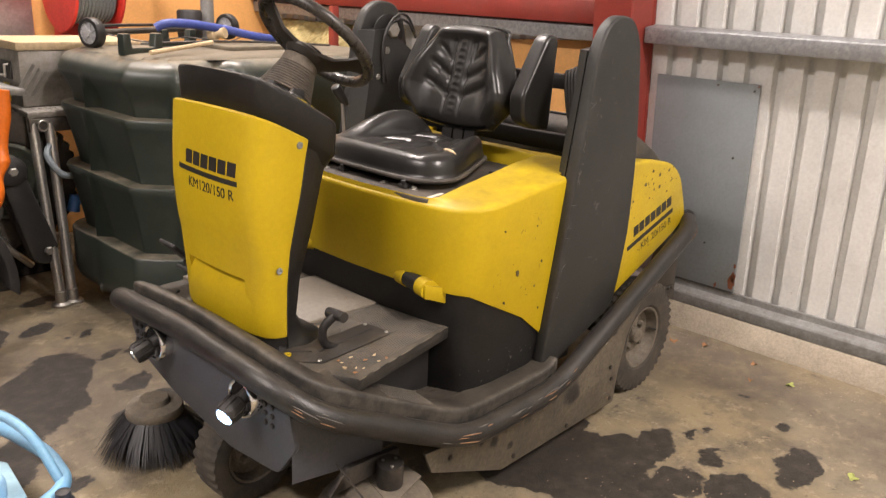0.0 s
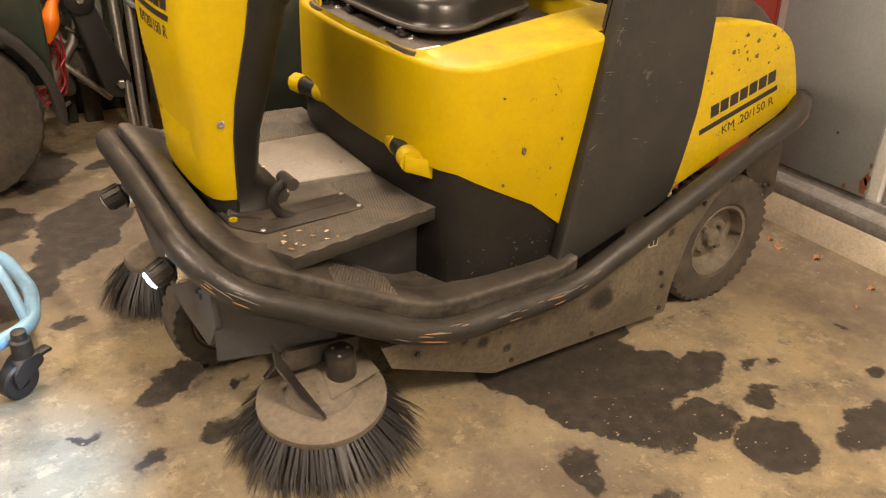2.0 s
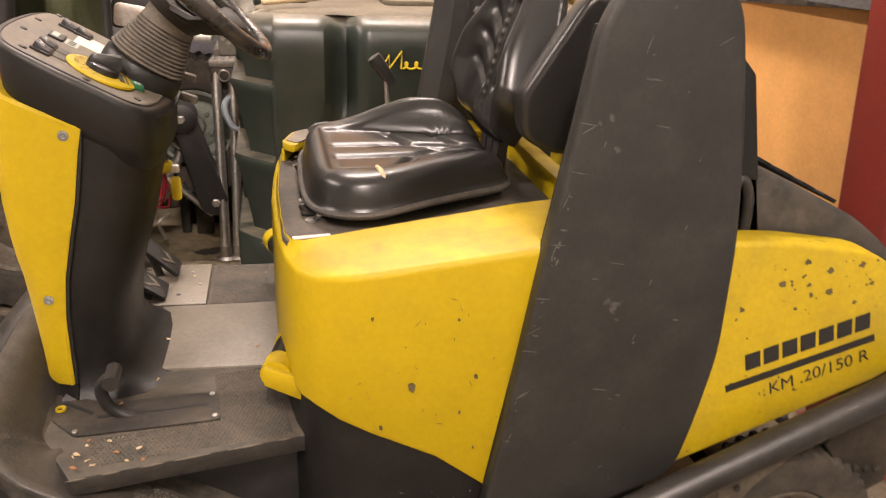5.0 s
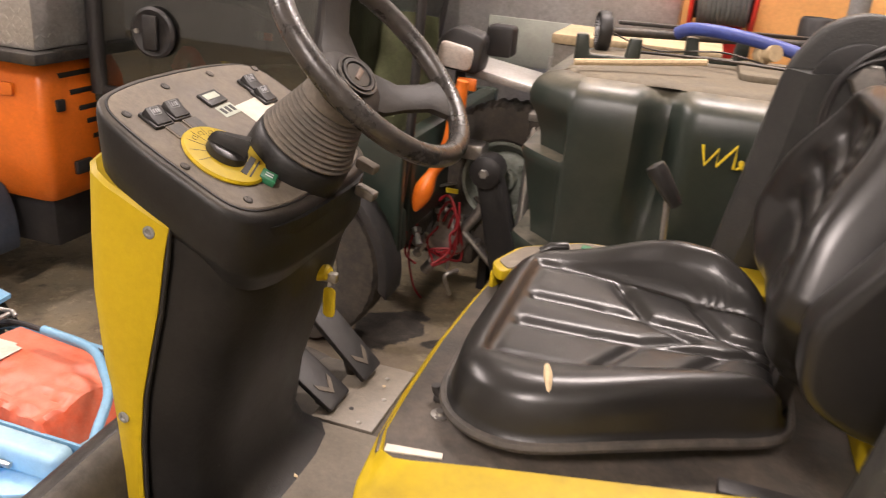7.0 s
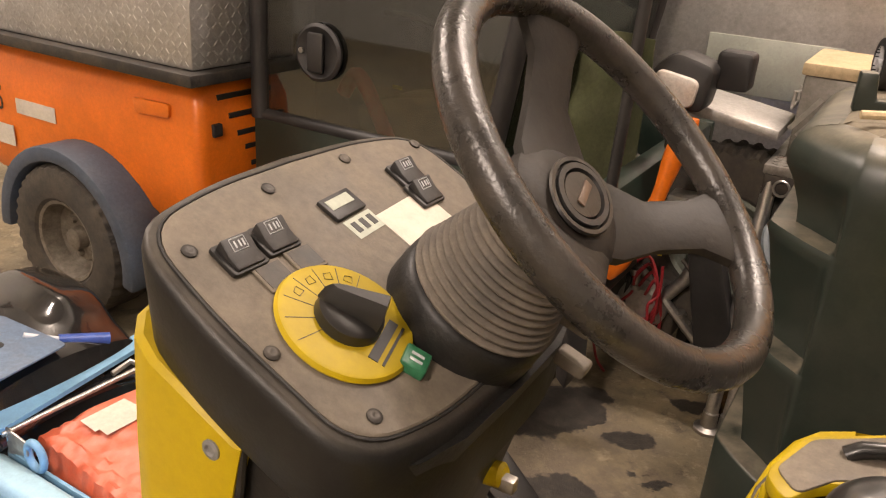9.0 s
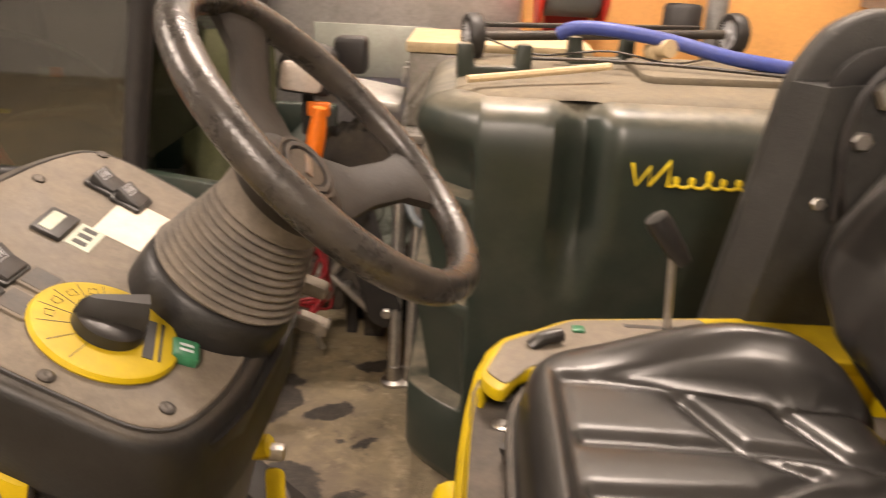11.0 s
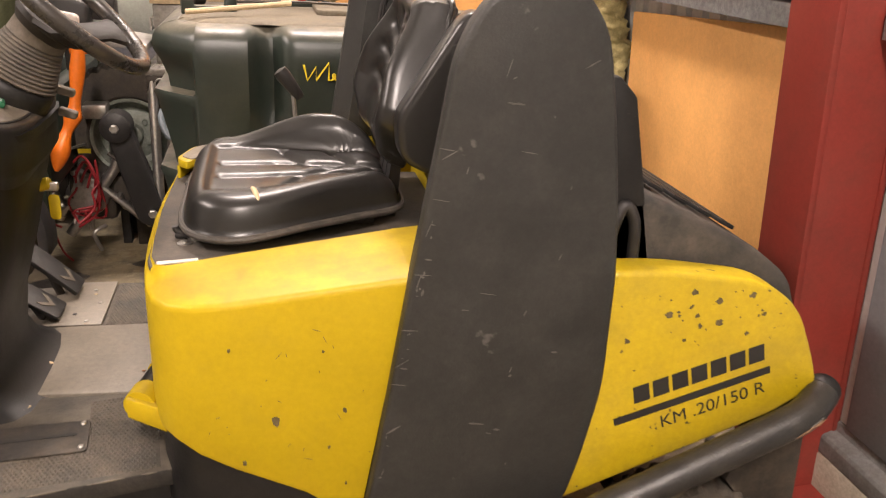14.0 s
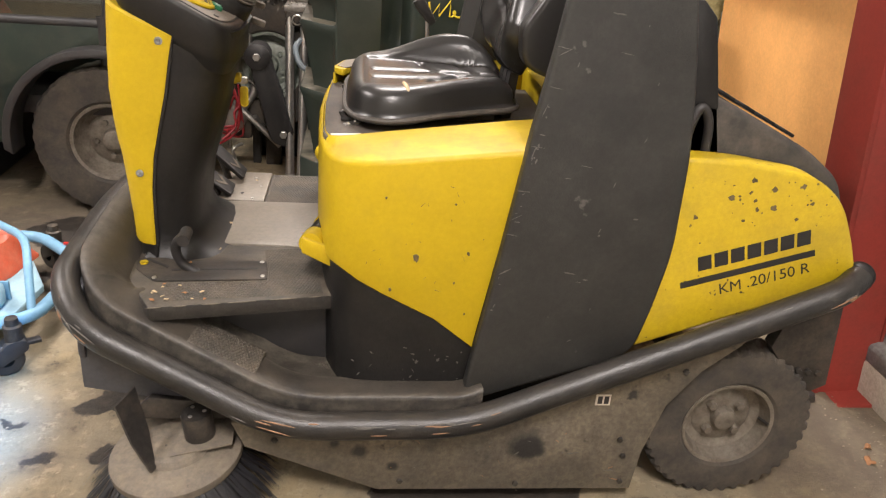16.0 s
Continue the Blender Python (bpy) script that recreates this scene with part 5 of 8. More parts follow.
def buckle(y):
    """Hinge on the hood's lower edge: two yellow knuckles and a black roller."""
    s = 1 if y < YC else -1
    m = Matrix.Translation((1.452, y, 0.628)) @ pose(0, 0, 0, 0, 0, -14 * s)
    ob = part("hinge", tube([m @ Vector((0, -0.035 , 0)), m @ Vector((0, 0.035, 0))], 0.026, 18, smooth=0), BLACK, sweeper, "black and yellow hood hinge")
    for k in (-1, 1):
        part("knuckle", tube([m @ Vector((0, 0.036 * k, 0)), m @ Vector((0, 0.078 * k, 0))], 0.029, 18, smooth=0), YELLOW, ob)
    part("hinge_screw", lathe([(0.009, 0), (0.009, 0.004), (0, 0.004)], 12, m @ axis_to((0, -1, 0), (0, -0.078, 0))), STEEL, ob)
    part("hinge_leaf", prism([(-0.02, 0.02), (0.06, 0.0), (0.06, -0.05), (-0.02, -0.02)], -0.088 if s > 0 else 0.05, -0.05 if s > 0 else 0.088, "y", 0.004, m=m), YELLOW, ob)


buckle(0.20)
buckle(2 * YC - 0.20)

# seat
def cushion(shape, n, skirts, cap=True):
    """A padded top from shape(a, b) over a square, with skirts(p) rings down its edge."""
    own = bmesh.new()
    grid = [[own.verts.new(shape(-1 + 2 * i / n, -1 + 2 * j / n)) for j in range(n + 1)] for i in range(n + 1)]
    for i in range(n):
        for j in range(n):
            own.faces.new((grid[i][j], grid[i + 1][j], grid[i + 1][j + 1], grid[i][j + 1]))
    loop = [grid[i][0] for i in range(n)] + [grid[n][j] for j in range(n)] + [grid[i][n] for i in range(n, 0, -1)] + [grid[0][j] for j in range(n, 0, -1)]
    for f in skirts:
        nxt = [own.verts.new(f(v.co.copy())) for v in loop]
        for k in range(len(loop)):
            own.faces.new((loop[k], loop[(k + 1) % len(loop)], nxt[(k + 1) % len(loop)], nxt[k]))
        loop = nxt
    if cap:
        own.faces.new(loop)
    return own


def groove(u, v, lines, width):
    best = 9.0
    p = Vector((u, v))
    for a, b in lines:
        a, b = Vector(a), Vector(b)
        t = max(0.0, min(1.0, (p - a).dot(b - a) / (b - a).length_squared))
        best = min(best, (p - a.lerp(b, t)).length)
    return math.exp(-(best / width) ** 2)


# pressed lines of the seat: two long ones, then chevrons that point to the back; u runs back, v across
SEATLINES = [((0.12, 0.405), (0.60, 0.405)), ((0.12, 0.585), (0.60, 0.585)), ((0.44, 0.22), (0.55, 0.405)), ((0.44, 0.78), (0.55, 0.585)), ((0.55, 0.405), (0.70, 0.495)), ((0.55, 0.585), (0.70, 0.495)), ((0.70, 0.22), (0.80, 0.405)), ((0.70, 0.78), (0.80, 0.585)), ((0.80, 0.405), (0.93, 0.495)), ((0.80, 0.585), (0.93, 0.495)), ((0.60, 0.405), (1.0, 0.43)), ((0.60, 0.585), (1.0, 0.56))]


def seat_half(u, near):
    """Half the seat's width, u from its front edge to the back."""
    return 0.258 - (0.118 if near else 0.075) * ease(0.22, 1.0, u) - 0.006 * (1 - ease(0.0, 0.2, u))


def seat_plan(a, b):
    """A square's point carried into a plan with well rounded corners; u runs from 0 at the front to 1."""
    far = max(abs(a), abs(b))
    if far == 0:
        return 0.0, 0.0, 0.5
    p, q = abs(a) / far, abs(b) / far
    k = (p ** 5 + q ** 5) ** (-0.2)
    x, y = a * k, b * k
    return x, y, (x + 1) / 2


def seat_top(a, b):
    x, y, u = seat_plan(a, b)
    v = (y + 1) / 2
    side = abs(y)
    z = 0.963 + 0.004 * u
    edge = 0.55 * ease(0.60, 0.67, side) + 0.45 * ease(0.60, 0.80, side)
    if y > 0:
        z += edge * (0.014 + 0.062 * ease(0.16, 0.66, u) * (1 - 0.75 * ease(0.72, 1.0, u)))
    else:
        z += edge * (0.015 + 0.010 * ease(0.20, 0.70, u))
    z = max(z, 0.963 + 0.014 * (1 - ease(0.075, 0.120, u)))
    inside = (1 - ease(0.54, 0.60, side)) * ease(0.12, 0.15, u)
    z -= 0.0095 * inside * groove(u, v, SEATLINES, 0.024)
    z += 0.0025 * inside * (1 - groove(u, v, SEATLINES, 0.09))
    e = min(1 - abs(a), 1 - abs(b)) * 0.24
    r = 0.044
    if e < r:
        z -= 0.040 * (1 - math.sqrt(max(0.0, 1 - (1 - e / r) ** 2)))
    z -= 0.010 * ease(0.86, 1.0, u)
    return Vector((1.512 + 0.422 * u, 0.478 + y * seat_half(u, y < 0), z))


def out_by(d, z):
    def f(p):
        q = Vector((p.x - 1.70, p.y - 0.478, 0)).normalized()
        return Vector((p.x + q.x * d, p.y + q.y * d, z(p)))
    return f


def flange(p):
    return 0.902 + 0.010 * ease(1.60, 1.74, p.x) - 0.004 * ease(1.80, 1.94, p.x)


seat = part("seat", cushion(seat_top, 88, [out_by(0.003, lambda p: flange(p) + 0.022), out_by(0.002, lambda p: flange(p) + 0.012), out_by(0.008, lambda p: flange(p) + 0.007), out_by(0.003, flange), out_by(-0.008, lambda p: flange(p) - 0.006), out_by(-0.04, lambda p: flange(p) - 0.016)]), VINYL, sweeper, "shiny black vinyl seat cushion with a torn edge", angle=60)
rim_of_seat = []
for a_, b_ in [(-1 + 0.1 * k, -1) for k in range(20)] + [(1, -1 + 0.1 * k) for k in range(20)] + [(1 - 0.1 * k, 1) for k in range(20)] + [(-1, 1 - 0.1 * k) for k in range(20)]:
    x, y, u = seat_plan(a_, b_)
    p = Vector((1.512 + 0.422 * u, 0.478 + y * seat_half(u, y < 0), 0))
    q = Vector((p.x - 1.70, p.y - 0.478, 0)).normalized()
    rim_of_seat.append(Vector((p.x + q.x * 0.011, p.y + q.y * 0.011, flange(p) + 0.004)))
part("seat_piping", tube(rim_of_seat, 0.0070, 8, closed=True, smooth=0), COVER, seat, "worn grey seat edge piping")
FOAM = [Vector((1.640, 0.284, 0.983)), Vector((1.646, 0.264, 0.980)), Vector((1.651, 0.246, 0.970)), Vector((1.655, 0.236, 0.956))]
part("torn_foam", tube(FOAM, lambda t: 0.0012 + 0.0044 * math.sin(math.pi * min(1.0, 0.15 + t)), 8), TIMBER, seat, "tear showing yellow foam")
for y0 in (0.300, 0.575):
    part("seat_catch", box(1.494, 1.525, y0, y0 + 0.030, 0.878, 0.890, 0.004), SHADEBLACK, seat)
    part("catch_hook", tube([(1.520, y0 + 0.007, 0.884), (1.500, y0 + 0.007, 0.892), (1.496, y0 + 0.007, 0.902)], 0.007, 10, smooth=3), SHADEBLACK, seat)
part("seat_rail", box(1.56, 1.88, 0.36, 0.40, 0.8775, 0.899, 0.003), SHADEBLACK, seat)
part("seat_rail", box(1.56, 1.88, 0.555, 0.595, 0.8775, 0.899, 0.003), SHADEBLACK, seat)

BACKM = Matrix.Translation((1.903, 0.500, 1.003)) @ pose(0, 0, 0, 0, 15, 0)
BACKH = 0.338
BACKLINES = [((0.345, 0.93), (0.33, 0.66)), ((0.33, 0.66), (0.10, 0.80)), ((0.36, 0.48), (0.06, 0.62)), ((0.38, 0.30), (0.06, 0.42)), ((0.655, 0.93), (0.67, 0.66)), ((0.67, 0.66), (0.90, 0.80)), ((0.64, 0.48), (0.94, 0.62)), ((0.62, 0.30), (0.94, 0.42))]


def back_half(v):
    return 0.178 + 0.050 * ease(0.0, 0.30, v) - 0.104 * max(0.0, (v - 0.36) / 0.64)


def back_top(a, b):
    k = 0.30
    y, h = a * math.sqrt(1 - k * b * b / 2), b * math.sqrt(1 - k * a * a / 2)
    v = (h + 1) / 2
    half = back_half(v)
    out = abs(y)
    d = -0.018
    d -= 0.010 * ease(0.60, 0.80, out)
    d -= 0.042 * ease(0.40, 1.0, out) * ease(0.0, 0.30, v) * (1 - 0.8 * ease(0.50, 0.95, v))
    d -= 0.014 * ease(0.82, 0.92, v) * (1 - ease(0.62, 0.84, out))
    u = (y * half / 0.15 + 1) / 2
    inside = (1 - ease(0.62, 0.74, out)) * (1 - ease(0.82, 0.89, v)) * ease(0.06, 0.14, v)
    d += 0.0065 * inside * groove(u, v, BACKLINES, 0.034)
    d -= 0.003 * inside * (1 - groove(u, v, BACKLINES, 0.10))
    d += 0.005 * inside * math.exp(-((abs(u - 0.5) - 0.115) / 0.018) ** 2)
    block = ease(0.0, 0.15, (v * 15) % 1.0) * (1 - ease(0.50, 0.65, (v * 15) % 1.0))
    d -= inside * (1 - ease(0.032, 0.050, abs(u - 0.5))) * 0.0020 * block
    e = min(1 - abs(a), 1 - abs(b)) * 0.20
    r = 0.042
    if e < r:
        d += 0.036 * (1 - math.sqrt(max(0.0, 1 - (1 - e / r) ** 2)))
    return BACKM @ Vector((d, y * half, v * BACKH))


def back_by(x, grow):
    """A ring at a depth behind the cushion's face, wider where it bulges."""
    def f(p):
        q = BACKM.inverted() @ p
        w = Vector((0, q.y, q.z - 0.165)).normalized()
        share = 0.7 + 0.3 * ease(0.06, 0.22, q.z)
        return BACKM @ Vector((-0.018 + (x + 0.018) * share, q.y + w.y * grow, q.z + w.z * grow))
    return f


backrest = part("backrest", cushion(back_top, 88, [back_by(0.004, 0.003), back_by(0.030, 0.003), back_by(0.042, 0.001), back_by(0.050, -0.006), back_by(0.054, -0.018), back_by(0.055, -0.05)]), VINYL, sweeper, "black vinyl backrest with pressed chevron ribs", angle=60)
part("back_shell", tube([BACKM @ Vector((0.034, s * back_half(v) * 0.985, v * BACKH)) for s, v in [(-1, 0.30), (-1, 0.5), (-1, 0.7), (-1, 0.88)]] + [BACKM @ Vector((0.034, s * 0.112, 1.0 * BACKH)) for s in (-1, 1)] + [BACKM @ Vector((0.034, back_half(v) * 0.985, v * BACKH)) for v in (0.88, 0.7, 0.5, 0.30)], 0.0055, 8), VINYL, backrest, "welted seam round the cushion")
for y0 in (0.405, 0.455, 0.505):
    up = part("seat_upright", loft([[(1.905, y0, 0.875), (1.905, y0 + 0.042, 0.875), (1.930, y0 + 0.042, 0.875), (1.930, y0, 0.875)], [(1.925, y0, 1.06), (1.925, y0 + 0.042, 1.06), (1.945, y0 + 0.042, 1.06), (1.945, y0, 1.06)]]), SHADEBLACK, seat, "black steel backrest upright")
    part("bolt", bolt((1.9035, y0 + 0.021, 0.905), (-1, 0, 0.1), 0.006, 0.004), STEEL, up)
PAD = rounded([(1.900, 1.058), (1.893, 1.135), (2.000, 1.306), (2.022, 1.322), (2.060, 1.312), (2.058, 1.255), (2.046, 1.020), (1.960, 1.026)], [0.03, 0.02, 0.02, 0.02, 0.025, 0.03, 0.02, 0.03])
for far in (False, True):
    own = prism(PAD, 0.192, 0.254, "y", 0.017, segs=4)
    pad = part("arm_pad", flip(own) if far else own, VINYL, sweeper, "black arm pad folded upright", angle=50)
    own = prism(rounded([(1.985, 1.06), (2.03, 1.06), (2.075, 1.17), (2.05, 1.19), (2.01, 1.15)], 0.012), 0.255, 0.268, "y", 0.003)
    part("pad_bracket", flip(own) if far else own, SHADEBLACK, pad)

# pillars with a cross frame between them
FRONT = [(1.795, 0.29), (1.846, 0.62), (1.892, 0.947), (1.924, 1.149), (1.944, 1.290)]
PIL = rounded(FRONT + [(1.985, 1.362), (2.040, 1.390), (2.085, 1.390), (2.130, 1.378), (2.176, 1.320), (2.200, 1.21), (2.222, 1.08), (2.241, 0.927), (2.246, 0.70), (2.222, 0.55), (2.193, 0.43)], 0.05, 4)


def pillar_web():
    """The inner half of a pillar: its front face slants back, its top stops short."""
    rear = [(2.19, 1.200), (2.21, 0.90), (2.20, 0.50)]
    outer = [(x + 0.002, z) for x, z in FRONT[:-1]] + [(1.944, 1.287), (2.03, 1.294)] + rear
    inner = [(x + 0.036, z) for x, z in FRONT[:-1]] + [(1.976, 1.287), (2.04, 1.294)] + rear
    return bevel(loft([[(x, 0.012, z) for x, z in outer], [(x, 0.052, z) for x, z in inner], [(x + 0.004, 0.060, z) for x, z in inner]]), 0.004, 2)


def shifted(bm):
    bm.transform(Matrix.Translation((-0.055, 0.022, 0)))
    return bm


pil = part("pillar", prism(PIL, -0.032, 0.0117, "y", 0.010, segs=3), PILLAR, sweeper, "scratched black moulded pillar", angle=45)
pir = part("pillar", shifted(flip(prism(PIL, -0.032, 0.0117, "y", 0.010, segs=3))), PILLAR, sweeper, "scratched black moulded pillar", angle=45)
part("pillar_web", pillar_web(), PILLAR, pil)
part("pillar_web", shifted(flip(pillar_web())), PILLAR, pir)
yi = 2 * YC - 0.034
big = part("hinge_bolt", bolt((2.012, yi, 1.288), (0, -1, 0), 0.030, 0.020, sides=6), STEEL, pir, "large steel pivot bolt")
part("hinge_disc", lathe([(0.075, 0), (0.075, 0.006), (0.07, 0.008), (0, 0.008)], 32, axis_to((0, -1, 0), (2.0, 2 * YC - 0.024, 1.27))), BLACK, pir)
part("small_bolt", bolt((1.985, yi, 1.215), (0, -1, 0), 0.015, 0.012), STEEL, pir)
part("pillar_bolt", bolt((1.945, yi, 1.12), (0, -1, 0), 0.011, 0.008), STEEL, pir)
for k, off in enumerate((0.0, 0.018)):
    part("cable", tube([(1.985 - off, yi - 0.012, 1.10), (1.955 + off * 0.3, yi - 0.016, 1.20), (1.97 + off * 0.2, yi - 0.018, 1.29), (2.03, yi - 0.016, 1.345 - off), (2.09, yi - 0.012, 1.33 - off), (2.13, yi - 0.01, 1.26)], 0.005, 8), SHADEBLACK, pir)
for k in range(5):
    o = 0.012 * k
    part("hose", tube([(2.14, 0.085 + o, 1.16), (2.11, 0.11 + o, 1.24 - o), (2.08, 0.12 + o, 1.20), (2.08, 0.10 + o, 1.08), (2.12, 0.085 + o, 0.98), (2.16, 0.08 + o, 0.93)], 0.007, 8), SHADEBLACK, pil)
part("cross_bar", box(2.19, 2.225, 0.05, 2 * YC - 0.05, 1.135, 1.185, 0.004), BLACK, sweeper, "black cross bar between the pillars")
part("cross_bar", box(2.17, 2.205, 0.05, 2 * YC - 0.05, 0.925, 0.985, 0.004), BLACK, sweeper, "black cross bar between the pillars")
part("back_frame", prism([(2.235, 0.86), (2.23, 1.235), (2.25, 1.235), (2.285, 1.20), (2.355, 0.90), (2.355, 0.86)], 0.075, 0.105, "y", 0.006), BLACK, sweeper, "black folded steel side frame")
part("back_frame", flip(prism([(2.235, 0.86), (2.23, 1.235), (2.25, 1.235), (2.285, 1.20), (2.355, 0.90), (2.355, 0.86)], 0.075, 0.105, "y", 0.006)), BLACK, sweeper)
part("frame_hose", tube([(2.27, 0.07, 0.86), (2.265, 0.066, 0.95), (2.285, 0.068, 1.01), (2.31, 0.068, 0.97), (2.315, 0.07, 0.86)], 0.011, 10), SHADEBLACK, sweeper)

# rear cowl
COWL = rounded([(2.20, 0.44), (2.225, 0.60), (2.243, 0.918), (2.353, 0.915), (2.545, 0.887), (2.63, 0.83), (2.685, 0.72), (2.71, 0.655), (2.62, 0.60)], [0, 0, 0.015, 0.05, 0.06, 0.06, 0.06, 0.015, 0.02])
cowl = part("rear_cowl", prism(COWL, -0.012, 0.06, "y", 0.016, segs=3), YELLOW_PIT, sweeper, "yellow rear side cowl, pitted, with black lettering")
part("rear_cowl", flip(prism(COWL, -0.012, 0.06, "y", 0.016, segs=3)), YELLOW_PIT, sweeper)
rnd = random.Random(5)
for k in range(90):
    x, z = rnd.uniform(2.36, 2.66), rnd.uniform(0.66, 0.88)
    if k < 14:
        x, z = rnd.uniform(2.30, 2.68), rnd.uniform(0.58, 0.88)
    if z > 0.905 - 0.30 * max(0, x - 2.45) - 0.9 * max(0, x - 2.6) or z < 0.47 + 0.42 * (x - 2.2) or (z < 0.60 + 0.33 * (x - 2.29) + 0.105 and 2.27 < x < 2.66):
        continue
    r = rnd.choice((0.0018, 0.0025, 0.0035, 0.005, 0.008))
    pts = [(x + r * rnd.uniform(0.5, 1.3) * math.cos(a), z + r * rnd.uniform(0.4, 1.2) * math.sin(a)) for a in (j * math.pi / 5 for j in range(10))]
    part("chip", prism(pts, -0.0126, -0.010, "y"), CHIPMARK, cowl)
SIDE = Matrix.Translation((2.322, -0.0122, 0.648)) @ Matrix(((1, 0, 0, 0), (0, 0, -1, 0), (0, 1, 0, 0), (0, 0, 0, 1))) @ pose(0, 0, 0, 0, 0, 17)
emblem(cowl, SIDE, 0.272, 0.036)
part("mark_bar", box(-0.045, 0.275, -0.034, -0.018, 0, 0.0008, 0, m=SIDE), INK, cowl)
part("model_lettering", text_mesh("KM .20/150 R", 0.039, SIDE @ Matrix.Translation((0.043, -0.074, 0)), 0.0005, 0.0), INK, cowl)
eng = part("engine_cover", prism(rounded([(2.24, 0.62), (2.24, 1.0), (2.31, 1.035), (2.40, 1.0), (2.575, 0.915), (2.665, 0.85), (2.72, 0.72), (2.735, 0.66), (2.65, 0.62)], 0.03), 0.075, 2 * YC - 0.075, "y", 0.022, segs=3), COVER, sweeper, "dusty black engine cover with louvres")
for k in range(4):
    x = 2.36 + 0.055 * k
    z = 1.02 - 0.48 * (x - 2.365)
    part("louvre", box(x, x + 0.035, 0.14, 2 * YC - 0.14, z + 0.002, z + 0.010, 0.002, m=Matrix.Translation((x, 0, z)) @ pose(0, 0, 0, 0, 26, 0) @ Matrix.Translation((-x, 0, -z))), BLACK, eng)

# wheels
def wheel(owner, x, y, z, R, w, out, name="rear_wheel", lugs=42, rim_r=0.60, tyre=None, rimmat=None, label="worn lugged tyre on a grey rim", nuts=4, lug_h=0.030):
    """A tyre with lugs on a dished rim; out: the side (-1 or 1) that its face looks to."""
    m = axis_to((0, out, 0), (x, y, z))
    h = w / 2
    q = rim_r
    prof = [(q, -0.8, 0), (q + 0.12, -1.0, 0), (0.80, -1.0, 0), (0.86, -0.985, 0), (0.935, -0.92, 1), (0.97, -0.72, 1), (0.978, -0.16, 1), (0.978, 0.0, 0), (0.978, 0.16, 1), (0.97, 0.72, 1), (0.935, 0.92, 1), (0.86, 0.985, 0), (0.80, 1.0, 0), (q + 0.12, 1.0, 0), (q + 0.05, 0.96, 0), (q, 0.8, 0)]
    sides = lugs * 4
    bm = bmesh.new()
    rings = []
    for r, z, lug in prof:
        ring = []
        for k in range(sides):
            a = 2 * math.pi * k / sides
            on = lug and ((k + (2 if z > 0 else 0)) % 4) in (1, 2)
            rr, zz = (R * (r + lug_h), h * z * (1 + 2 * lug_h)) if on else (R * r, h * z)
            ring.append(bm.verts.new(m @ Vector((rr * math.cos(a), rr * math.sin(a), zz))))
        rings.append(ring)
    for ra, rb in list(zip(rings, rings[1:])) + [(rings[-1], rings[0])]:
        for k in range(sides):
            bm.faces.new((ra[k], ra[(k + 1) % sides], rb[(k + 1) % sides], rb[k]))
    ob = part(name, bm, tyre or TYRE, owner, label, angle=25)
    bm = lathe([(R * q, -h * 0.8), (R * (q + 0.03), h * 0.75), (R * (q + 0.01), h * 0.88), (R * (q - 0.03), h * 0.84), (R * (q - 0.08), h * 0.18), (R * 0.36, h * 0.02), (R * 0.31, h * 0.16), (R * 0.15, h * 0.20), (R * 0.13, h * 0.56), (R * 0.10, h * 0.62), (0, h * 0.62)], 40, m)
    part("rim", bm, rimmat or RIM, ob)
    for k in range(nuts):
        a = math.pi / 4 + k * 2 * math.pi / nuts
        p = m @ Vector((R * 0.235 * math.cos(a), R * 0.235 * math.sin(a), h * 0.17))
        part("wheel_nut", bolt(p, (0, out, 0), 0.013, 0.018), rimmat or RIM, ob)
    part("valve", tube([m @ Vector((R * 0.44, 0, h * 0.35)), m @ Vector((R * 0.50, 0.0, h * 0.85))], 0.004, 8, smooth=0), DARKSTEEL, ob)
    return ob


wheel(sweeper, 2.497, 0.043, 0.212, 0.219, 0.118, -1, rim_r=0.54, lugs=40)
wheel(sweeper, 2.497, 2 * YC - 0.043, 0.212, 0.219, 0.118, 1, rim_r=0.54, lugs=40)
wheel(sweeper, 1.03, 0.44, 0.15, 0.15, 0.11, -1, "front_wheel", 30)
part("axle_beam", box(2.46, 2.53, 0.1, 2 * YC - 0.1, 0.18, 0.24, 0.004), SHADEBLACK, sweeper)

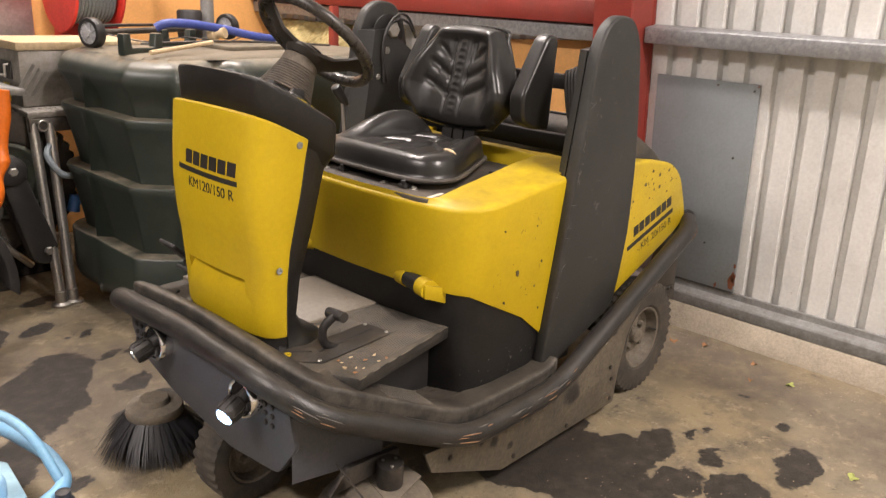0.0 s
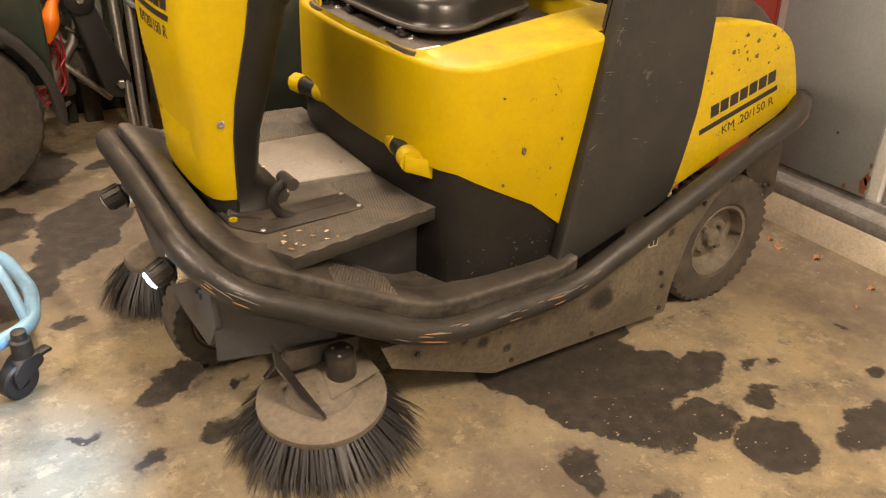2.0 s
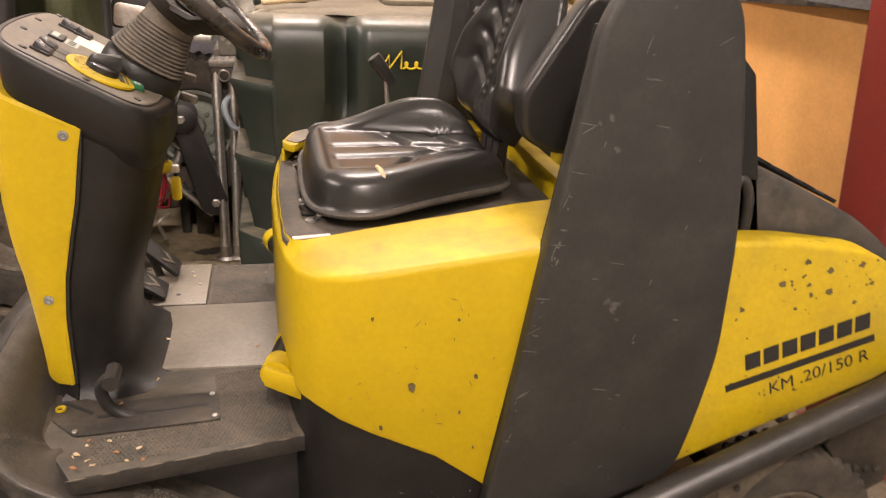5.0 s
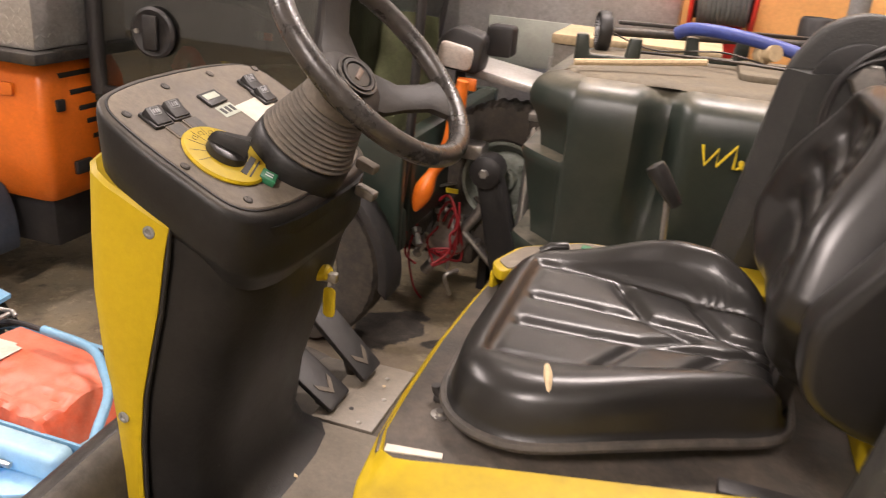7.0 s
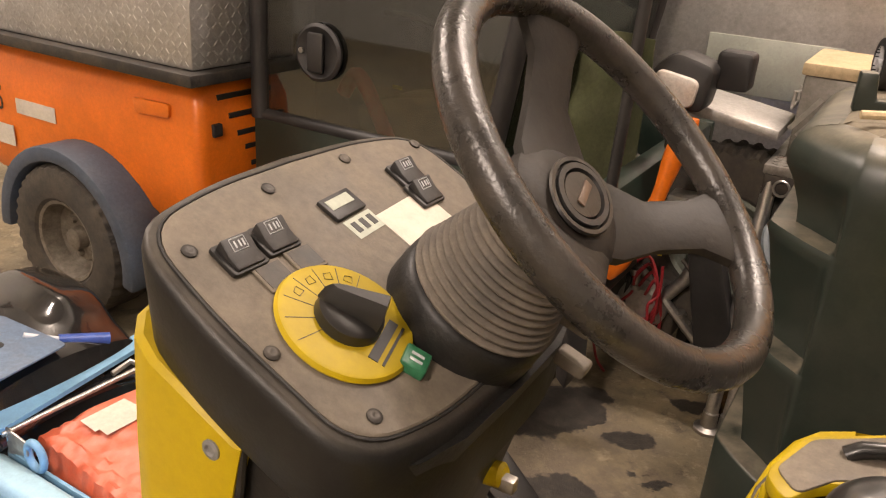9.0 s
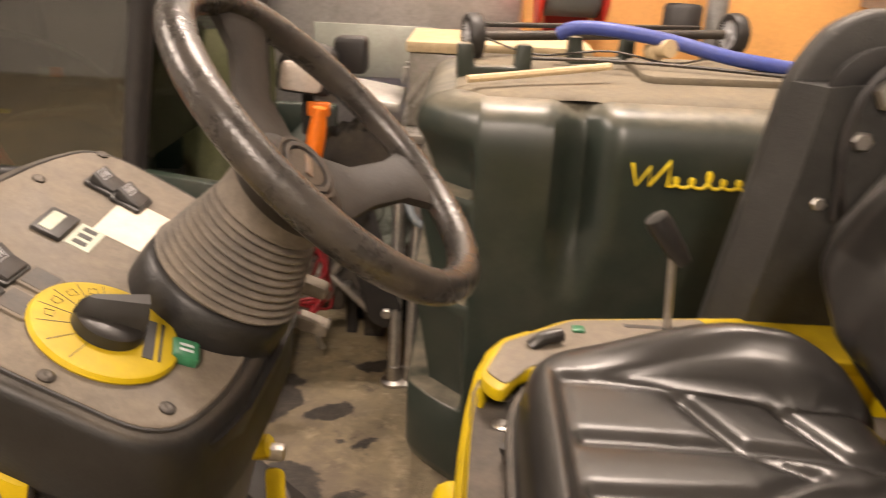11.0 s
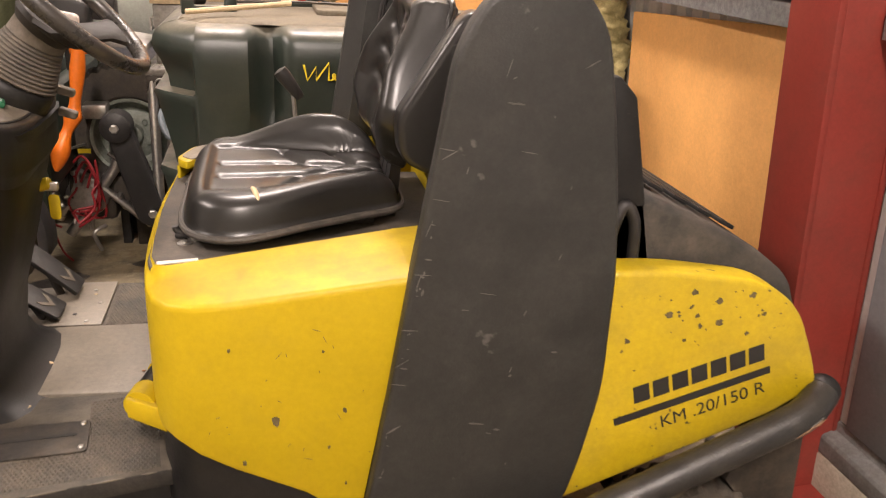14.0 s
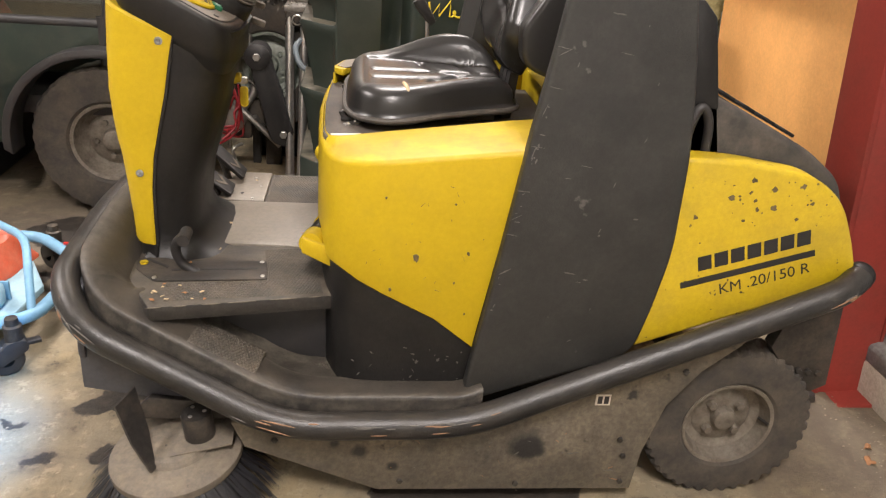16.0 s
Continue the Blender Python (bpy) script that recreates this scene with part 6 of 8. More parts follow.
# side brushes
def brush(x, y, z, r, lean, label):
    m = Matrix.Translation((x, y, z)) @ pose(0, 0, 0, lean[0], lean[1], 0)
    plate = part("side_brush", lathe([(0, 0.0), (r * 0.98, 0.0), (r, 0.006), (r, 0.022), (r * 0.96, 0.028), (r * 0.55, 0.036), (r * 0.50, 0.050), (r * 0.47, 0.053), (0, 0.054)], 48, m), BRUSHPLATE, sweeper, label)
    own = bmesh.new()
    rnd = random.Random(int(x * 1000 + y * 10))
    for rr, n, spread in ((0.95, 96, 0.100), (0.86, 80, 0.080), (0.74, 60, 0.05)):
        for k in range(n):
            tuft = rnd.uniform(-0.3, 0.3)
            ts = rnd.uniform(0.8, 1.12)
            for j in range(4):
                a = 2 * math.pi * (k + tuft) / n + rnd.uniform(-0.014, 0.014)
                s = spread * ts * rnd.uniform(0.85, 1.12)
                p0 = Vector((rr * r * math.cos(a), rr * r * math.sin(a), 0.004))
                aa = a + rnd.uniform(-0.05, 0.05) + 0.06
                p2 = Vector(((rr * r + s) * math.cos(aa), (rr * r + s) * math.sin(aa), -z + rnd.uniform(0.001, 0.014)))
                p1 = p0.lerp(p2, 0.5) + Vector((math.cos(a), math.sin(a), 0)) * 0.010
                t = Vector((-math.sin(a), math.cos(a), 0)) * 0.0021
                v = [own.verts.new(q) for q in (p0 - t, p0 + t, p1 - t, p1 + t, p2)]
                own.faces.new((v[0], v[1], v[3], v[2]))
                own.faces.new((v[2], v[3], v[4]))
    own.transform(Matrix.Translation((x, y, z)) @ pose(0, 0, 0, lean[0] * 0.5, lean[1] * 0.5, 0))
    b = part("bristles", own, BRISTLE, plate)
    b["kind"] = "stuff"
    return plate, m


pl_, m_ = brush(1.125, -0.005, 0.115, 0.155, (4, -5), "round dusty side brush with stiff black bristles")
part("motor", lathe([(0.036, 0.05), (0.036, 0.125), (0.034, 0.131), (0.0, 0.133)], 28, Matrix.Translation((0.06, 0.01, 0)) @ m_), DARKSTEEL, pl_)
for k in range(3):
    part("bolt", bolt((Matrix.Translation((0.06, 0.01, 0)) @ m_) @ Vector((0.02 * math.cos(2.1 * k), 0.02 * math.sin(2.1 * k), 0.132)), (0, 0, 1), 0.005, 0.003), STEEL, pl_)
part("brush_bracket", prism([(0.0, -0.06), (0.14, -0.03), (0.14, 0.06), (0.03, 0.08)], 0.050, 0.057, "z", 0.002, m=m_), BRUSHPLATE, pl_)
brush(0.955, 0.845, 0.12, 0.088, (0, 0), "round side brush with black bristles")

# headlamps
def headlamp(y, lit):
    ring = part("headlamp", lathe([(0.042, -0.026), (0.052, -0.026), (0.053, 0.008), (0.050, 0.013), (0.046, 0.014), (0.042, 0.010)], 32, axis_to((-1, 0, 0), (0.882, y, 0.452)), closed=True), CHROME, sweeper, "small round headlamp in a bright ring" + (", switched on" if lit else ""))
    m = axis_to((-0.86, -0.10 if lit else 0.16, -0.42), (0.888, y, 0.458))
    part("lamp_recess", lathe([(0, -0.012), (0.043, -0.012)], 28, axis_to((-1, 0, 0), (0.882, y, 0.452))), INK, ring)
    own = lathe([(0.016, -0.02), (0.018, 0.02), (0.025, 0.026), (0.028, 0.042), (0.028, 0.075), (0.026, 0.078), (0.023, 0.070)], 28, m)
    fins = []
    for k in range(10):
        a = 2 * math.pi * k / 10
        fins.append(box(0.027, 0.031, -0.0025, 0.0025, 0.03, 0.07, 0.001, None, m @ pose(0, 0, 0, 0, 0, math.degrees(a))))
    part("lamp_body", own, SHADEBLACK, ring)
    for f in fins:
        part("fin", f, SHADEBLACK, ring)
    part("lens", lathe([(0.0235, 0.074), (0.0225, 0.081), (0.016, 0.085), (0, 0.087)], 24, m), LAMPGLOW if lit else CHROME, ring)
    return m


lamp_at = headlamp(0.222, True)
headlamp(0.655, False)
spot = bpy.data.lights.new("headlamp_light", "SPOT")
spot.energy, spot.color, spot.spot_size, spot.spot_blend, spot.shadow_soft_size = 52, (0.13, 0.46, 1.0), radians(125), 1.0, 0.03
lamp = new("headlamp_light", spot)
lamp.matrix_world = TIP @ look(lamp_at @ Vector((0, 0, 0.098)), lamp_at @ Vector((0, 0, 1.0)))


# scuffs and scrapes
SCUFF = material("pale_scuff", (0.105, 0.098, 0.088), 0.7, bump=0.1, tint=0.3)
SCRAPE = material("brown_scrape", (0.22, 0.12, 0.06), 0.6, bump=0.2, tint=0.35)


def scuff(owner, x, z, y, length, width, turn, mat, seed):
    rnd = random.Random(seed)
    n = 6
    top = [(length * (i / n - 0.5), width * rnd.uniform(0.2, 0.6) * math.sin(math.pi * (0.06 + 0.88 * i / n))) for i in range(n + 1)]
    low = [(length * (i / n - 0.5), -width * rnd.uniform(0.2, 0.6) * math.sin(math.pi * (0.06 + 0.88 * i / n))) for i in range(n, -1, -1)]
    own = prism(top + low, -0.0006, 0.0002, "y", m=Matrix.Translation((x, y, z)) @ pose(0, 0, 0, 0, turn, 0))
    part("scuff", own, mat, owner)


rnd = random.Random(77)
for k in range(48):
    z = rnd.uniform(0.45, 1.30)
    front = 1.795 + 0.147 * (z - 0.29) if z < 0.95 else 1.892 + 0.152 * (z - 0.947)
    x = rnd.uniform(front + 0.02, 2.17)
    if k < 28:
        z = rnd.choice((0.62, 0.78, 0.88, 0.93, 1.02)) + rnd.gauss(0, 0.06)
        front = 1.795 + 0.147 * (z - 0.29) if z < 0.95 else 1.892 + 0.152 * (z - 0.947)
        x = front + rnd.uniform(0.010, 0.022)
    scuff(pil, x, z, -0.0322, rnd.choice((0.004, 0.007, 0.012, 0.028)), rnd.choice((0.0015, 0.002, 0.004)), rnd.choice((-75, -70, 5, 10, -30)), SCUFF, k)
for k in range(26):
    x, z = rnd.uniform(1.52, 1.85), rnd.uniform(0.33, 0.43)
    scuff(basem, x, z, 0.0096, rnd.choice((0.003, 0.005, 0.010)), rnd.choice((0.002, 0.004, 0.008)), rnd.uniform(-80, 80), SCUFF, 100 + k)
for k in range(30):
    x, z = rnd.uniform(1.62, 2.24), rnd.uniform(0.07, 0.22)
    scuff(sk, x, z, -0.0502, rnd.choice((0.004, 0.006, 0.012, 0.03)), rnd.choice((0.0015, 0.003)), rnd.uniform(-60, 60), SCUFF if k % 3 else SCRAPE, 200 + k)
for k in range(22):
    x, z = rnd.uniform(1.56, 1.84), rnd.uniform(0.55, 0.85)
    if z > 0.60 - 0.5 * (x - 1.5) + 0.06:
        scuff(hood, x, z, -0.0030, rnd.choice((0.004, 0.008, 0.015)), 0.0016, rnd.uniform(-80, 80), DIRTMARK, 300 + k)
line = bend(LEFT, 0.10, 7)
for k in range(34):
    i = rnd.randrange(8, len(line) - 3)
    p, q = line[i], line[i + 1]
    d = (q - p).normalized()
    t = rnd.uniform(0, 1)
    ang = rnd.uniform(-20, 55)
    out = Vector((d.y, -d.x, 0)).normalized()
    if out.y > 0.2:
        out = -out
    at = p.lerp(q, t) + Vector((0, 0, -0.007)) + (out * math.cos(radians(ang)) + Vector((0, 0, 1)) * math.sin(radians(ang))) * 0.0322
    L_ = rnd.choice((0.012, 0.02, 0.04))
    own = tube([at - d * L_, at, at + d * L_], lambda s_: 0.0018 * math.sin(math.pi * (0.05 + 0.9 * s_)), 6, smooth=3)
    part("scuff", own, SCRAPE if k % 2 else SCUFF, sweeper)

# ---- the neighbours ----
def standing(ob):
    FLOORED.append(ob)
    return ob


# leaves and grit on the floor
def leaf(x, y, r, turn, mat):
    own = bmesh.new()
    pts = []
    for k in range(22):
        a = 2 * math.pi * k / 22
        rr = r * (0.55 + 0.45 * abs(math.cos(2.5 * a)))
        pts.append((rr * math.cos(a), rr * math.sin(a) * 0.8, 0.004 + 0.006 * math.sin(2 * a)))
    c = own.verts.new((0, 0, 0.003))
    v = [own.verts.new(p) for p in pts]
    for k in range(22):
        own.faces.new((c, v[k], v[(k + 1) % 22]))
    g = bmesh.ops.extrude_face_region(own, geom=own.faces[:])
    bmesh.ops.translate(own, verts=[q for q in g["geom"] if isinstance(q, bmesh.types.BMVert)], vec=(0, 0, 0.0012))
    own.transform(Matrix.Translation((x, y, 0)) @ pose(0, 0, 0, 0, 0, turn))
    standing(solid("dry_leaf", own, mat, "small dry leaf lying on the concrete floor", "leaf", "fallen leaves"))


LEAFG = material("pale_green_leaf", (0.30, 0.33, 0.09), 0.6, bump=0.2)
for x, y, r, t, m in ((2.47, -0.82, 0.024, 20, LEAFG), (3.02, 0.10, 0.022, 70, LEAFB), (3.08, -0.02, 0.018, 10, LEAFB), (2.98, -0.43, 0.02, 140, LEAFG), (3.05, 0.16, 0.015, 30, LEAFB), (3.06, -0.25, 0.016, 200, LEAFB), (2.9, -0.3, 0.010, 50, LEAFB)):
    leaf(x, y, r, t, m)
own = bmesh.new()
rnd = random.Random(8)
for k in range(900):
    if k < 300:
        x, y = 3.14 - abs(rnd.gauss(0, 0.08)), rnd.uniform(-1.0, 0.5)
    elif k < 600:
        x, y = rnd.gauss(1.75, 0.35), rnd.gauss(-0.55, 0.2)
    else:
        x, y = rnd.uniform(0.4, 3.1), rnd.uniform(-1.2, 0.9)
    s = rnd.choice((0.0010, 0.0014, 0.0018, 0.0024, 0.0032))
    a = rnd.uniform(0, 6.3)
    b = [own.verts.new((x + s * 1.6 * math.cos(a + t), y + s * math.sin(a + t * 1.1), 0.0005)) for t in (0, 1.5, 3.0, 4.6)]
    t_ = own.verts.new((x, y, s * 1.1))
    for i in range(4):
        own.faces.new((b[i], b[(i + 1) % 4], t_))
standing(solid("floor_grit", own, GRIT, "scattered grit and crumbs on the concrete floor", "grit", kind="stuff"))

# ---- green bowser tank ----
tank = standing(thing("bowser_tank", "dark green moulded plastic tank with dusty ledges and top", "tank", (2.0, 1.9, 0)))


def tank_ring(z, inset, groove_d=0.0):
    x0, x1, y0, y1, r = 1.300, 2.78, 1.485, 2.33, 0.155
    pts = []
    for a0, cx, cy in ((180, x0 + r, y0 + r), (270, x1 - r, y0 + r), (0, x1 - r, y1 - r), (90, x0 + r, y1 - r)):
        for k in range(17):
            a = radians(a0 + 90 * k / 16)
            flat = (0.5 - 0.5 * math.cos(math.pi * k / 16)) if a0 == 180 else 0.0
            px_, py_ = cx + r * math.cos(a), cy + r * math.sin(a)
            if a0 == 180:   # a flat chamfer at the corner
                px_, py_ = 0.3 * px_ + 0.7 * (x0 + r * flat), 0.3 * py_ + 0.7 * (y0 + r * (1 - flat))
            pts.append((px_, py_, math.cos(a), math.sin(a)))
        nx, ny = {180: (x1 - r, y0), 270: (x1, y1 - r), 0: (x0 + r, y1), 90: (x0, y0 + r)}[a0]
        lx, ly = pts[-1][:2]
        n = {180: 44, 270: 12, 0: 20, 90: 20}[a0]
        for k in range(1, n):
            t = k / n
            pts.append((lx + (nx - lx) * t, ly + (ny - ly) * t, pts[-1][2] if k > 1 else round(math.cos(radians(a0 + 90)), 3), pts[-1][3] if k > 1 else round(math.sin(radians(a0 + 90)), 3)))
    out = []
    for x, y, nx, ny in pts:
        w = ease(0.12, 0.34, -nx)
        rib = math.exp(-(((y - 1.98) / 0.022) ** 2)) if nx < -0.9 else 0.0
        d = inset * w * (1 - 0.9 * rib) if z < 1.04 else inset
        if ny < -0.9:
            d += groove_d * (ease(1.625, 1.655, x) - ease(1.70, 1.735, x))
            d += 0.020 * (ease(1.735, 1.76, x)) * (1 - ease(0.70, 0.76, z)) * ease(0.30, 0.36, z)
        out.append((x - nx * d, y - ny * d, z))
    return out


PROF = [(0.10, 0.05), (0.12, 0.015), (0.16, 0.0), (0.345, 0.0), (0.352, 0.006), (0.358, 0.058), (0.40, 0.052), (0.52, 0.030), (0.60, 0.012), (0.63, 0.0), (0.642, 0.006), (0.648, 0.058), (0.69, 0.052), (0.79, 0.030), (0.87, 0.010), (0.895, 0.0), (0.907, 0.006), (0.913, 0.055), (0.95, 0.050), (1.00, 0.030), (1.035, 0.008), (1.055, 0.004), (1.08, 0.010), (1.10, 0.022), (1.118, 0.045), (1.130, 0.085)]
rings = [tank_ring(z, d, 0.07 * ease(0.70, 0.85, z)) for z, d in PROF]
part("tank_body", loft(rings), TANK, tank, "dark green ribbed tank body", angle=50)
def tank_cap(share, z):
    return [(2.06 + (x - 2.06) * share, 1.91 + (y - 1.91) * share, z) for x, y, _ in tank_ring(1.130, 0.085, 0.015)]


part("tank_top", loft([tank_cap(0.998, 1.127), tank_cap(0.97, 1.137), tank_cap(0.80, 1.143), tank_cap(0.45, 1.146)]), TANKTOP, tank, "dust-covered tank top", angle=50)
for x, y in ((1.42, 1.80), (1.72, 2.05)):
    lug = prism([(0, 0), (0, 0.085), (0.035, 0.085), (0.042, 0.03), (0.145, 0.03), (0.152, 0.085), (0.187, 0.085), (0.187, 0)], -0.02, 0.02, "y", 0.006, m=Matrix.Translation((x - 0.03, y, 1.132)) @ pose(0, 0, 0, 0, 0, 10))
    part("lifting_lug", lug, TANK, tank)
part("top_hatch", prism(rounded([(1.85, 1.75), (2.25, 1.78), (2.25, 2.1), (1.85, 2.08)], 0.05), 1.14, 1.165, "z", 0.008), TANKTOP, tank)
# the yellow script is drawn as a plain running line
SCR = Matrix.Translation((1.79, 1.478, 0.968)) @ Matrix(((1, 0, 0, 0), (0, 0, -1, 0), (0, 1, 0, 0), (0, 0, 0, 1)))
line = [SCR @ Vector((x, h, 0.0)) for x, h in ((0.0, 0.050), (0.012, 0.0), (0.040, 0.044), (0.040, 0.0), (0.082, 0.058))]
for k in range(60):
    t = k / 10
    tall = 0.019 if int(t) in (2, 5) else 0.011
    line.append(SCR @ Vector((0.078 + 0.034 * t + 0.011 * math.sin(2 * math.pi * t) + tall * 0.3, tall - tall * math.cos(2 * math.pi * t) , 0.0)))
part("script_mark", tube(line, 0.0040, 6, smooth=1), SCRIPT, tank, "yellow running script mark")
part("hose_union", tube([(1.40, 2.285, 0.44), (1.355, 2.285, 0.455), (1.342, 2.285, 0.40)], 0.030, 14, smooth=0), UNION, tank, "light blue hose union")
part("outlet_hose", tube([(1.34, 2.2, 0.58), (1.27, 2.2, 0.60), (1.24, 2.25, 0.68), (1.3, 2.3, 0.74)], 0.014, 8), HOSE, tank)
solid_feet = box(1.45, 2.7, 1.56, 2.26, 0.0, 0.11, 0.01)
part("skid", solid_feet, SHADEBLACK, tank)

# spray boom axle with two small wheels, lying on the tank
boom = standing(thing("boom_axle", "steel axle with two grey plastic wheels lying on the tank", "axle", (1.8, 2.2, 1.14)))
A, B = Vector((1.425, 2.12, 1.198)), Vector((2.23, 2.36, 1.212))
part("axle_bar", tube([A.lerp(B, 0.04), A.lerp(B, 0.96)], 0.014, 10, smooth=0), DARKSTEEL, boom)
part("flat_bar", box(1.46, 2.16, -0.018, 0.018, -0.006, 0.006, 0.002, m=Matrix.Translation((0, 2.21, 1.222)) @ Matrix.Translation((1.46, 0, 0)) @ pose(0, 0, 0, 0, 0, 16) @ Matrix.Translation((-1.46, 0, 0))), DARKSTEEL, boom)
for P in (A, B):
    m = axis_to(B - A, P)
    w = part("wheel", lathe([(0.046, -0.022), (0.060, -0.020), (0.064, -0.012), (0.064, 0.012), (0.060, 0.020), (0.046, 0.022)], 32, m, closed=True), INK, boom)
    own = lathe([(0.046, -0.02), (0.046, -0.012), (0.012, -0.010), (0.012, -0.024), (0, -0.024)], 28, m)
    lathe([(0.046, 0.02), (0.046, 0.012), (0.012, 0.010), (0.012, 0.024), (0, 0.024)], 28, m, own)
    for k in range(7):
        for z_ in (-0.0165, 0.0125):
            box(0.012, 0.046, -0.003, 0.003, z_, z_ + 0.004, 0.0, own, m @ pose(0, 0, 0, 0, 0, 360 * k / 7))
    part("wheel_disc", own, WHITEPLASTIC, w)
arm = standing(thing("spray_lance", "blue taped spray lance lying across the tank", "lance", (1.9, 2.0, 1.15)))
part("tube", tube([(1.66, 2.02, 1.225), (1.70, 2.0, 1.245), (1.80, 1.98, 1.245), (1.95, 1.96, 1.225), (2.10, 1.92, 1.195), (2.27, 1.90, 1.175)], 0.019, 12), BLUETAPE, arm)
part("brass_fitting", lathe([(0.016, -0.03), (0.028, -0.028), (0.028, 0.0), (0.018, 0.005), (0.018, 0.03), (0.024, 0.032), (0.024, 0.05), (0, 0.05)], 12, axis_to((0.4, -0.8, 0.2), (1.92, 1.97, 1.20))), TIMBER, arm)
rod = standing(solid("wooden_rod", tube([(1.42, 1.62, 1.158), (1.60, 1.68, 1.172), (1.76, 1.74, 1.185)], 0.009, 8), TIMBER, "thin pale rod lying on the tank", "rod"))
standing(solid("steel_rod", tube([(1.55, 1.95, 1.165), (1.9, 1.85, 1.18), (2.4, 1.75, 1.165)], 0.005, 6), DARKSTEEL, "thin steel rod lying on the tank", "rod"))
wire = standing(solid("loose_wire", tube([(1.45, 2.10, 1.20), (1.6, 2.0, 1.17), (1.8, 2.02, 1.185), (1.95, 1.95, 1.17), (2.1, 2.05, 1.18)], 0.003, 6), DARKSTEEL, "loose wire lying over the tank", "wire"))

# ---- trailer deck, toolbox, props ----
deck = standing(thing("trailer", "steel trailer with a checker plate deck beside the tank", "trailer", (1.0, 2.6, 0)))
own = box(1.185, 1.84, 2.27, 3.1, 0.835, 0.862, 0.003)
part("deck_plate", own, TREADALU, deck)
tread = bmesh.new()
for i in range(20):
    for j in range(5):
        x, y = 1.21 + 0.03 * i, 2.29 + 0.03 * j
        a = 45 if (i + j) % 2 else -45
        box(-0.010, 0.010, -0.003, 0.003, 0, 0.002, 0, tread, Matrix.Translation((x, y, 0.862)) @ pose(0, 0, 0, 0, 0, a))
t_ = part("tread_pattern", tread, TREADALU, deck)
t_["kind"] = "stuff"
part("frame_rail", box(1.19, 1.83, 2.275, 2.32, 0.77, 0.834, 0.004), DARKSTEEL, deck)
for p, q in (((1.28, 2.30, 0.84), (1.264, 2.191, 0.02)), ((1.209, 2.30, 0.84), (1.212, 2.186, 0.02))):
    leg = part("prop_leg", tube([p, q], 0.0215, 14, smooth=0), LEGSTEEL, deck, "round steel prop leg")
    part("foot", lathe([(0.045, 0), (0.045, 0.012), (0.026, 0.02), (0.024, 0.07), (0, 0.07)], 20, Matrix.Translation((q[0], q[1], 0.0))), STEEL, leg)
part("ring", tube([Vector((1.245 + 0.022 * math.cos(a), 2.268, 0.80 + 0.022 * math.sin(a))) for a in (2 * math.pi * k / 20 for k in range(20))], 0.004, 6, closed=True, smooth=0), STEEL, deck)

tb = standing(thing("toolbox", "aluminium checker plate toolbox standing on the trailer deck", "toolbox", (1.45, 2.6, 0.863)))
part("box_body", box(1.22, 1.80, 2.40, 2.78, 0.863, 1.105, 0.006), TREADALU, tb)
part("lid", box(1.21, 1.81, 2.39, 2.79, 1.106, 1.142, 0.006), TIMBER, tb, "pale dusty lid")
part("handle", tube([(1.21, 2.50, 1.04), (1.195, 2.50, 1.04), (1.195, 2.50, 0.99), (1.195, 2.62, 0.99), (1.195, 2.62, 1.04), (1.21, 2.62, 1.04)], 0.006, 8, smooth=0), STEEL, tb)
part("handle_plate", box(1.213, 1.2195, 2.485, 2.635, 0.975, 1.055, 0.002), DARKSTEEL, tb)
part("warning_label", box(1.2175, 1.2195, 2.53, 2.60, 0.875, 0.955, 0.0), SCRIPT, tb, "yellow warning label")
for k in range(3):
    part("corner_tread", box(1.23 + 0.03 * k, 1.245 + 0.03 * k, 2.397, 2.3995, 0.93, 1.05, 0.0, m=Matrix.Translation((1.25, 0, 0.98)) @ pose(0, 0, 0, 0, 35, 0) @ Matrix.Translation((-1.25, 0, -0.98))), STEEL, tb)

comp = standing(thing("air_compressor", "blue air compressor under the trailer deck", "compressor", (1.22, 2.8, 0)))
part("receiver", lathe([(0, -0.25), (0.10, -0.24), (0.15, -0.19), (0.15, 0.19), (0.10, 0.24), (0, 0.25)], 28, axis_to((1, 0.1, 0), (1.20, 2.78, 0.62))), NAVY, comp)
part("motor", lathe([(0, -0.1), (0.07, -0.1), (0.08, -0.08), (0.08, 0.08), (0.05, 0.1), (0, 0.1)], 20, axis_to((1, 0, 0), (1.22, 2.60, 0.42))), SHADEBLACK, comp)
part("stand", box(1.0, 1.40, 2.65, 2.95, 0.0, 0.48, 0.02), SHADEBLACK, comp)
part("hose", tube([(1.30, 2.62, 0.62), (1.34, 2.5, 0.55), (1.30, 2.42, 0.35), (1.24, 2.42, 0.25)], 0.012, 8), HOSE, comp)

# ---- pump unit with black arm and red leads ----
pump = standing(thing("mounted_pump", "greasy steel pump unit with a black arm and red leads", "pump", (1.08, 1.85, 0)))
part("arm", prism(rounded([(1.085, 0.80), (1.16, 0.82), (1.27, 0.48), (1.24, 0.42), (1.175, 0.44)], 0.03), 1.68, 1.74, "y", 0.01), SHADEBLACK, pump, "black pivoting arm")
part("arm_knuckle", lathe([(0, -0.05), (0.045, -0.05), (0.05, -0.04), (0.05, 0.04), (0.03, 0.05), (0, 0.05)], 20, axis_to((0, -1, 0), (1.13, 1.70, 0.785))), SHADEBLACK, pump)
for p in ((1.13, 1.655, 0.785), (1.225, 1.675, 0.48)):
    part("pivot_bolt", bolt(p, (0, -1, 0), 0.016, 0.014), STEEL, pump)
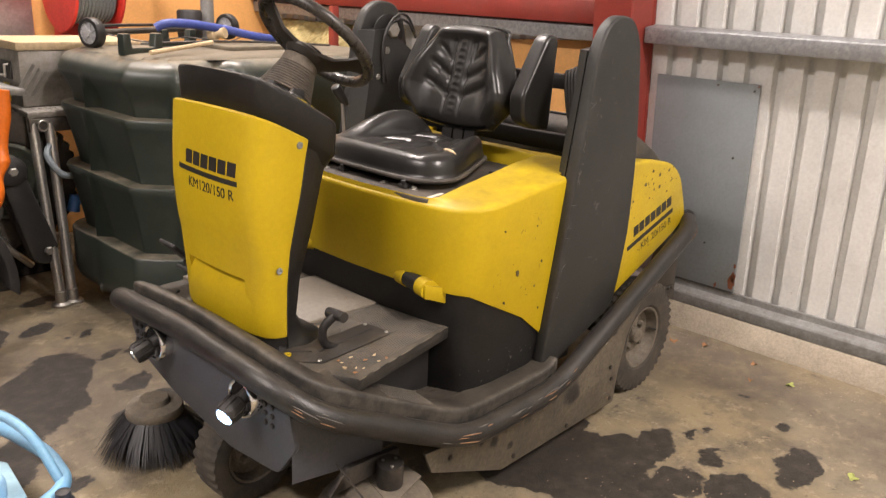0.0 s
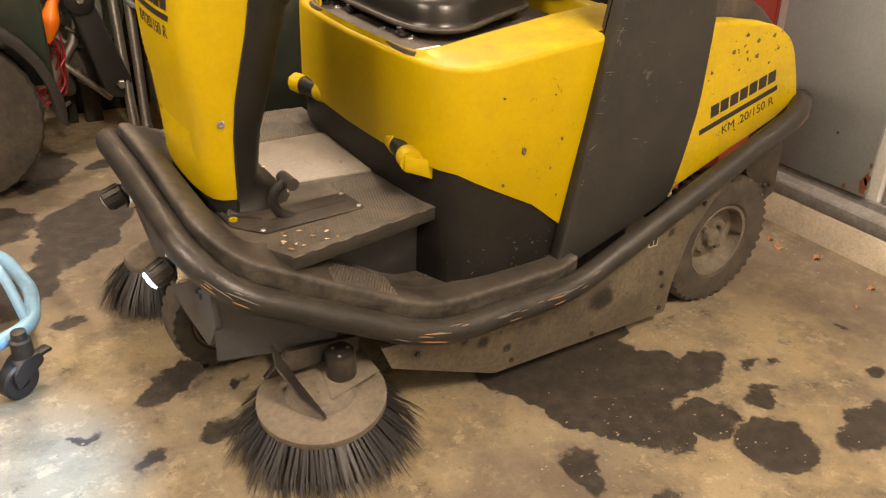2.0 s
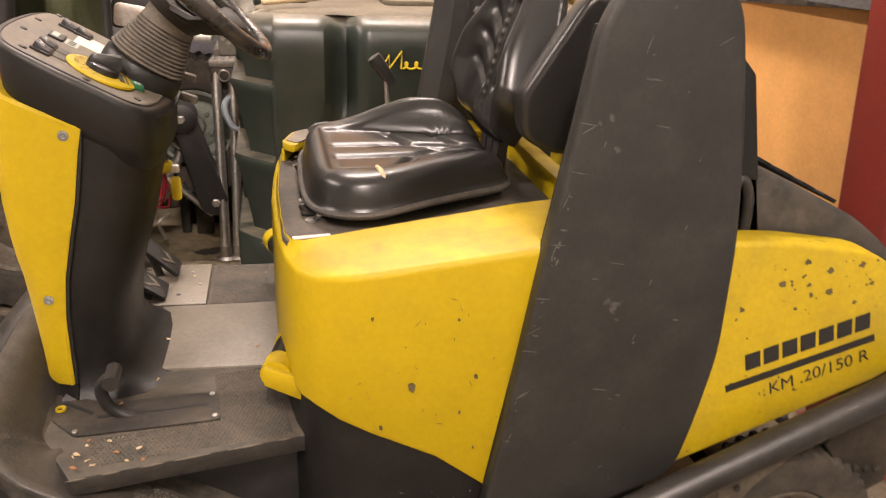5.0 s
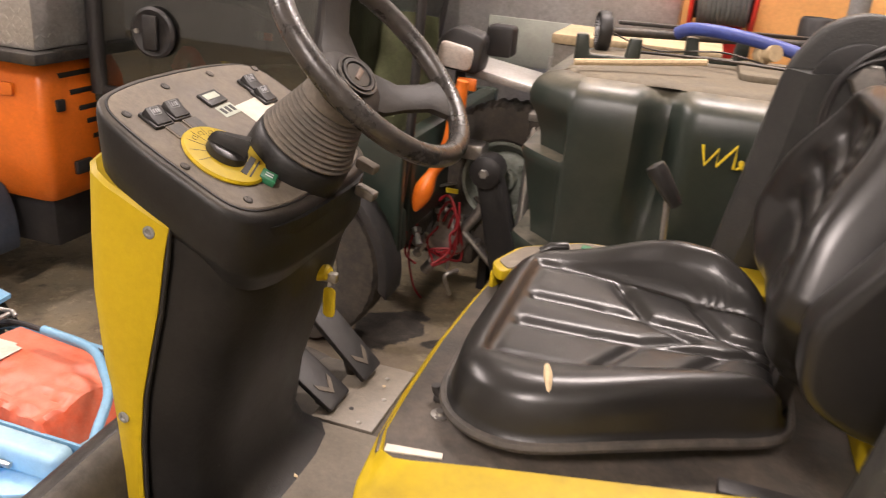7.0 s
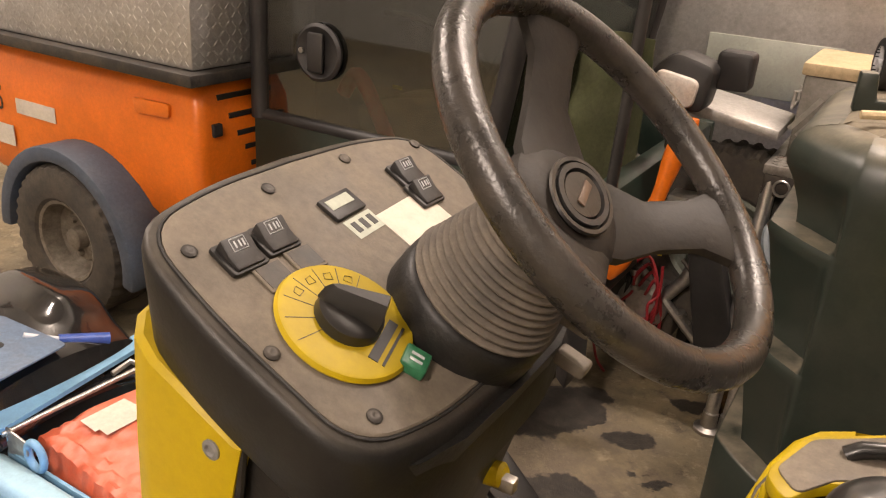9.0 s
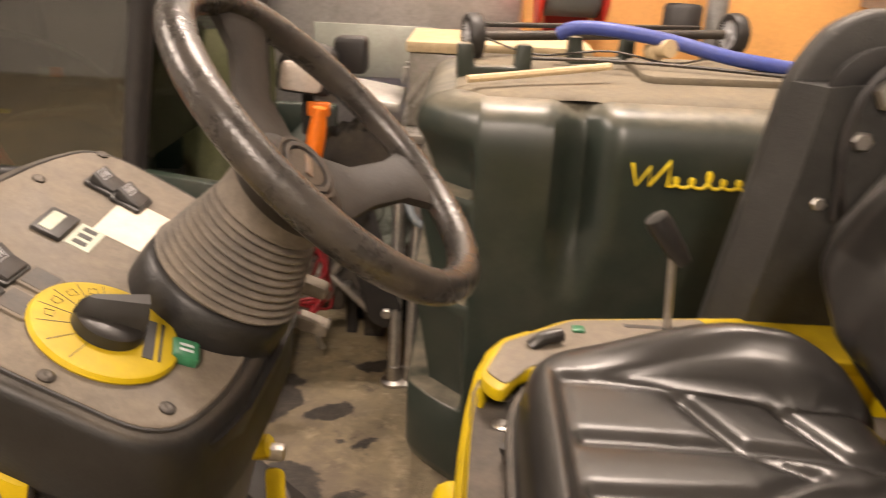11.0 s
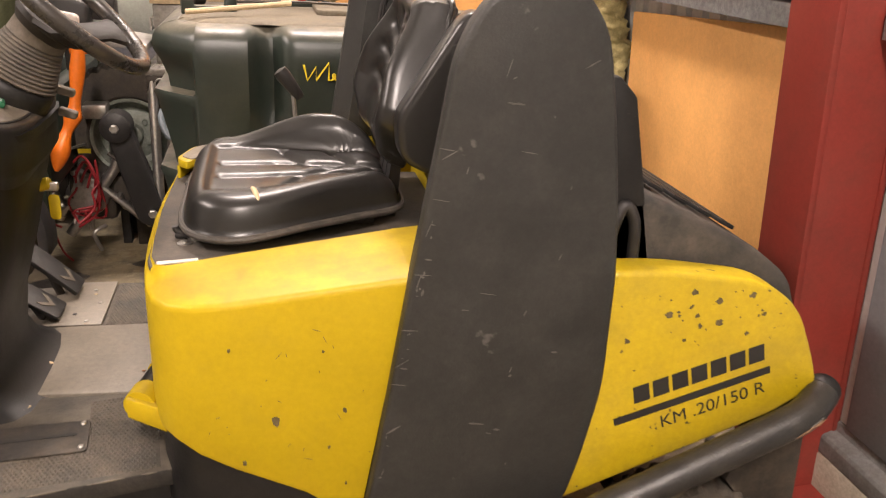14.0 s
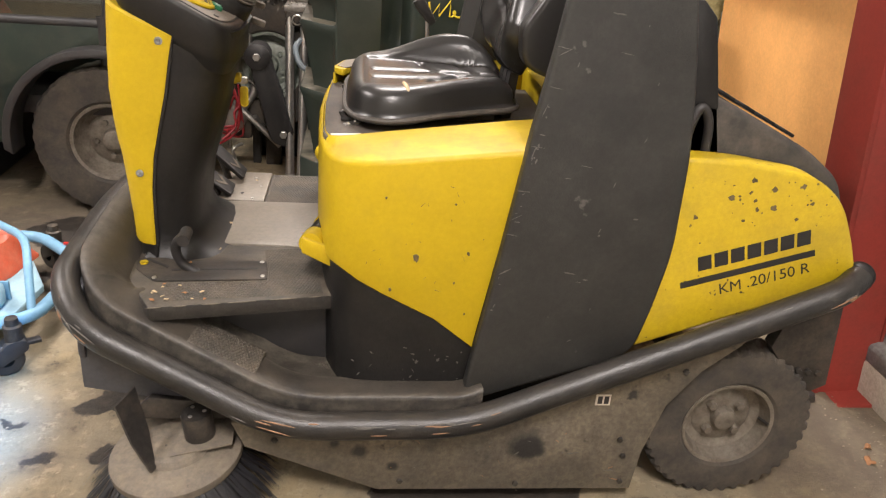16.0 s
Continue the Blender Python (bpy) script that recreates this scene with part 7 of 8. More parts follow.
part("gearbox", box(0.93, 1.09, 1.78, 1.98, 0.42, 0.60, 0.02), DARKSTEEL, pump)
part("gear_cover", lathe([(0, 0), (0.07, 0), (0.07, 0.03), (0.05, 0.05), (0, 0.05)], 20, axis_to((0, -1, 0), (1.0, 1.78, 0.52))), STEEL, pump)
part("strut", tube([(0.93, 1.76, 0.38), (1.10, 1.76, 0.62), (1.15, 1.80, 0.78)], 0.018, 10, smooth=0), STEEL, pump)
part("strut", tube([(0.95, 1.80, 0.62), (1.06, 1.75, 0.55), (1.20, 1.78, 0.40)], 0.012, 8, smooth=0), STEEL, pump)
part("clamp", box(1.02, 1.10, 1.72, 1.80, 0.80, 0.85, 0.01), STEEL, pump)
for k in range(5):
    s = 0.02 * k
    part("red_lead", tube([(0.95 + s, 1.73, 0.62 - s), (1.01 + s * 0.5, 1.70, 0.68 - s), (1.05, 1.69 + s, 0.60 - 2 * s), (1.04 - s, 1.71, 0.48), (0.97 + s, 1.72, 0.42 + s)], 0.0045, 6), REDWIRE, pump)
part("red_lead", tube([(0.90, 1.74, 0.55), (0.88, 1.73, 0.45), (0.90, 1.74, 0.33), (0.93, 1.75, 0.28)], 0.004, 6), REDWIRE, pump)
part("mount", prism([(2.40, 0.38), (2.585, 0.38), (2.585, 0.0), (2.535, 0.0), (2.535, 0.33), (2.40, 0.33)], 0.99, 1.03, "x", 0.004), SHADEBLACK, pump)
part("yellow_tag", box(1.0, 1.04, 1.70, 1.703, 0.69, 0.705, 0.0), SCRIPT, pump)
rnd = random.Random(31)
for k in range(22):
    p = Vector((rnd.uniform(0.90, 1.14), rnd.uniform(1.70, 1.90), rnd.uniform(0.40, 0.76)))
    d = Vector((rnd.uniform(-1, 1), rnd.uniform(-0.6, 0.3), rnd.uniform(-0.8, 0.8)))
    if k % 3 == 0:
        part("fitting", lathe([(0, 0), (0.016, 0), (0.016, 0.018), (0.011, 0.02), (0.011, 0.045), (0.015, 0.047), (0.015, 0.06), (0, 0.06)], 10, axis_to(d, p)), STEEL, pump)
    elif k % 3 == 1:
        part("pipe", tube([p, p + d.normalized() * 0.05, p + Vector((d.x * 0.06, -0.01, -0.09))], 0.007, 8), STEEL if k % 2 else DARKSTEEL, pump)
    else:
        part("plate", box(-0.03, 0.03, -0.004, 0.004, -0.018, 0.018, 0.002, m=axis_to(d, p)), STEEL if k % 2 else GALVDULL, pump)
for k in range(3):
    q = [Vector((0.92 + 0.08 * k, 1.69, 0.66)) + Vector((rnd.uniform(-0.03, 0.03), rnd.uniform(-0.02, 0.02), rnd.uniform(-0.02, 0.03)))]
    for j in range(4):
        q.append(q[-1] + Vector((rnd.uniform(-0.05, 0.06), rnd.uniform(-0.02, 0.02), -rnd.uniform(0.03, 0.08))))
    part("red_lead", tube(q, 0.0042, 6), REDWIRE, pump)
for ob in pump.children:
    if not ob.name.startswith("mount"):
        ob.data.transform(Matrix.Translation((-0.312, 0.151, -0.320)) @ Matrix.Scale(1.22, 4))
standing(solid("orange_hose_handle", tube([(1.008, 1.983, 0.998), (0.993, 1.983, 0.893), (0.972, 1.973, 0.767), (0.956, 1.962, 0.714), (0.924, 1.941, 0.641), (0.893, 1.920, 0.536)], lambda t: 0.020 + 0.018 * math.sin(9 * t) ** 2 * (0.3 + 0.7 * t) - 0.016 * max(0, t - 0.85) / 0.15, 12), ORANGE, "orange plastic hose handle hanging on the pump", "handle"))

# ---- dark green utility vehicle ----
uv = standing(thing("utility_vehicle", "dark green cab vehicle with dusty glass doors", "vehicle", (0.2, 2.4, 0)))
arch = [(0.49 + 0.37 * math.cos(radians(a)), 0.33 + 0.37 * math.sin(radians(a))) for a in range(0, 181, 12)]
side = [(0.88, 0.33)] + arch[:] + [(0.10, 0.30), (-0.34, 0.30), (-0.34, 0.80), (0.50, 0.80), (0.56, 0.84), (0.88, 0.80)]
part("side_panel", prism(side, 1.80, 1.84, "y", 0.008), GREENPAINT, uv)
part("far_panel", prism([(0.88, 0.3), (-0.34, 0.3), (-0.34, 0.8), (0.88, 0.8)], 2.98, 3.02, "y", 0.008), GREENPAINT, uv)
part("sill_panel", prism(rounded([(0.54, 0.40), (0.54, 0.56), (0.87, 0.55), (0.88, 0.40)], 0.02), 1.845, 1.90, "y", 0.008), GREENPAINT, uv)
part("front_sill", box(0.80, 0.88, 1.905, 2.975, 0.45, 0.80, 0.02), GREENPAINT, uv)
part("lower_glass", box(0.56, 0.86, 1.850, 1.855, 0.56, 0.80, 0.0), GLASS, uv, "low dusty door pane")
part("door_edge", tube([(0.555, 1.85, 0.56), (0.86, 1.85, 0.55), (0.88, 1.85, 0.80), (0.90, 1.86, 1.70)], 0.016, 10, smooth=0), SHADEBLACK, uv)
cloth = bmesh.new()
bmesh.ops.create_grid(cloth, x_segments=24, y_segments=24, size=0.5)
for v in cloth.verts:
    a, b = v.co.x, v.co.y
    v.co = Vector((0.64 + 0.34 * a, 2.32 + 0.04 * math.sin(9 * a) + 0.03 * noise.noise(Vector((a * 5, b * 5, 1))), 0.80 + 0.72 * b))
g = bmesh.ops.extrude_face_region(cloth, geom=cloth.faces[:])
bmesh.ops.translate(cloth, verts=[q for q in g["geom"] if isinstance(q, bmesh.types.BMVert)], vec=(0, 0.006, 0))
part("seat_cover", cloth, OLIVE, uv, "dusty olive cover hanging in the cab")
part("cab_floor", box(-0.32, 0.54, 1.845, 2.975, 0.42, 0.50, 0.01), SHADEBLACK, uv)
part("rear_wall", box(-0.34, -0.31, 1.845, 2.975, 0.45, 1.72, 0.008), SHADEBLACK, uv)
part("roof", box(-0.36, 0.72, 1.79, 3.03, 1.70, 1.76, 0.02), GREENPAINT, uv)
mg = [(0.49 + r * math.cos(radians(a)), 0.33 + r * math.sin(radians(a))) for r, rng in ((0.40, range(-8, 189, 8)),) for a in rng]
mg_in = [(0.49 + 0.365 * math.cos(radians(a)), 0.33 + 0.365 * math.sin(radians(a))) for a in range(188, -9, -8)]
part("mudguard", prism(mg + mg_in, 1.70, 1.84, "y", 0.006), SHADEBLACK, uv, "black rubber mudguard")
for x0, z0, x1, z1 in ((-0.325, 0.80, -0.325, 1.72), (0.53, 0.82, 0.66, 1.72), (0.51, 0.5, 0.51, 0.84)):
    for y in (1.82, 3.0):
        part("cab_post", tube([(x0, y, z0), (x1, y, z1)], 0.032, 10, smooth=0), SHADEBLACK, uv)
for y in (1.82, 3.0):
    part("door_rail", tube([(-0.32, y, 0.81), (0.52, y, 0.81)], 0.022, 10, smooth=0), SHADEBLACK, uv)
dg = part("door_glass", box(-0.30, 0.56, 1.816, 1.822, 0.82, 1.70, 0.0), GLASS, uv, "dusty door glass")
part("door_glass", box(-0.30, 0.56, 2.998, 3.004, 0.82, 1.70, 0.0), GLASS, uv)
part("door_handle", lathe([(0.05, 0.0), (0.085, 0.004), (0.088, 0.016), (0.078, 0.022), (0.06, 0.014), (0.05, 0.010), (0, 0.010)], 32, axis_to((0, -1, 0), (-0.07, 1.815, 1.045))), SHADEBLACK, uv, "round black door handle")
part("handle_grip", box(-0.105, -0.045, 1.785, 1.80, 0.985, 1.105, 0.008), SHADEBLACK, uv)
part("handle_lock", lathe([(0.009, 0), (0.009, 0.006), (0, 0.006)], 12, axis_to((0, -1, 0), (-0.135, 1.80, 1.045))), STEEL, uv)
part("windscreen", loft([[(0.55, 1.86, 0.86), (0.556, 1.86, 0.86), (0.556, 2.96, 0.86), (0.55, 2.96, 0.86)], [(0.67, 1.86, 1.70), (0.676, 1.86, 1.70), (0.676, 2.96, 1.70), (0.67, 2.96, 1.70)]]), GLASS, uv)
part("cab_seat", prism(rounded([(-0.25, 0.52), (0.15, 0.52), (0.15, 0.68), (-0.08, 0.70), (-0.16, 1.25), (-0.27, 1.25)], 0.04), 2.0, 2.45, "y", 0.03), INK, uv)
part("red_lever", tube([(-0.085, 1.95, 0.90), (-0.04, 1.95, 0.965), (0.005, 1.95, 0.93), (0.06, 1.95, 0.84), (0.11, 1.96, 0.74)], 0.026, 10), REDPLASTIC, uv)
part("cab_wheel", tube([Vector((0.38 + 0.05 * math.cos(a), 2.25 + 0.17 * math.sin(a), 1.02 + 0.14 * math.cos(a))) for a in (2 * math.pi * k / 24 for k in range(24))], 0.014, 8, closed=True, smooth=0), INK, uv)
part("roll_hoop", tube([(-0.30, 2.25, 1.06), (-0.25, 2.25, 1.105), (-0.10, 2.25, 1.13), (0.06, 2.25, 1.11), (0.20, 2.25, 1.06), (0.34, 2.25, 0.96)], 0.011, 8), GALVDULL, uv)
part("inner_cowl", prism(rounded([(-0.20, 0.55), (0.42, 0.55), (0.42, 0.86), (0.25, 0.93), (0.02, 0.89), (-0.20, 0.80)], 0.03), 2.05, 2.24, "y", 0.015), GREENPAINT, uv, "dark green inner cowl")
part("inner_label", box(0.07, 0.15, 2.236, 2.239, 1.00, 1.03, 0.0), PAPER, uv)
part("inner_label", box(0.112, 0.15, 2.232, 2.2355, 1.00, 1.03, 0.0), ORANGE, uv)
part("yellow_tag", box(0.05, 0.085, 2.03, 2.034, 0.925, 0.937, 0.0), SCRIPT, uv)
hl = part("front_lamp", prism(rounded([(0.83, 1.0), (1.0, 0.985), (1.02, 1.12), (0.90, 1.15), (0.84, 1.10)], 0.03), 2.18, 2.30, "y", 0.015), SHADEBLACK, uv, "black lamp unit with a ribbed clear lens")
part("lamp_lens", prism(rounded([(0.845, 1.01), (0.975, 0.998), (0.985, 1.08), (0.86, 1.10)], 0.025), 2.155, 2.185, "y", 0.012), LENS, hl)
part("lamp_arm", tube([(0.92, 2.24, 0.86), (0.92, 2.24, 1.0)], 0.02, 8, smooth=0), SHADEBLACK, hl)
part("work_lamp", prism(rounded([(1.0, 1.05), (1.10, 1.05), (1.10, 1.16), (1.0, 1.16)], 0.02), 2.25, 2.33, "y", 0.01), SHADEBLACK, hl)
part("amber_lamp", box(0.93, 1.0, 2.17, 2.19, 0.93, 0.975, 0.006), ORANGE, hl)
wheel(uv, 0.50, 1.86, 0.325, 0.328, 0.20, -1, "wheel", 40, 0.50, TYRE, RIM, "worn dark tyre on a rusty grey rim", 5, 0.010)
wheel(uv, 0.50, 2.92, 0.325, 0.328, 0.20, 1, "wheel", 40, 0.50, TYRE, RIM, "worn dark tyre on a rusty grey rim", 5, 0.010)
part("rear_axle_skid", box(-0.3, -0.15, 1.9, 2.9, 0.0, 0.42, 0.02), SHADEBLACK, uv)

# trailer wheel and bright guard behind the pump
PALERIM = material("pale_green_rim", (0.27, 0.30, 0.26), 0.5, metal=0.2, dirt=(0.12, 0.10, 0.075), dirt_amount=0.4, bump=0.3, scale=14)
wheel(deck, 1.10, 2.42, 0.56, 0.31, 0.18, -1, "wheel", 40, 0.52, TYRE, PALERIM, "dark lugged tyre on a pale green rim", 5)
part("wheel_guard", prism([(0.90, 1.0), (1.20, 0.955), (1.20, 0.925), (0.90, 0.965)], 2.30, 2.60, "y", 0.004), ALU, deck, "bright aluminium guard")
part("stand_leg", box(1.06, 1.14, 2.515, 2.56, 0.0, 0.58, 0.006), DARKSTEEL, deck)

# bright metal body behind
alb = standing(thing("van_body", "dusty aluminium vehicle body with a window", "vehicle", (0.4, 3.5, 0)))
part("side_sheet", box(-1.2, 1.62, 3.22, 3.9, 0.45, 2.6, 0.03), ALU, alb)
part("window", box(0.75, 1.25, 3.212, 3.219, 0.88, 1.10, 0.002), VANGLASS, alb, "pale dusty window")
part("side_trim", box(-1.2, 1.6, 3.205, 3.219, 1.30, 1.33, 0.003), STEEL, alb)
part("sill", box(-1.2, 1.6, 3.25, 3.85, 0.0, 0.44, 0.02), SHADEBLACK, alb)

# ---- hose reel, pipe, red bracket on the end wall ----
reel = thing("hose_reel", "red wall hose reel wound with grey hose", "hose reel", (1.79, 3.05, 1.30))
standing(reel)
for x in (1.665, 1.905):
    own = lathe([(0.05, -0.01), (0.215, -0.008), (0.222, 0.0), (0.215, 0.008), (0.05, 0.01)], 40, axis_to((1, 0, 0), (x, 3.0, 1.36)), closed=True)
    part("flange", own, REDPLASTIC, reel)
own = tube([Vector((1.685 + 0.2 * j / 308, 3.0 + 0.165 * math.cos(2 * math.pi * j / 28), 1.36 + 0.165 * math.sin(2 * math.pi * j / 28))) for j in range(309)], 0.010, 6, smooth=0)
part("wound_hose", own, HOSE, reel)
part("drum", lathe([(0.155, -0.11), (0.155, 0.11)], 28, axis_to((1, 0, 0), (1.785, 3.0, 1.36))), SHADEBLACK, reel)
part("bracket", box(1.70, 1.88, 3.1, 3.2, 1.0, 1.45, 0.01), REDPLASTIC, reel)
pipe = standing(thing("vent_pipe", "grey vent pipe with a black collar beside the wall", "pipe", (2.2, 2.5, 0)))
part("pipe", tube([(2.215, 2.52, 0.0), (2.215, 2.52, 2.9)], 0.034, 16, smooth=0), GALVDULL, pipe)
part("collar", lathe([(0.0, 0), (0.058, 0), (0.062, 0.02), (0.062, 0.13), (0.055, 0.14), (0.05, 0.13), (0.0, 0.12)], 24, Matrix.Translation((2.10, 2.50, 1.145))), SHADEBLACK, pipe)
br = standing(thing("red_bracket", "red painted steel bracket below the beam", "bracket", (2.9, 2.3, 0)))
part("plate", box(2.858, 2.90, 2.28, 2.294, 0.0, 1.33, 0.002), REDSTEEL, br)
part("plate", box(2.892, 2.90, 2.295, 2.36, 0.0, 1.33, 0.002), REDSTEEL, br)

# mineral wool stuffed against the wall
own = bmesh.new()
bmesh.ops.create_grid(own, x_segments=150, y_segments=130, size=0.5)
for v in own.verts:
    y, z = v.co.x, v.co.y
    p = Vector((y * 3, z * 3, 0.7))
    d = 0.05 * noise.noise(p) + 0.045 * noise.noise(p * 2.7) + 0.028 * abs(noise.noise(p * 6)) + 0.020 * noise.noise(p * 14) + 0.010 * noise.noise(p * 30)
    edge_ = max(abs(y), abs(z)) * 2
    fall = 0.12 * ease(0.75, 1.0, edge_)
    v.co = Vector((WX - 0.16 + fall - d, 2.54 + y * 1.15 + 0.03 * noise.noise(Vector((z * 8, 0, 3))), 0.45 + z * 1.0))
g = bmesh.ops.extrude_face_region(own, geom=own.faces[:])
bmesh.ops.translate(own, verts=[q for q in g["geom"] if isinstance(q, bmesh.types.BMVert)], vec=(0.03, 0, 0))
tagged(solid("mineral_wool", own, WOOL, "torn yellow mineral wool stuffed against the wall", "insulation", angle=80), kind="structure")

# ---- orange mower with a checker plate box ----
mw = standing(thing("ride_on_mower", "orange ride-on mower carrying a checker plate box", "mower", (-0.9, 1.95, 0)))


def mower_ring(z, inset):
    plan = rounded([(-1.65, 1.60), (-0.385, 1.60), (-0.385, 2.29), (-1.65, 2.29)], [0.03, 0.045, 0.045, 0.03], 8)
    c = Vector((-1.02, 1.945))
    return [(x - inset * (1 if x > c.x else -1), y - inset * (1 if y > c.y else -1), z) for x, y in plan]


shell = part("side_panel", loft([mower_ring(0.40, 0.05), mower_ring(0.46, 0.012), mower_ring(0.56, 0.0), mower_ring(0.72, -0.008), mower_ring(0.84, 0.0), mower_ring(0.905, 0.022), mower_ring(0.925, 0.05)]), ORANGE, mw, "orange body shell with vent slots", angle=40)
part("body", box(-1.62, -0.46, 1.68, 2.24, 0.20, 0.41, 0.02), SHADEBLACK, mw)
for y0, y1, z, x in ((1.692, 1.99, 0.868, -0.3935), (1.729, 2.02, 0.806, -0.3812), (1.762, 2.04, 0.743, -0.3782), (1.796, 2.05, 0.690, -0.3790), (1.825, 2.06, 0.627, -0.3826)):
    part("slot", box(x - 0.010, x + 0.002, y0, y1, z - 0.009, z + 0.009, 0.001), INK, shell)
part("latch", box(-0.388, -0.369, 1.652, 1.690, 0.748, 0.79, 0.004), SHADEBLACK, mw)
part("latch", box(-0.388, -0.368, 1.72, 1.80, 0.50, 0.55, 0.004), SHADEBLACK, mw)
part("grip_recess", prism(rounded([(-0.66, 0.79), (-0.50, 0.80), (-0.50, 0.845), (-0.67, 0.84)], 0.012), 1.586, 1.600, "y", 0.003), ORANGE, mw)
part("white_sticker", box(-1.33, -1.10, 1.5895, 1.592, 0.668, 0.724, 0.0), PAPER, mw)
part("yellow_sticker", box(-1.50, -1.37, 1.5905, 1.593, 0.53, 0.61, 0.0), PAPER, mw)
MT = Matrix.Translation((-1.53, 1.5915, 0.68)) @ Matrix(((1, 0, 0, 0), (0, 0, -1, 0), (0, 1, 0, 0), (0, 0, 0, 1)))
part("model_lettering", text_mesh("PRO", 0.04, MT @ Matrix.Translation((0.04, 0.055, 0)), 0.0005), INK, mw)
part("model_lettering", text_mesh("80", 0.075, MT @ Matrix.Translation((0.04, -0.015, 0)), 0.0005, 0.001), INK, mw)
fo = [(-0.95 + 0.365 * math.cos(radians(a)), 0.27 + 0.365 * math.sin(radians(a))) for a in range(-12, 181, 8)] + [(-0.95 + 0.31 * math.cos(radians(a)), 0.27 + 0.31 * math.sin(radians(a))) for a in range(180, -13, -8)]
part("fender", prism(fo, 1.46, 1.63, "y", 0.010), FENDER, mw, "dark blue rubber fender")
wheel(mw, -0.95, 1.56, 0.288, 0.285, 0.20, -1, "wheel", 36, 0.52, TYRE, RIM, "dark lugged tyre on a dull rim", 5, 0.016)
part("box_base", box(-1.70, -0.34, 1.54, 2.34, 0.926, 0.965, 0.006), DARKSTEEL, mw, "dark frame under the box")
bx = part("checker_box", box(-1.66, -0.38, 1.585, 2.30, 0.966, 1.45, 0.01), ALU, mw, "grey checker plate box")
tread = bmesh.new()
for i in range(46):
    for j in range(16):
        x, z = -1.64 + 0.0275 * i, 0.985 + 0.0275 * j
        box(-0.010, 0.010, -0.0012, 0.0, -0.0028, 0.0028, 0, tread, Matrix.Translation((x, 1.5848, z)) @ pose(0, 0, 0, 0, 45 if (i + j) % 2 else -45, 0))
for i in range(25):
    for j in range(16):
        y, z = 1.60 + 0.0275 * i, 0.985 + 0.0275 * j
        box(0.0, 0.0012, -0.010, 0.010, -0.0028, 0.0028, 0, tread, Matrix.Translation((-0.3798, y, z)) @ pose(0, 0, 0, 45 if (i + j) % 2 else -45, 0, 0))
t_ = part("tread_pattern", tread, ALU, bx)
t_["kind"] = "stuff"

# ---- light blue trolley with a red housing, lit by the headlamp ----
tr = standing(thing("machine_trolley", "light blue steel trolley on black castors", "trolley", (0.2, 0.85, 0)))
part("frame", tube(bend([(-0.35, 0.52, 0.14), (0.40, 0.50, 0.15), (0.585, 0.60, 0.15), (0.605, 0.78, 0.15), (0.56, 1.02, 0.15), (0.40, 1.18, 0.15), (-0.35, 1.22, 0.14)], 0.06), 0.020, 12, smooth=0), BLUE, tr)
part("cross_tube", tube([(0.28, 0.51, 0.15), (0.30, 1.19, 0.15)], 0.018, 10, smooth=0), BLUE, tr)
part("push_bar", tube(bend([(0.57, 0.62, 0.16), (0.545, 0.70, 0.27), (0.50, 0.82, 0.31), (0.30, 1.0, 0.30), (0.1, 1.02, 0.30)], 0.08), 0.013, 10, smooth=0), BLUE, tr)
part("tray", prism([(-0.32, 0.55), (0.28, 0.54), (0.50, 0.66), (0.52, 0.85), (0.36, 1.15), (-0.32, 1.18)], 0.10, 0.125, "z", 0.004), BLUEPALE, tr, "pale blue sheet tray")
part("side_beam", box(-0.16, 0.46, 0.655, 0.730, 0.126, 0.205, 0.022, segs=4), BLUEPALE, tr, "pale blue pressed side beam")
part("side_lip", box(-0.16, 0.46, 0.742, 0.752, 0.126, 0.190, 0.003), BLUE, tr)
part("lug_ring", tube([Vector((-0.03 + 0.030 * math.cos(t), 0.738, 0.232 + 0.036 * math.sin(t))) for t in (2 * math.pi * k / 24 for k in range(24))], 0.010, 10, closed=True, smooth=0), BLUE, tr, "light blue lifting eye")
part("lug_strap", prism([(-0.13, 0.20), (-0.05, 0.225), (-0.05, 0.265), (-0.13, 0.275)], 0.730, 0.736, "y", 0.002), STEEL, tr)
part("link_rod", tube([(-0.16, 0.640, 0.165), (0.10, 0.636, 0.172), (0.34, 0.640, 0.165)], 0.008, 8), STEEL, tr)
for x in (0.02, 0.30):
    part("bolt", bolt((x, 0.654, 0.150), (0, -1, 0), 0.010, 0.008), DARKSTEEL, tr)
part("red_mark", box(0.515, 0.56, 1.075, 1.08, 0.168, 0.178, 0.001), REDPLASTIC, tr)
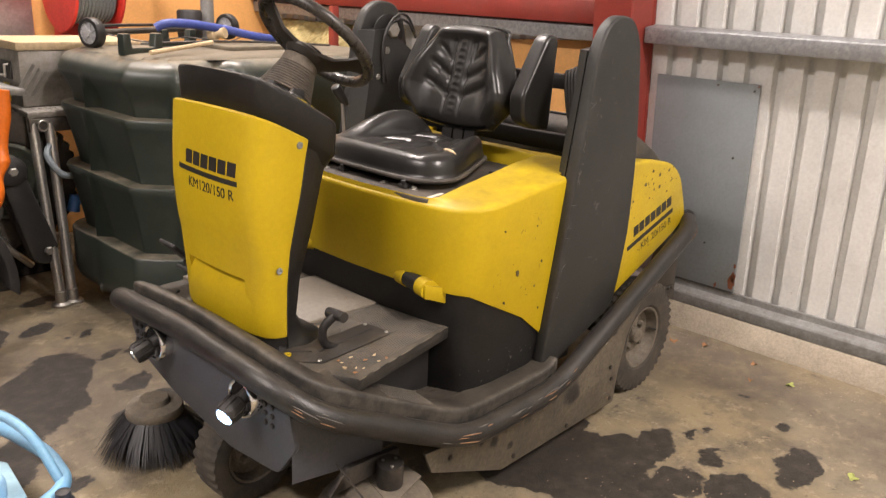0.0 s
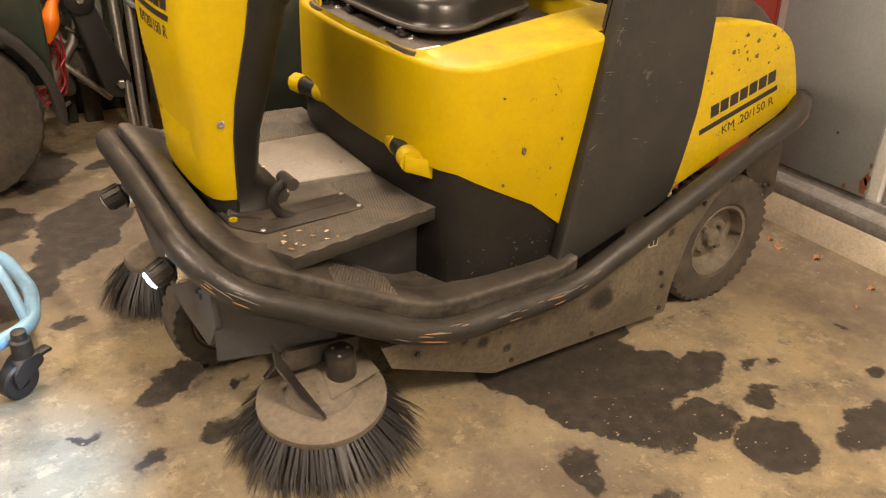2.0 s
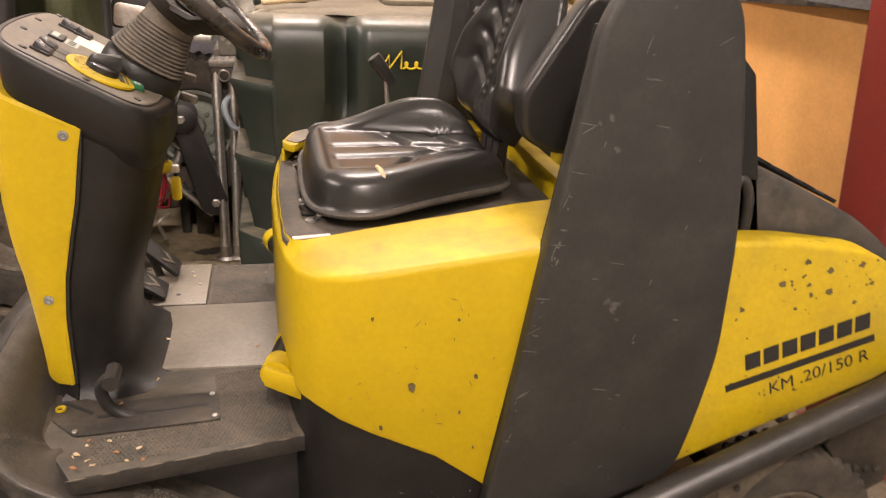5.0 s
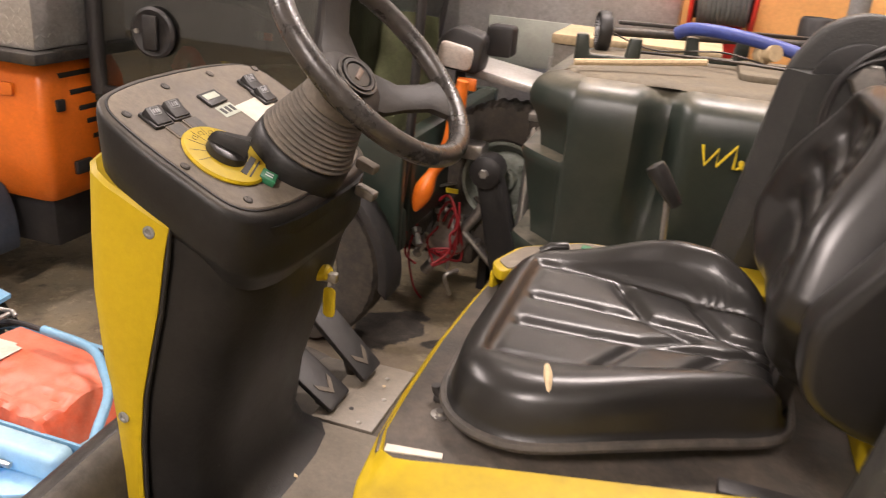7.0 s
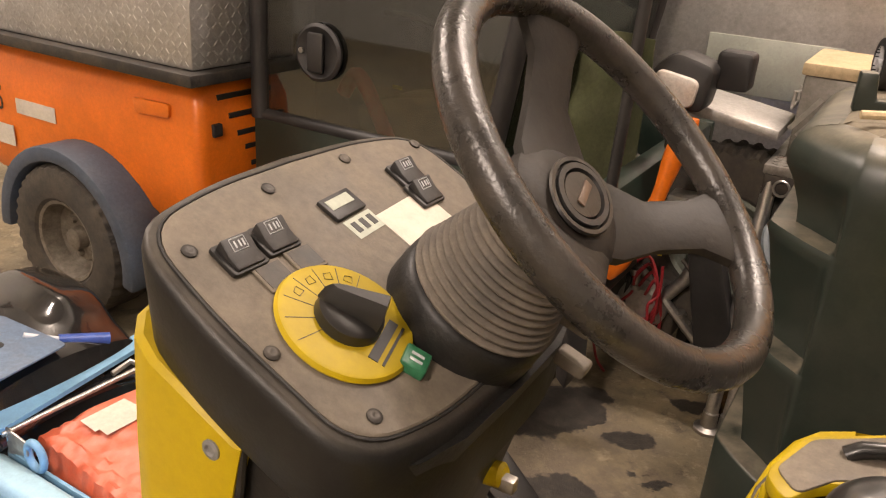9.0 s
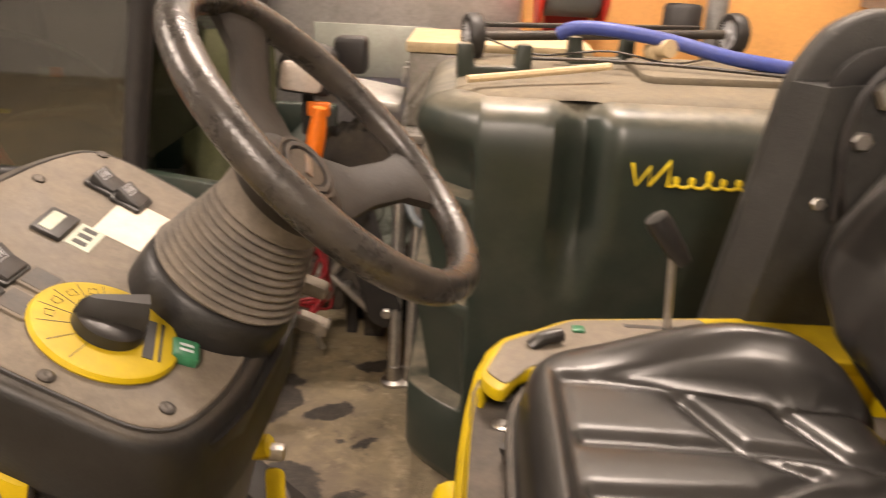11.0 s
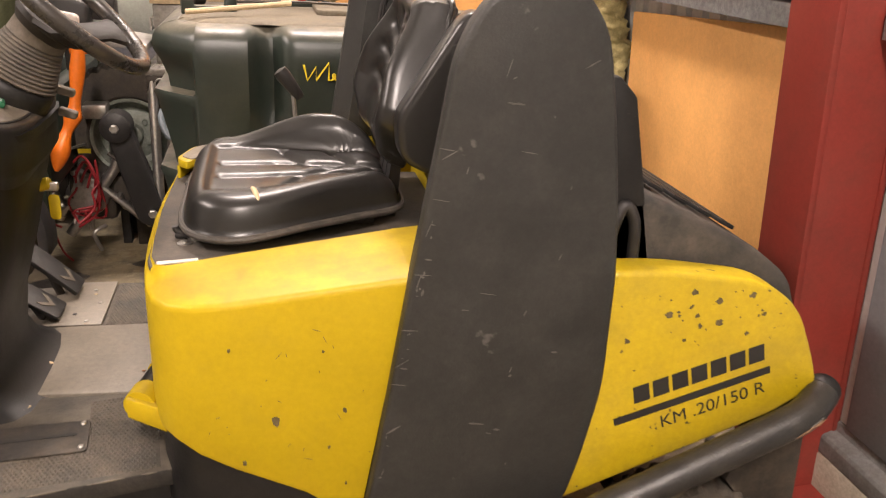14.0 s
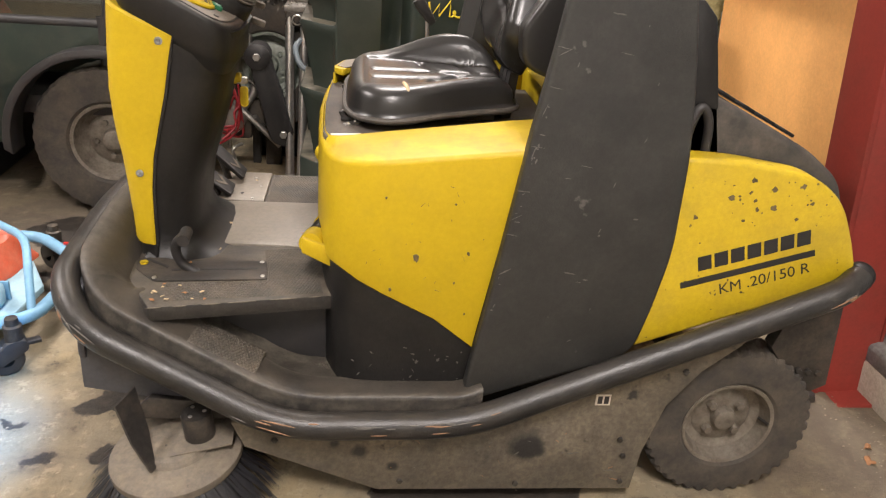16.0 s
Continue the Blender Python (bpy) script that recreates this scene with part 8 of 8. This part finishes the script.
for cx, cy, a in ((0.545, 0.535, 30), (0.43, 1.22, -40)):
    stem = part("castor", lathe([(0.026, 0.0), (0.026, 0.05), (0.020, 0.055), (0.018, 0.075), (0, 0.08)], 20, Matrix.Translation((cx, cy, 0.105))), DARKSTEEL, tr, "black swivel castor")
    m = Matrix.Translation((cx, cy, 0)) @ pose(0, 0, 0, 0, 0, a)
    part("fork", prism(rounded([(-0.05, 0.035), (-0.055, 0.08), (-0.02, 0.112), (0.03, 0.112), (0.035, 0.08)], 0.015), -0.028, 0.028, "y", 0.006, m=m), SHADEBLACK, stem)
    part("castor_wheel", lathe([(0.02, -0.018), (0.044, -0.020), (0.05, -0.014), (0.05, 0.014), (0.044, 0.020), (0.02, 0.018)], 28, m @ axis_to((0, 1, 0), (-0.03, 0, 0.05)), closed=True), INK, stem)
    part("brake_tab", box(0.02, 0.07, -0.015, 0.015, 0.085, 0.097, 0.004, m=m), SHADEBLACK, stem)
hs = standing(thing("red_housing", "cracked red plastic machine housing on the trolley", "housing", (0.12, 0.9, 0.12)))
own = bmesh.new()
bmesh.ops.create_grid(own, x_segments=44, y_segments=30, size=1.0)
for v in own.verts:
    a, b = v.co.x, v.co.y
    e = max(abs(a), abs(b))
    p = Vector((a * 2, b * 2, 0))
    z = 0.238 - 0.10 * ease(0.84, 1.0, e) + 0.010 * noise.noise(p * 2) * ease(0.0, 0.6, a)
    worn = 1 - ease(-0.55, -0.15, b + 0.25 * noise.noise(p * 1.3))
    z += worn * (0.016 * noise.noise(p * 4 + Vector((3, 1, 0))) - 0.018)
    z += 0.010 * math.sin(16 * b) * ease(0.3, 0.55, a) * (1 - ease(0.75, 0.9, e)) * (1 - worn)
    v.co = Vector((0.135 + 0.265 * a + 0.03 * b, 0.925 + 0.170 * b - 0.03 * a, z))
g = bmesh.ops.extrude_face_region(own, geom=own.faces[:])
bmesh.ops.translate(own, verts=[q for q in g["geom"] if isinstance(q, bmesh.types.BMVert)], vec=(0, 0, -0.012))
part("shell", own, PINKDUST, hs, "dusty red-orange plastic shell, cracked along its front")
part("paper_label", prism([(-0.055, 0.875), (0.010, 0.868), (0.012, 0.880), (0.045, 0.876), (0.050, 0.985), (0.020, 0.990), (0.018, 1.0), (-0.050, 1.0)], 0.2425, 0.2438, "z"), PAPER, hs, "torn paper label")
part("bar", tube([(-0.125, 0.72, 0.262), (-0.105, 1.095, 0.268)], 0.007, 10, smooth=0), STEEL, hs)
part("bar_clip", tube([(-0.145, 1.04, 0.262), (-0.145, 1.10, 0.272), (-0.10, 1.105, 0.272), (-0.085, 1.10, 0.262)], 0.008, 8, smooth=0), STEEL, hs)
part("edge_seal", tube([(-0.165, 0.74, 0.225), (-0.162, 0.93, 0.235), (-0.135, 1.10, 0.232), (0.05, 1.115, 0.222), (0.24, 1.105, 0.21)], 0.009, 8), SHADEBLACK, hs)
part("inner_block", box(-0.13, 0.36, 0.785, 1.06, 0.126, 0.16, 0.01), SHADEBLACK, hs)
bn = standing(thing("black_bonnet", "glossy black machine bonnet with a blue edge", "bonnet", (-0.45, 0.95, 0)))
own = bmesh.new()
bmesh.ops.create_grid(own, x_segments=40, y_segments=30, size=1.0)
for v in own.verts:
    a, b = v.co.x, v.co.y
    e = max(abs(a), abs(b))
    z = 0.385 - 0.06 * a * a - 0.05 * b * b - 0.09 * ease(0.84, 1.0, e) + 0.035 * ease(0.1, 0.5, b) * (1 - ease(0.2, 0.6, a))
    v.co = Vector((-0.465 + 0.315 * a, 0.96 + 0.27 * b - 0.05 * a, z))
g = bmesh.ops.extrude_face_region(own, geom=own.faces[:])
bmesh.ops.translate(own, verts=[q for q in g["geom"] if isinstance(q, bmesh.types.BMVert)], vec=(0, 0, -0.012))
part("shell", own, GLOSSBLACK, bn)
part("edge_plate", loft([[(-0.175, 0.70, 0.285), (-0.125, 0.70, 0.275), (-0.125, 0.70, 0.262), (-0.175, 0.70, 0.262)], [(-0.215, 1.17, 0.300), (-0.170, 1.17, 0.288), (-0.170, 1.17, 0.275), (-0.215, 1.17, 0.275)]]), BLUE, bn, "light blue edge plate")
top = part("top_plate", prism(rounded([(-0.46, 0.70), (-0.175, 0.70), (-0.205, 0.955), (-0.46, 0.935)], 0.02), 0.356, 0.362, "z", 0.002, m=Matrix.Translation((0, 0, 0.008)) @ pose(0, 0, 0, 0, 2, 0)), SLATEBLUE, bn, "slate blue cover plate")
part("plate_hole", lathe([(0, 0.0), (0.016, 0.0), (0.016, 0.0015), (0, 0.0015)], 20, Matrix.Translation((-0.31, 0.84, 0.381))), INK, top)
part("gas_strut", tube([(-0.262, 0.975, 0.352), (-0.205, 1.085, 0.330)], 0.017, 14, smooth=0), NAVY, bn)
part("strut_rod", tube([(-0.300, 0.905, 0.385), (-0.262, 0.975, 0.356)], 0.008, 10, smooth=0), WHITEPLASTIC, bn)
part("base", box(-0.75, -0.19, 0.74, 1.16, 0.0, 0.27, 0.02), SHADEBLACK, bn)

# everything on the floor follows its fall
for ob in FLOORED + [floor]:
    ob.matrix_basis = TIP @ ob.matrix_basis
